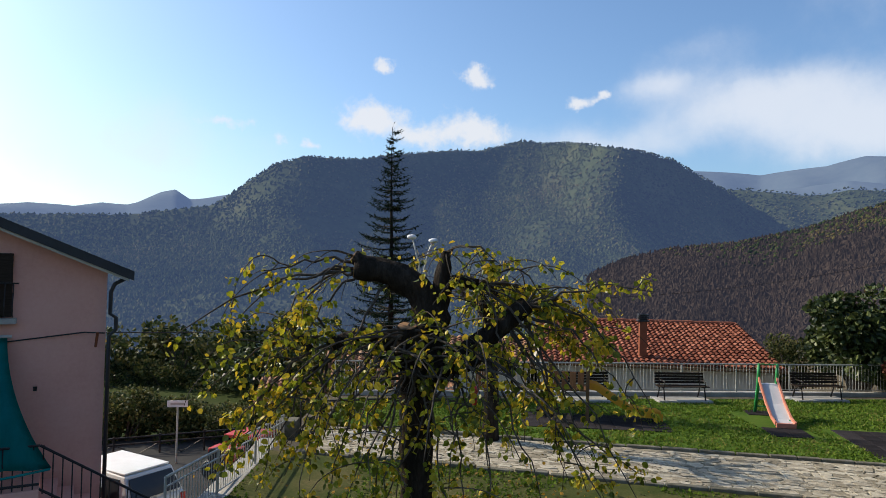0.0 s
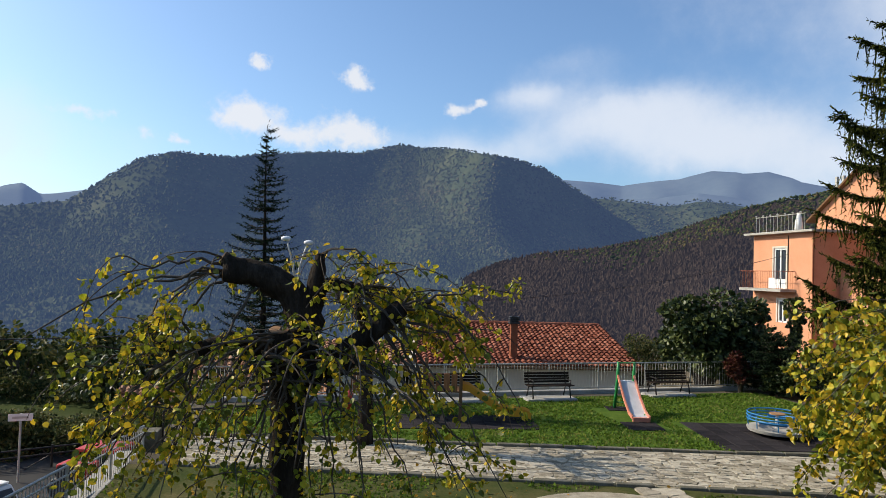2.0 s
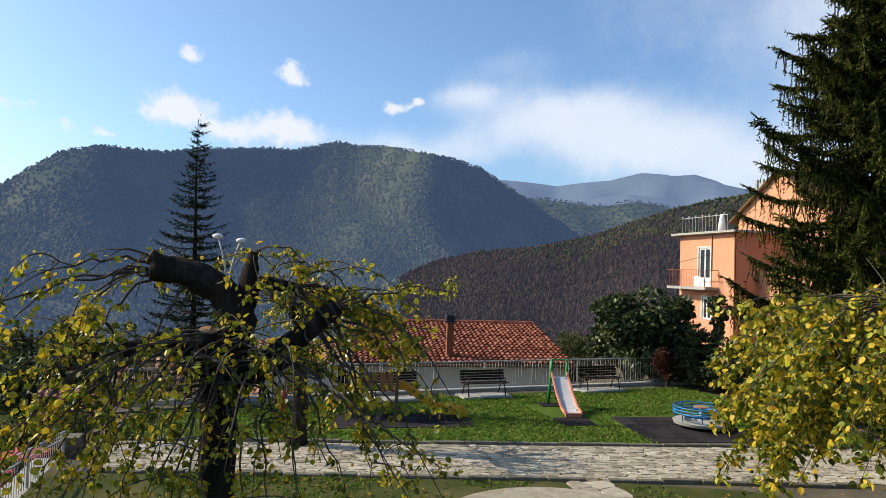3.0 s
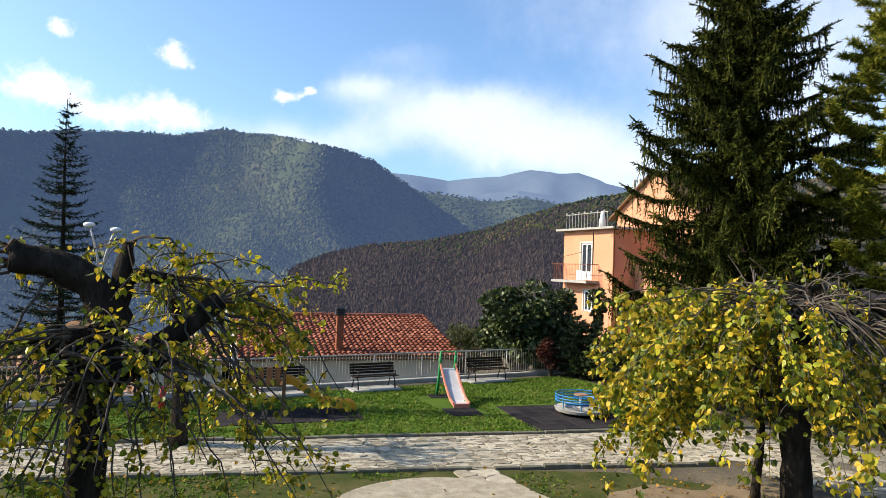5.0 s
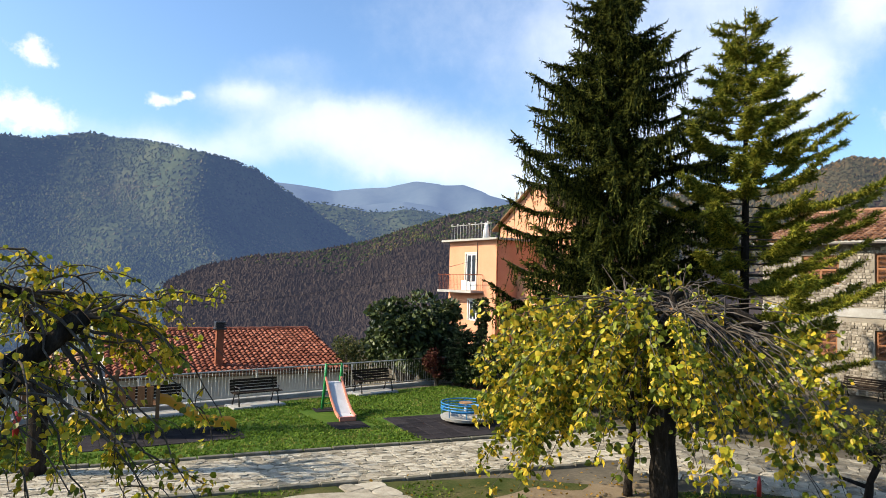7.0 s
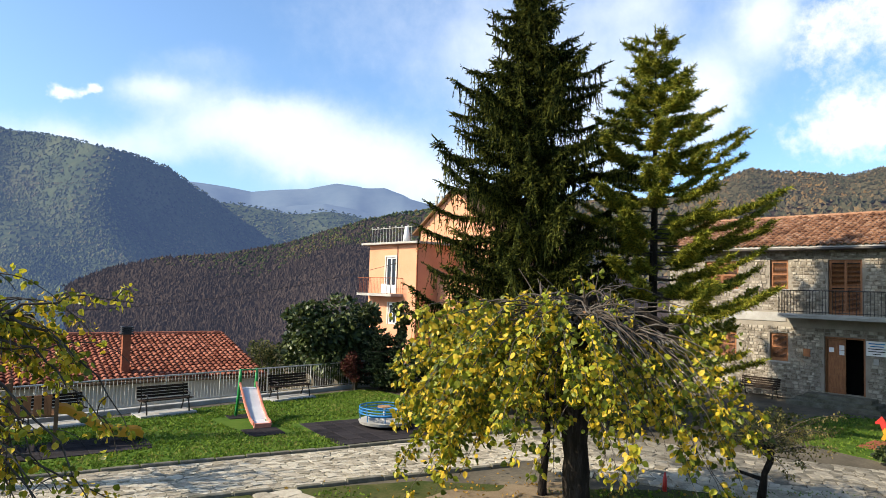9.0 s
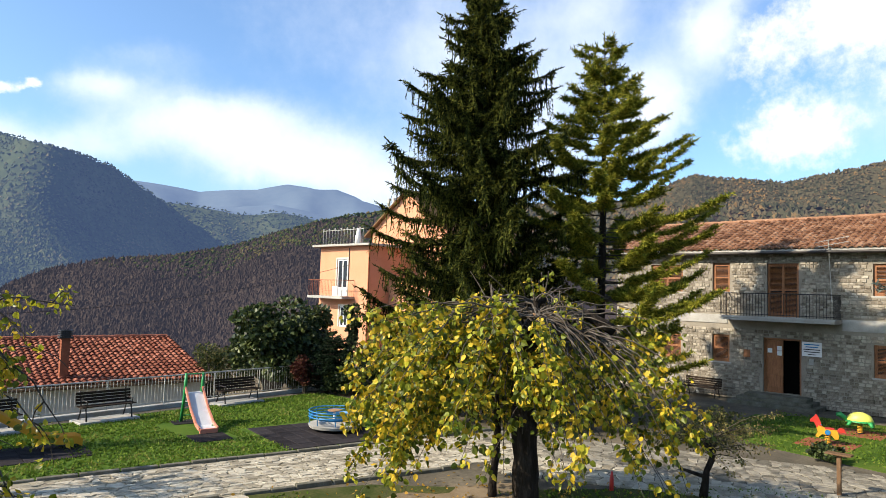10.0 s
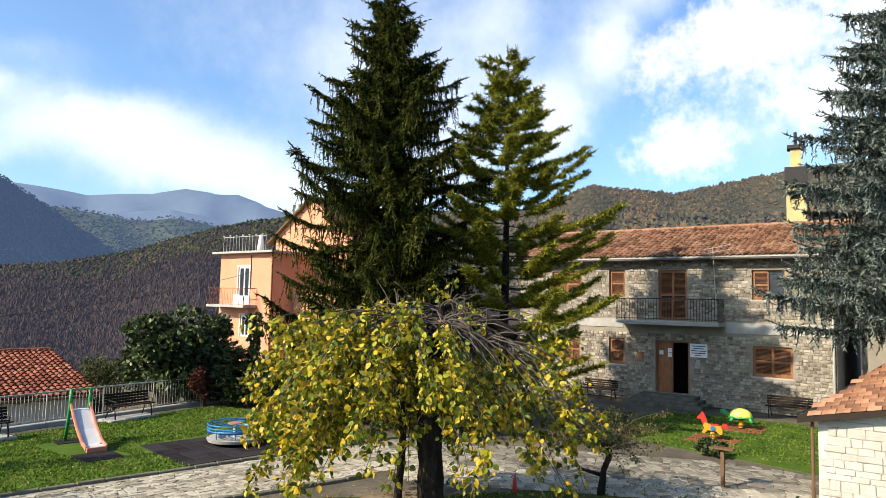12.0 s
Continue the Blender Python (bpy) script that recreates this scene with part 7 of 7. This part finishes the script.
def conifer(name, x, y, z0, top, radius, label, material, seed, first=1.2, gap=0.42, whorl=7, droop=0.3, tip_up=0.35, hang=0.45, step=0.15, spray=0.42, profile=0.85, per=6, blade=0.1, width=0.034, trunk_r=0.22,
            side_fn=None, tuft=False, shape=None, ragged=(0.72, 1.12), jitter=0.5):
    rng = np.random.RandomState(seed)
    th = empty(name, pose(x, y, z0), label, "tree", "conifers")
    H = top - z0
    bm = bmesh.new()
    tube(bm, [(0.05 * math.sin(t * 5), 0.05 * math.cos(t * 4), H * t) for t in np.linspace(0, 1, 14)], [max(0.012, trunk_r * (1 - t) ** 0.9) for t in np.linspace(0, 1, 14)], 9)
    part("trunk", bm, M_BARK, th, smooth=True)
    bm = bmesh.new()
    O, A = [], []                       # spray roots and axes
    z = first
    while z < H - 0.15:
        f = 1 - (z - first) / (H - first)
        Rz = (shape(H - z) if shape else radius * f ** profile) * rng.uniform(0.85, 1.1) + 0.06
        n = whorl if f > 0.15 else max(4, whorl - 2)
        for k in range(n):
            a = 6.283 * (k + rng.uniform(-0.35, 0.35)) / n + z * 2.4
            L = Rz * rng.uniform(*ragged)
            if side_fn is not None:
                L *= side_fn(a, z / H)
            zj = z + rng.uniform(-jitter, jitter) * gap
            out = np.array([math.cos(a), math.sin(a), 0.0])
            m = max(4, int(L / 0.3))
            ts = np.linspace(0, 1, m + 1)
            dz = L * (-droop * ts + (droop * 0.55 + tip_up * 0.5) * ts ** 2.2) + (0.12 * f if not tuft else 0)
            dz = dz * rng.uniform(0.55, 1.45)
            bend = rng.normal(0, 0.11) * L
            side = np.array([-out[1], out[0], 0.0])
            C = out[None] * (ts * L)[:, None] + side[None] * (bend * ts ** 2)[:, None]
            C[:, 2] = zj + dz
            tube(bm, [tuple(c) for c in C[::max(1, m // 4)]], [max(0.006, 0.028 * f + 0.012) * (1 - 0.8 * i / max(1, len(C[::max(1, m // 4)]) - 1)) for i in range(len(C[::max(1, m // 4)]))], 4, cap=False)
            ns = max(3, int(L / step))
            for t in np.linspace(0.12 if not tuft else 0.3, 1.0, ns):
                p = np.array([np.interp(t, ts, C[:, i]) for i in range(3)])
                w = spray * (0.45 + 0.75 * (1 - t)) * rng.uniform(0.7, 1.25) * min(1.0, 0.4 + L / 2.0)
                for sgn in (-1, 1):
                    d = out * rng.uniform(0.3, 0.8) + side * sgn * rng.uniform(0.5, 1.0) + np.array([0, 0, rng.uniform(-0.5, 0.15) if not tuft else rng.uniform(-0.1, 0.5)])
                    O.append(p)
                    A.append(d / np.linalg.norm(d) * w)
                if hang and rng.rand() < 0.9:
                    O.append(p)
                    A.append(np.array([rng.normal(0, 0.15), rng.normal(0, 0.15), -1.0]) * hang * rng.uniform(0.5, 1.3) * min(1.0, 0.3 + L / 2.5))
            O.append(C[-1])
            A.append((out * 0.9 + np.array([0, 0, 0.35])) * spray * 0.8)
        z += gap * rng.uniform(0.8, 1.2) * (0.7 + 0.3 * f)
    # leader
    O.append(np.array([0, 0, H - 0.5]))
    A.append(np.array([0, 0, 0.7]))
    part("branch_mass", bm, M_TWIG, th)["kind"] = "stuff"
    O, A = np.array(O), np.array(A)
    n = len(O)
    Pb, Db, Lb, Wb = [], [], [], []
    al = np.linalg.norm(A, axis=1)
    # a narrow blade for the spray itself, and needles along it
    Pb.append(O)
    Db.append(A)
    Lb.append(al)
    Wb.append(np.full(n, width * 1.2))
    for k in range(per):
        t = (k + rng.uniform(0, 1, n)) / per
        base = O + A * t[:, None]
        d = A / al[:, None] * 0.75 + rng.normal(0, 0.55, (n, 3))
        Pb.append(base)
        Db.append(d)
        Lb.append(blade * rng.uniform(0.7, 1.5, n))
        Wb.append(np.full(n, width))
    V = blades(np.concatenate(Pb), np.concatenate(Db), np.concatenate(Lb), np.concatenate(Wb), rng)
    # one sheet of needles per spray keeps a colour of its own
    F = np.arange(len(V)).reshape(-1, 3)
    o = new("needles", mesh_from("needles", V, F, material))
    o.parent = th
    o["kind"] = "stuff"
    return th


conifer("norway_spruce", 18.7, 16.75, 0, 17.6, 5.0, "tall dark spruce with layered drooping branches", M_SPRUCE, 51, first=1.3, gap=0.7, whorl=9, droop=0.46, tip_up=0.45, hang=0.9, step=0.075, spray=0.52, per=12, blade=0.13, width=0.055,
        shape=lambda d: min(0.44 * d + 0.12, 4.0), ragged=(0.48, 1.1), jitter=0.3)
conifer("pine", 21.8, 13.4, 0, 14.2, 4.0, "tall pine with open upswept yellow-green branches", M_PINE, 52, first=1.8, gap=0.6, whorl=7, droop=0.08, tip_up=0.55, hang=0.0, step=0.07, spray=0.42, per=17, blade=0.16, width=0.04, tuft=True,
        shape=lambda d: min(0.4 + 0.56 * d, 2.8 + 0.12 * d), ragged=(0.45, 1.12), jitter=0.5, side_fn=lambda a, h: 0.9 + 0.32 * math.cos(a + 1.0) * (1 - h))
conifer("blue_cedar", 24.4, -0.9, 0, 18.8, 6.2, "large grey-blue cedar with hanging sprays", M_CEDAR, 53, first=4.4, gap=0.38, whorl=10, droop=0.26, tip_up=0.08, hang=0.55, step=0.09, spray=0.6, per=13, blade=0.13, width=0.055, shape=lambda d: min(0.8 + 0.43 * d, 5.7), ragged=(0.65, 1.08))
conifer("slim_fir", -1.85, 23.9, 0, 9.3, 1.9, "slim dark fir rising above the pollard", M_THINFIR, 54, first=0.8, gap=0.34, whorl=6, droop=0.08, tip_up=0.3, hang=0.0, step=0.11, spray=0.26, per=7, blade=0.09, width=0.028, profile=1.05, trunk_r=0.13)
conifer("dark_conifer_shrub", 17.9, 24.2, 0, 2.6, 1.3, "low dark conifer beside the railing", M_THINFIR, 55, first=0.15, gap=0.2, whorl=8, droop=0.1, tip_up=0.2, hang=0.1, step=0.1, spray=0.26, per=7, blade=0.09, width=0.035, profile=0.5, trunk_r=0.08)
conifer("dark_conifer_shrub", 19.0, 22.4, 0, 2.2, 1.2, "low dark conifer under the spruce", M_THINFIR, 56, first=0.15, gap=0.2, whorl=8, droop=0.1, tip_up=0.2, hang=0.1, step=0.1, spray=0.26, per=7, blade=0.09, width=0.035, profile=0.5, trunk_r=0.08)


# ---- broadleaf shrubs and bushes ----
def bush(name, x, y, z, rx, ry, h, n, size, material, label, seed, lumps=9, stems=7, group=""):
    """Branches from one foot, and leaves in uneven clumps with gaps."""
    rng = random.Random(seed)
    nrg = np.random.RandomState(seed)
    th = empty(name, pose(x, y, z), label, "tree" if "tree" in name else "shrub", group)
    centres = []
    lines = []
    for k in range(lumps):
        a = rng.uniform(0, 6.283)
        r = math.sqrt(rng.random())
        c = Vector((rx * 0.72 * r * math.cos(a), ry * 0.72 * r * math.sin(a), h * (0.3 + 0.62 * rng.random() * (1 - 0.35 * r))))
        centres.append((c, rng.uniform(0.22, 0.42) * min(rx, ry, h)))
        mid = Vector((c.x * 0.35, c.y * 0.35, c.z * 0.55))
        lines.append(([Vector((0, 0, -0.2)), mid, c], 1))
    bm = bmesh.new()
    for pts, _ in lines:
        tube(bm, pts, [0.02 * h + 0.01, 0.012 * h + 0.008, 0.006], 5)
    part("branch_mass", bm, M_TWIG, th)["kind"] = "stuff"
    idx = nrg.randint(0, lumps, n)
    C = np.array([c[:] for c, _ in centres])[idx]
    R = np.array([r for _, r in centres])[idx]
    d = nrg.normal(0, 1, (n, 3))
    d /= np.linalg.norm(d, axis=1, keepdims=True)
    P = C + d * (R * (0.55 + 0.6 * nrg.rand(n) ** 0.6))[:, None] * np.array([1.15, 1.15, 0.95])
    P[:, 2] = np.maximum(P[:, 2], 0.02)
    D = d * 0.6 + nrg.normal(0, 0.5, (n, 3)) + np.array([0, 0, -0.25])
    leaf_mesh("leaves", P, D, size * nrg.uniform(0.65, 1.3, n), material, nrg, th)
    return th


bush("broadleaf_tree", 16.5, 26.9, -1.2, 2.3, 1.9, 6.3, 7000, 0.2, M_DARK_LEAF, "dense dark glossy-leaved tree behind the railing", 61, 20)
bush("broadleaf_tree", 18.5, 27.2, -1.2, 1.7, 1.6, 5.4, 4000, 0.2, M_DARK_LEAF, "dense dark tree against the apricot house", 62, 14)
bush("olive_bush", 14.6, 28.4, -1.2, 1.3, 1.2, 3.6, 2600, 0.09, M_OLIVE_LEAF, "pale olive-green bush behind the railing", 63, 10)
bush("olive_bush", 16.0, 31.8, -1.5, 1.4, 1.3, 3.4, 2000, 0.1, M_OLIVE_LEAF, "pale olive-green bush beyond the hall", 64, 10)
bush("russet_shrub", 16.75, 24.65, 0, 0.65, 0.6, 1.75, 2400, 0.07, M_RED_LEAF, "russet-leaved shrub at the railing's end", 65, 12)
bush("russet_shrub", 19.6, 26.3, -0.3, 1.0, 0.8, 2.1, 1500, 0.1, M_RED_LEAF, "russet-leaved shrub below the apricot house", 66, 9)
bush("evergreen_shrub", 18.6, 23.4, 0, 1.5, 1.2, 2.0, 3000, 0.1, M_DARK_LEAF, "dark evergreen shrub under the spruce", 67, 12)
bush("evergreen_shrub", 21.5, 20.5, 0, 1.8, 1.6, 2.6, 3000, 0.12, M_DARK_LEAF, "dark evergreen shrub beneath the spruce", 68, 12)
bush("evergreen_shrub", 23.5, 17.5, 0, 1.6, 1.6, 2.2, 2400, 0.12, M_DARK_LEAF, "dark evergreen shrub between spruce and pine", 69, 12)
bush("climbing_plant", 20.1, 26.0, 0, 0.5, 0.5, 4.6, 1500, 0.12, M_DARK_LEAF, "dark ivy-clad post before the apricot house", 70, 12)
bush("low_shrub", 23.0, 9.5, 0, 1.3, 0.8, 0.9, 900, 0.08, M_OLIVE_LEAF, "thin low shrub at the lawn's edge", 71, 9)
bush("low_shrub", 22.0, 6.0, 0, 0.6, 0.6, 0.45, 700, 0.1, M_DARK_LEAF, "low dark green plant beside the path", 72, 7)


def build_small_tree():
    rng = random.Random(77)
    nrg = np.random.RandomState(77)
    th = empty("small_crooked_tree", pose(15.7, 6.85, 0), "small crooked tree with a thin wide crown of tiny leaves", "tree")
    bm = bmesh.new()
    tube(bm, [(0, 0, -0.1), (0.05, -0.04, 0.35), (-0.02, -0.1, 0.6), (0.12, -0.16, 0.85), (0.1, -0.2, 1.05), (0.02, -0.1, 1.25)], [0.11, 0.085, 0.075, 0.07, 0.065, 0.05], 9, 0.1, rng)
    part("trunk", bm, M_BARK, th, smooth=True)
    bm = bmesh.new()
    tube(bm, [(0.02, 0.0, 0.45), (-0.12, 0.45, 0.55), (-0.2, 0.7, 0.85)], [0.05, 0.035, 0.025], 7)
    part("limb", bm, M_BARK, th, smooth=True)
    lines = []
    for _ in range(46):
        a = rng.uniform(0, 6.283)
        lines.append((twig_line((0.03, -0.12, rng.uniform(0.95, 1.3)), (math.cos(a), math.sin(a), rng.uniform(0.35, 0.9)), rng.uniform(0.8, 1.75), 0.09, rng, 8), 1.0))
    twigs_part(th, lines, 0.014, 0.003)
    P, D = leaf_along(lines, 60, 0.05, rng, first=0.3)
    leaf_mesh("leaves", P, D, nrg.uniform(0.025, 0.06, len(P)), M_TINY_LEAF, nrg, th)


build_small_tree()

# hedge of bushes along the road, and scrub below
hr = random.Random(90)
for i in range(9):
    bx = -14.5 + i * 1.25
    by = 22.0 + 0.32 * (bx + 14.5) + hr.uniform(-0.3, 0.6)
    bush("roadside_bush", bx, by, -2.9, 1.5, 1.3, 3.5 - 0.13 * i + hr.uniform(-0.3, 0.4), 3600, 0.1, M_OLIVE_LEAF, "dense green roadside bush behind the railing", 100 + i, 13, group="roadside bushes")
for i in range(8):
    bx = -19 + i * 2.9
    by = 37 + hr.uniform(-3, 5)
    bush("valley_bush", bx, by, -4.6, 2.2, 1.9, 4.2 + hr.uniform(-0.8, 0.6), 2600, 0.14, M_OLIVE_LEAF if i % 3 else M_DARK_LEAF, "rough scrub bush on the slope below the lane", 120 + i, 11, group="valley scrub")
bush("autumn_tree", -9.6, 40.0, -4.0, 1.7, 1.6, 4.0, 1900, 0.15, M_AUTUMN_LEAF, "small yellow autumn tree on the slope", 131, 11)
bush("autumn_tree", -12.8, 44.0, -5.5, 1.7, 1.6, 3.7, 1300, 0.15, M_RED_LEAF, "small russet autumn tree on the slope", 132, 10)
bush("autumn_tree", -4.2, 42.0, -4.6, 1.6, 1.5, 3.6, 1300, 0.15, M_AUTUMN_LEAF, "small yellow autumn tree beyond the low roofs", 133, 10)
for i in range(60):
    a_, d_ = hr.uniform(-31, 8), hr.uniform(32, 95)
    bush("valley_bush", d_ * math.sin(radians(a_)), d_ * math.cos(radians(a_)), float(land(a_, d_)) - 0.4, 0.028 * d_ + 1.0, 0.028 * d_ + 1.0, 2.6 + 0.04 * d_ + hr.uniform(-0.6, 0.8), 750, 0.2 + 0.0022 * d_, (M_OLIVE_LEAF, M_OLIVE_LEAF, M_DARK_LEAF, M_AUTUMN_LEAF)[hr.choice((0, 0, 1, 1, 2, 2, 3))],
         "rough scrub on the slope below the lane", 150 + i, 10, group="valley scrub")
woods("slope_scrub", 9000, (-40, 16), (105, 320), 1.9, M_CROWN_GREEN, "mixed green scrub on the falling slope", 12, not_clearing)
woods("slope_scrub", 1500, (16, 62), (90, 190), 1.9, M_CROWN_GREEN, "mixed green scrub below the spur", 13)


def build_litter():
    rng = np.random.RandomState(200)
    n = 1500
    x = np.concatenate([rng.normal(10.6, 2.0, n // 2), rng.normal(0.6, 2.2, n // 2)])
    y = np.concatenate([rng.normal(8.8, 1.7, n // 2), rng.normal(11.5, 2.3, n // 2)])
    P = np.stack([x, y, rng.uniform(0.03, 0.06, len(x))], -1)
    D = np.stack([rng.normal(0, 1, len(x)), rng.normal(0, 1, len(x)), rng.normal(0, 0.15, len(x))], -1)
    o = leaf_mesh("fallen_leaves", P, D, rng.uniform(0.05, 0.09, len(x)), M_AUTUMN_LEAF, rng, None)
    tagged(o, "fallen yellow leaves on the grass", "leaves", kind="stuff")


build_litter()


# ---- paving stones and wall stones: pieces of the setting ----
def paving(name, label, quad_of, nu, nv, seed, limit, inside=None, rest=M_PAVE_J):
    """Irregular flat stones in a jittered bond; quad_of(u, v) gives the plan point for 0..nu, 0..nv."""
    rng = np.random.RandomState(seed)
    th = empty(name, pose(0, 0, 0), label, "path", kind="structure")
    ju = rng.uniform(-0.4, 0.4, (nu + 2, nv + 2))
    jv = rng.uniform(-0.33, 0.33, (nu + 2, nv + 2))
    shift = rng.uniform(0.2, 0.8, nv + 2)

    def pt(i, j, row):
        v = j + (jv[i, j] if 0 < j < nv else 0)
        u = i + shift[row] + ju[i, j] * 0.9
        return np.array(quad_of(u - 0.5, v))

    count = 0
    rest_v, rest_f = [], []
    for j in range(nv):
        for i in range(nu):
            q = [pt(i, j, j), pt(i + 1, j, j), pt(i + 1, j + 1, j), pt(i, j + 1, j)]
            c = sum(q) / 4
            if inside is not None and not inside(c[0], c[1]):
                continue
            g = rng.uniform(0.008, 0.018)
            ring = []
            for k in range(4):
                a, b = q[k], q[(k + 1) % 4]
                for s in (0.14, 0.5, 0.86):
                    p = a + (b - a) * s + (rng.normal(0, 0.018, 2))
                    dv = c - p
                    ring.append(p + dv / (np.linalg.norm(dv) + 1e-6) * g)
            z = rng.uniform(0.004, 0.022)
            top = [(p[0] - c[0], p[1] - c[1], z) for p in ring]
            out = [((p[0] - c[0]) * 1.05, (p[1] - c[1]) * 1.05, z - 0.018) for p in ring]
            low = [(p[0] - c[0], p[1] - c[1], -0.05) for p in ring]
            n = len(ring)
            if count < limit:
                bm = bmesh.new()
                t, o, l = ([bm.verts.new(p) for p in r] for r in (top, out, low))
                bm.faces.new(t)
                for k in range(n):
                    bm.faces.new((o[k], o[(k + 1) % n], t[(k + 1) % n], t[k]))
                    bm.faces.new((l[k], l[(k + 1) % n], o[(k + 1) % n], o[k]))
                part("paving_stone", bm, M_PAVE, th, at=Matrix.Translation((c[0], c[1], 0)))
                count += 1
            else:
                b = len(rest_v)
                ctr = np.mean(top, axis=0)
                rest_v += [tuple(np.array(p) + [c[0], c[1], 0]) for p in top + out + [tuple(ctr)]]
                for k in range(n):
                    k2 = (k + 1) % n
                    rest_f += [(b + n + k, b + n + k2, b + k2, b + k), (b + k, b + k2, b + 2 * n, b + 2 * n)]
    if rest_v:
        quads = np.array(rest_f)
        me = bpy.data.meshes.new("paving_field")
        me.from_pydata([tuple(map(float, v)) for v in rest_v], [], [tuple(f) if f[2] != f[3] else tuple(f[:3]) for f in quads.tolist()])
        me.materials.append(rest)
        o = new("paving_field", me)
        o.parent = th
        o["kind"] = "stuff"
    return th


bm = bmesh.new()
prism(bm, [(-3.2, EDGE_S(-3.2)), (7.0, EDGE_S(7.0)), (13.2, EDGE_S(13.2) - 0.1), (17.5, EDGE_N(17.5)), (-3.2, EDGE_N(-3.2))], -0.2, -0.004)
tagged(part("path_bed", bm, M_JOINT), "mossy earth bed of the stone path", "path", kind="structure")
bm = bmesh.new()
prism(bm, [(13.2, EDGE_S(13.2) - 0.1), (15.4, 8.2), (18.0, 6.2), (20.5, 2.8), (20.5, -4.0), (24.0, -4.0), (24.0, 7.0), (22.5, 12.0), (19.0, 14.6), (17.5, EDGE_N(17.5))], -0.2, -0.004)
tagged(part("yard_bed", bm, M_YARD), "dark trodden earth bed under the branch path", "path", kind="structure")


def main_quad(u, v):
    x = -2.9 + u * 0.25
    t = v / 15.0
    return (x, EDGE_S(x) + 0.08 + (EDGE_N(x) - 0.1 - EDGE_S(x) - 0.08) * t)


paving("stone_path", "pale irregular stone paving with mossy joints", main_quad, 78, 15, 301, 300)


def branch_quad(u, v):
    # the path turning towards the stone building and along its lawn
    t = u / 62.0
    ax, ay = 15.2 + 7.2 * t, 15.0 - 17.5 * t
    bx, by = 13.4 + 7.2 * t, 11.6 - 15.0 * t
    s = v / 15.0
    return (bx + (ax + 2.2 - bx) * s, by + (ay - by) * s)


# stones past the first 300 take the colour with shade painted in
paving("stone_path_branch", "pale irregular stone paving towards the stone building", branch_quad, 60, 15, 302, 300, lambda x, y: x < 21.3 and y < EDGE_N(x) - 0.1 and not (x < 15.9 and y > EDGE_S(x)), M_COBBLE_SHADED)


def link_quad(u, v):
    return (6.72 + 0.5 * v + 0.02 * u, 13.55 - 0.5 * u)


paving("stone_path_link", "narrow paved link from the path to the round terrace", link_quad, 4, 2, 303, 8)
bm = bmesh.new()
bmesh.ops.create_cone(bm, cap_ends=True, segments=56, radius1=2.35, radius2=2.35, depth=0.16, matrix=Matrix.Translation((5.5, 11.0, -0.045)))
tagged(part("round_slab", bevelled(bm, 0.02, 1), M_PAVE), "round pale concrete slab at the path's end", "slab", kind="structure")


def wall_stones():
    """Uneven coursed stones on the front of the stone building."""
    rng = np.random.RandomState(310)
    V, F = [], []
    count = 0
    z = 0.0
    while z < 6.78:
        h = min(rng.uniform(0.09, 0.18), 6.82 - z)
        x = 0.0
        while x < 15.08:
            l = min(rng.uniform(0.10, 0.30), 15.1 - x)
            if l > 0.05 and h > 0.05:
                clash = any(x + l > o[0] - 0.02 and x < o[1] + 0.02 and z + h > o[2] - 0.1 and z < o[3] + 0.02 for o in SB_OPEN.values())
                belt = 3.38 < z + h and z < 3.87
                if not clash and not belt:
                    y = -rng.uniform(0.012, 0.045)
                    j = rng.uniform(-0.014, 0.014, (8, 1))
                    g = 0.014
                    cx, cz = x + l / 2, z + h / 2
                    a, b = l / 2 - g, h / 2 - g
                    outer = [(-a, -b), (0, -b), (a, -b), (a, 0), (a, b), (0, b), (-a, b), (-a, 0)]
                    outer = [(p[0] + rng.uniform(-0.012, 0.012), p[1] + rng.uniform(-0.01, 0.01)) for p in outer]
                    face = [(p[0] * 0.9, y, p[1] * 0.85) for p in outer]
                    back = [(p[0], 0.004, p[1]) for p in outer]
                    if count < 300 and 6.0 < x < 15 and z < 3.3 and rng.rand() < 0.8:
                        bm = bmesh.new()
                        fv, bv = [bm.verts.new(p) for p in face], [bm.verts.new(p) for p in back]
                        bm.faces.new(fv)
                        for k in range(8):
                            bm.faces.new((bv[k], bv[(k + 1) % 8], fv[(k + 1) % 8], fv[k]))
                        part("stone", bm, M_STONE, stone_building, at=Matrix.Translation((cx, 0, cz)))
                        count += 1
                    else:
                        i0 = len(V)
                        V += [(p[0] + cx, p[1], p[2] + cz) for p in face + back + [(0, y - 0.006, 0)]]
                        for k in range(8):
                            k2 = (k + 1) % 8
                            F += [(i0 + 8 + k, i0 + 8 + k2, i0 + k2, i0 + k), (i0 + k, i0 + k2, i0 + 16)]
            x += l
        z += h
    me = bpy.data.meshes.new("stone_field")
    me.from_pydata([tuple(map(float, v)) for v in V], [], F)
    me.materials.append(M_STONE_J)
    o = new("stone_field", me)
    o.parent = stone_building
    o["kind"] = "stuff"


wall_stones()
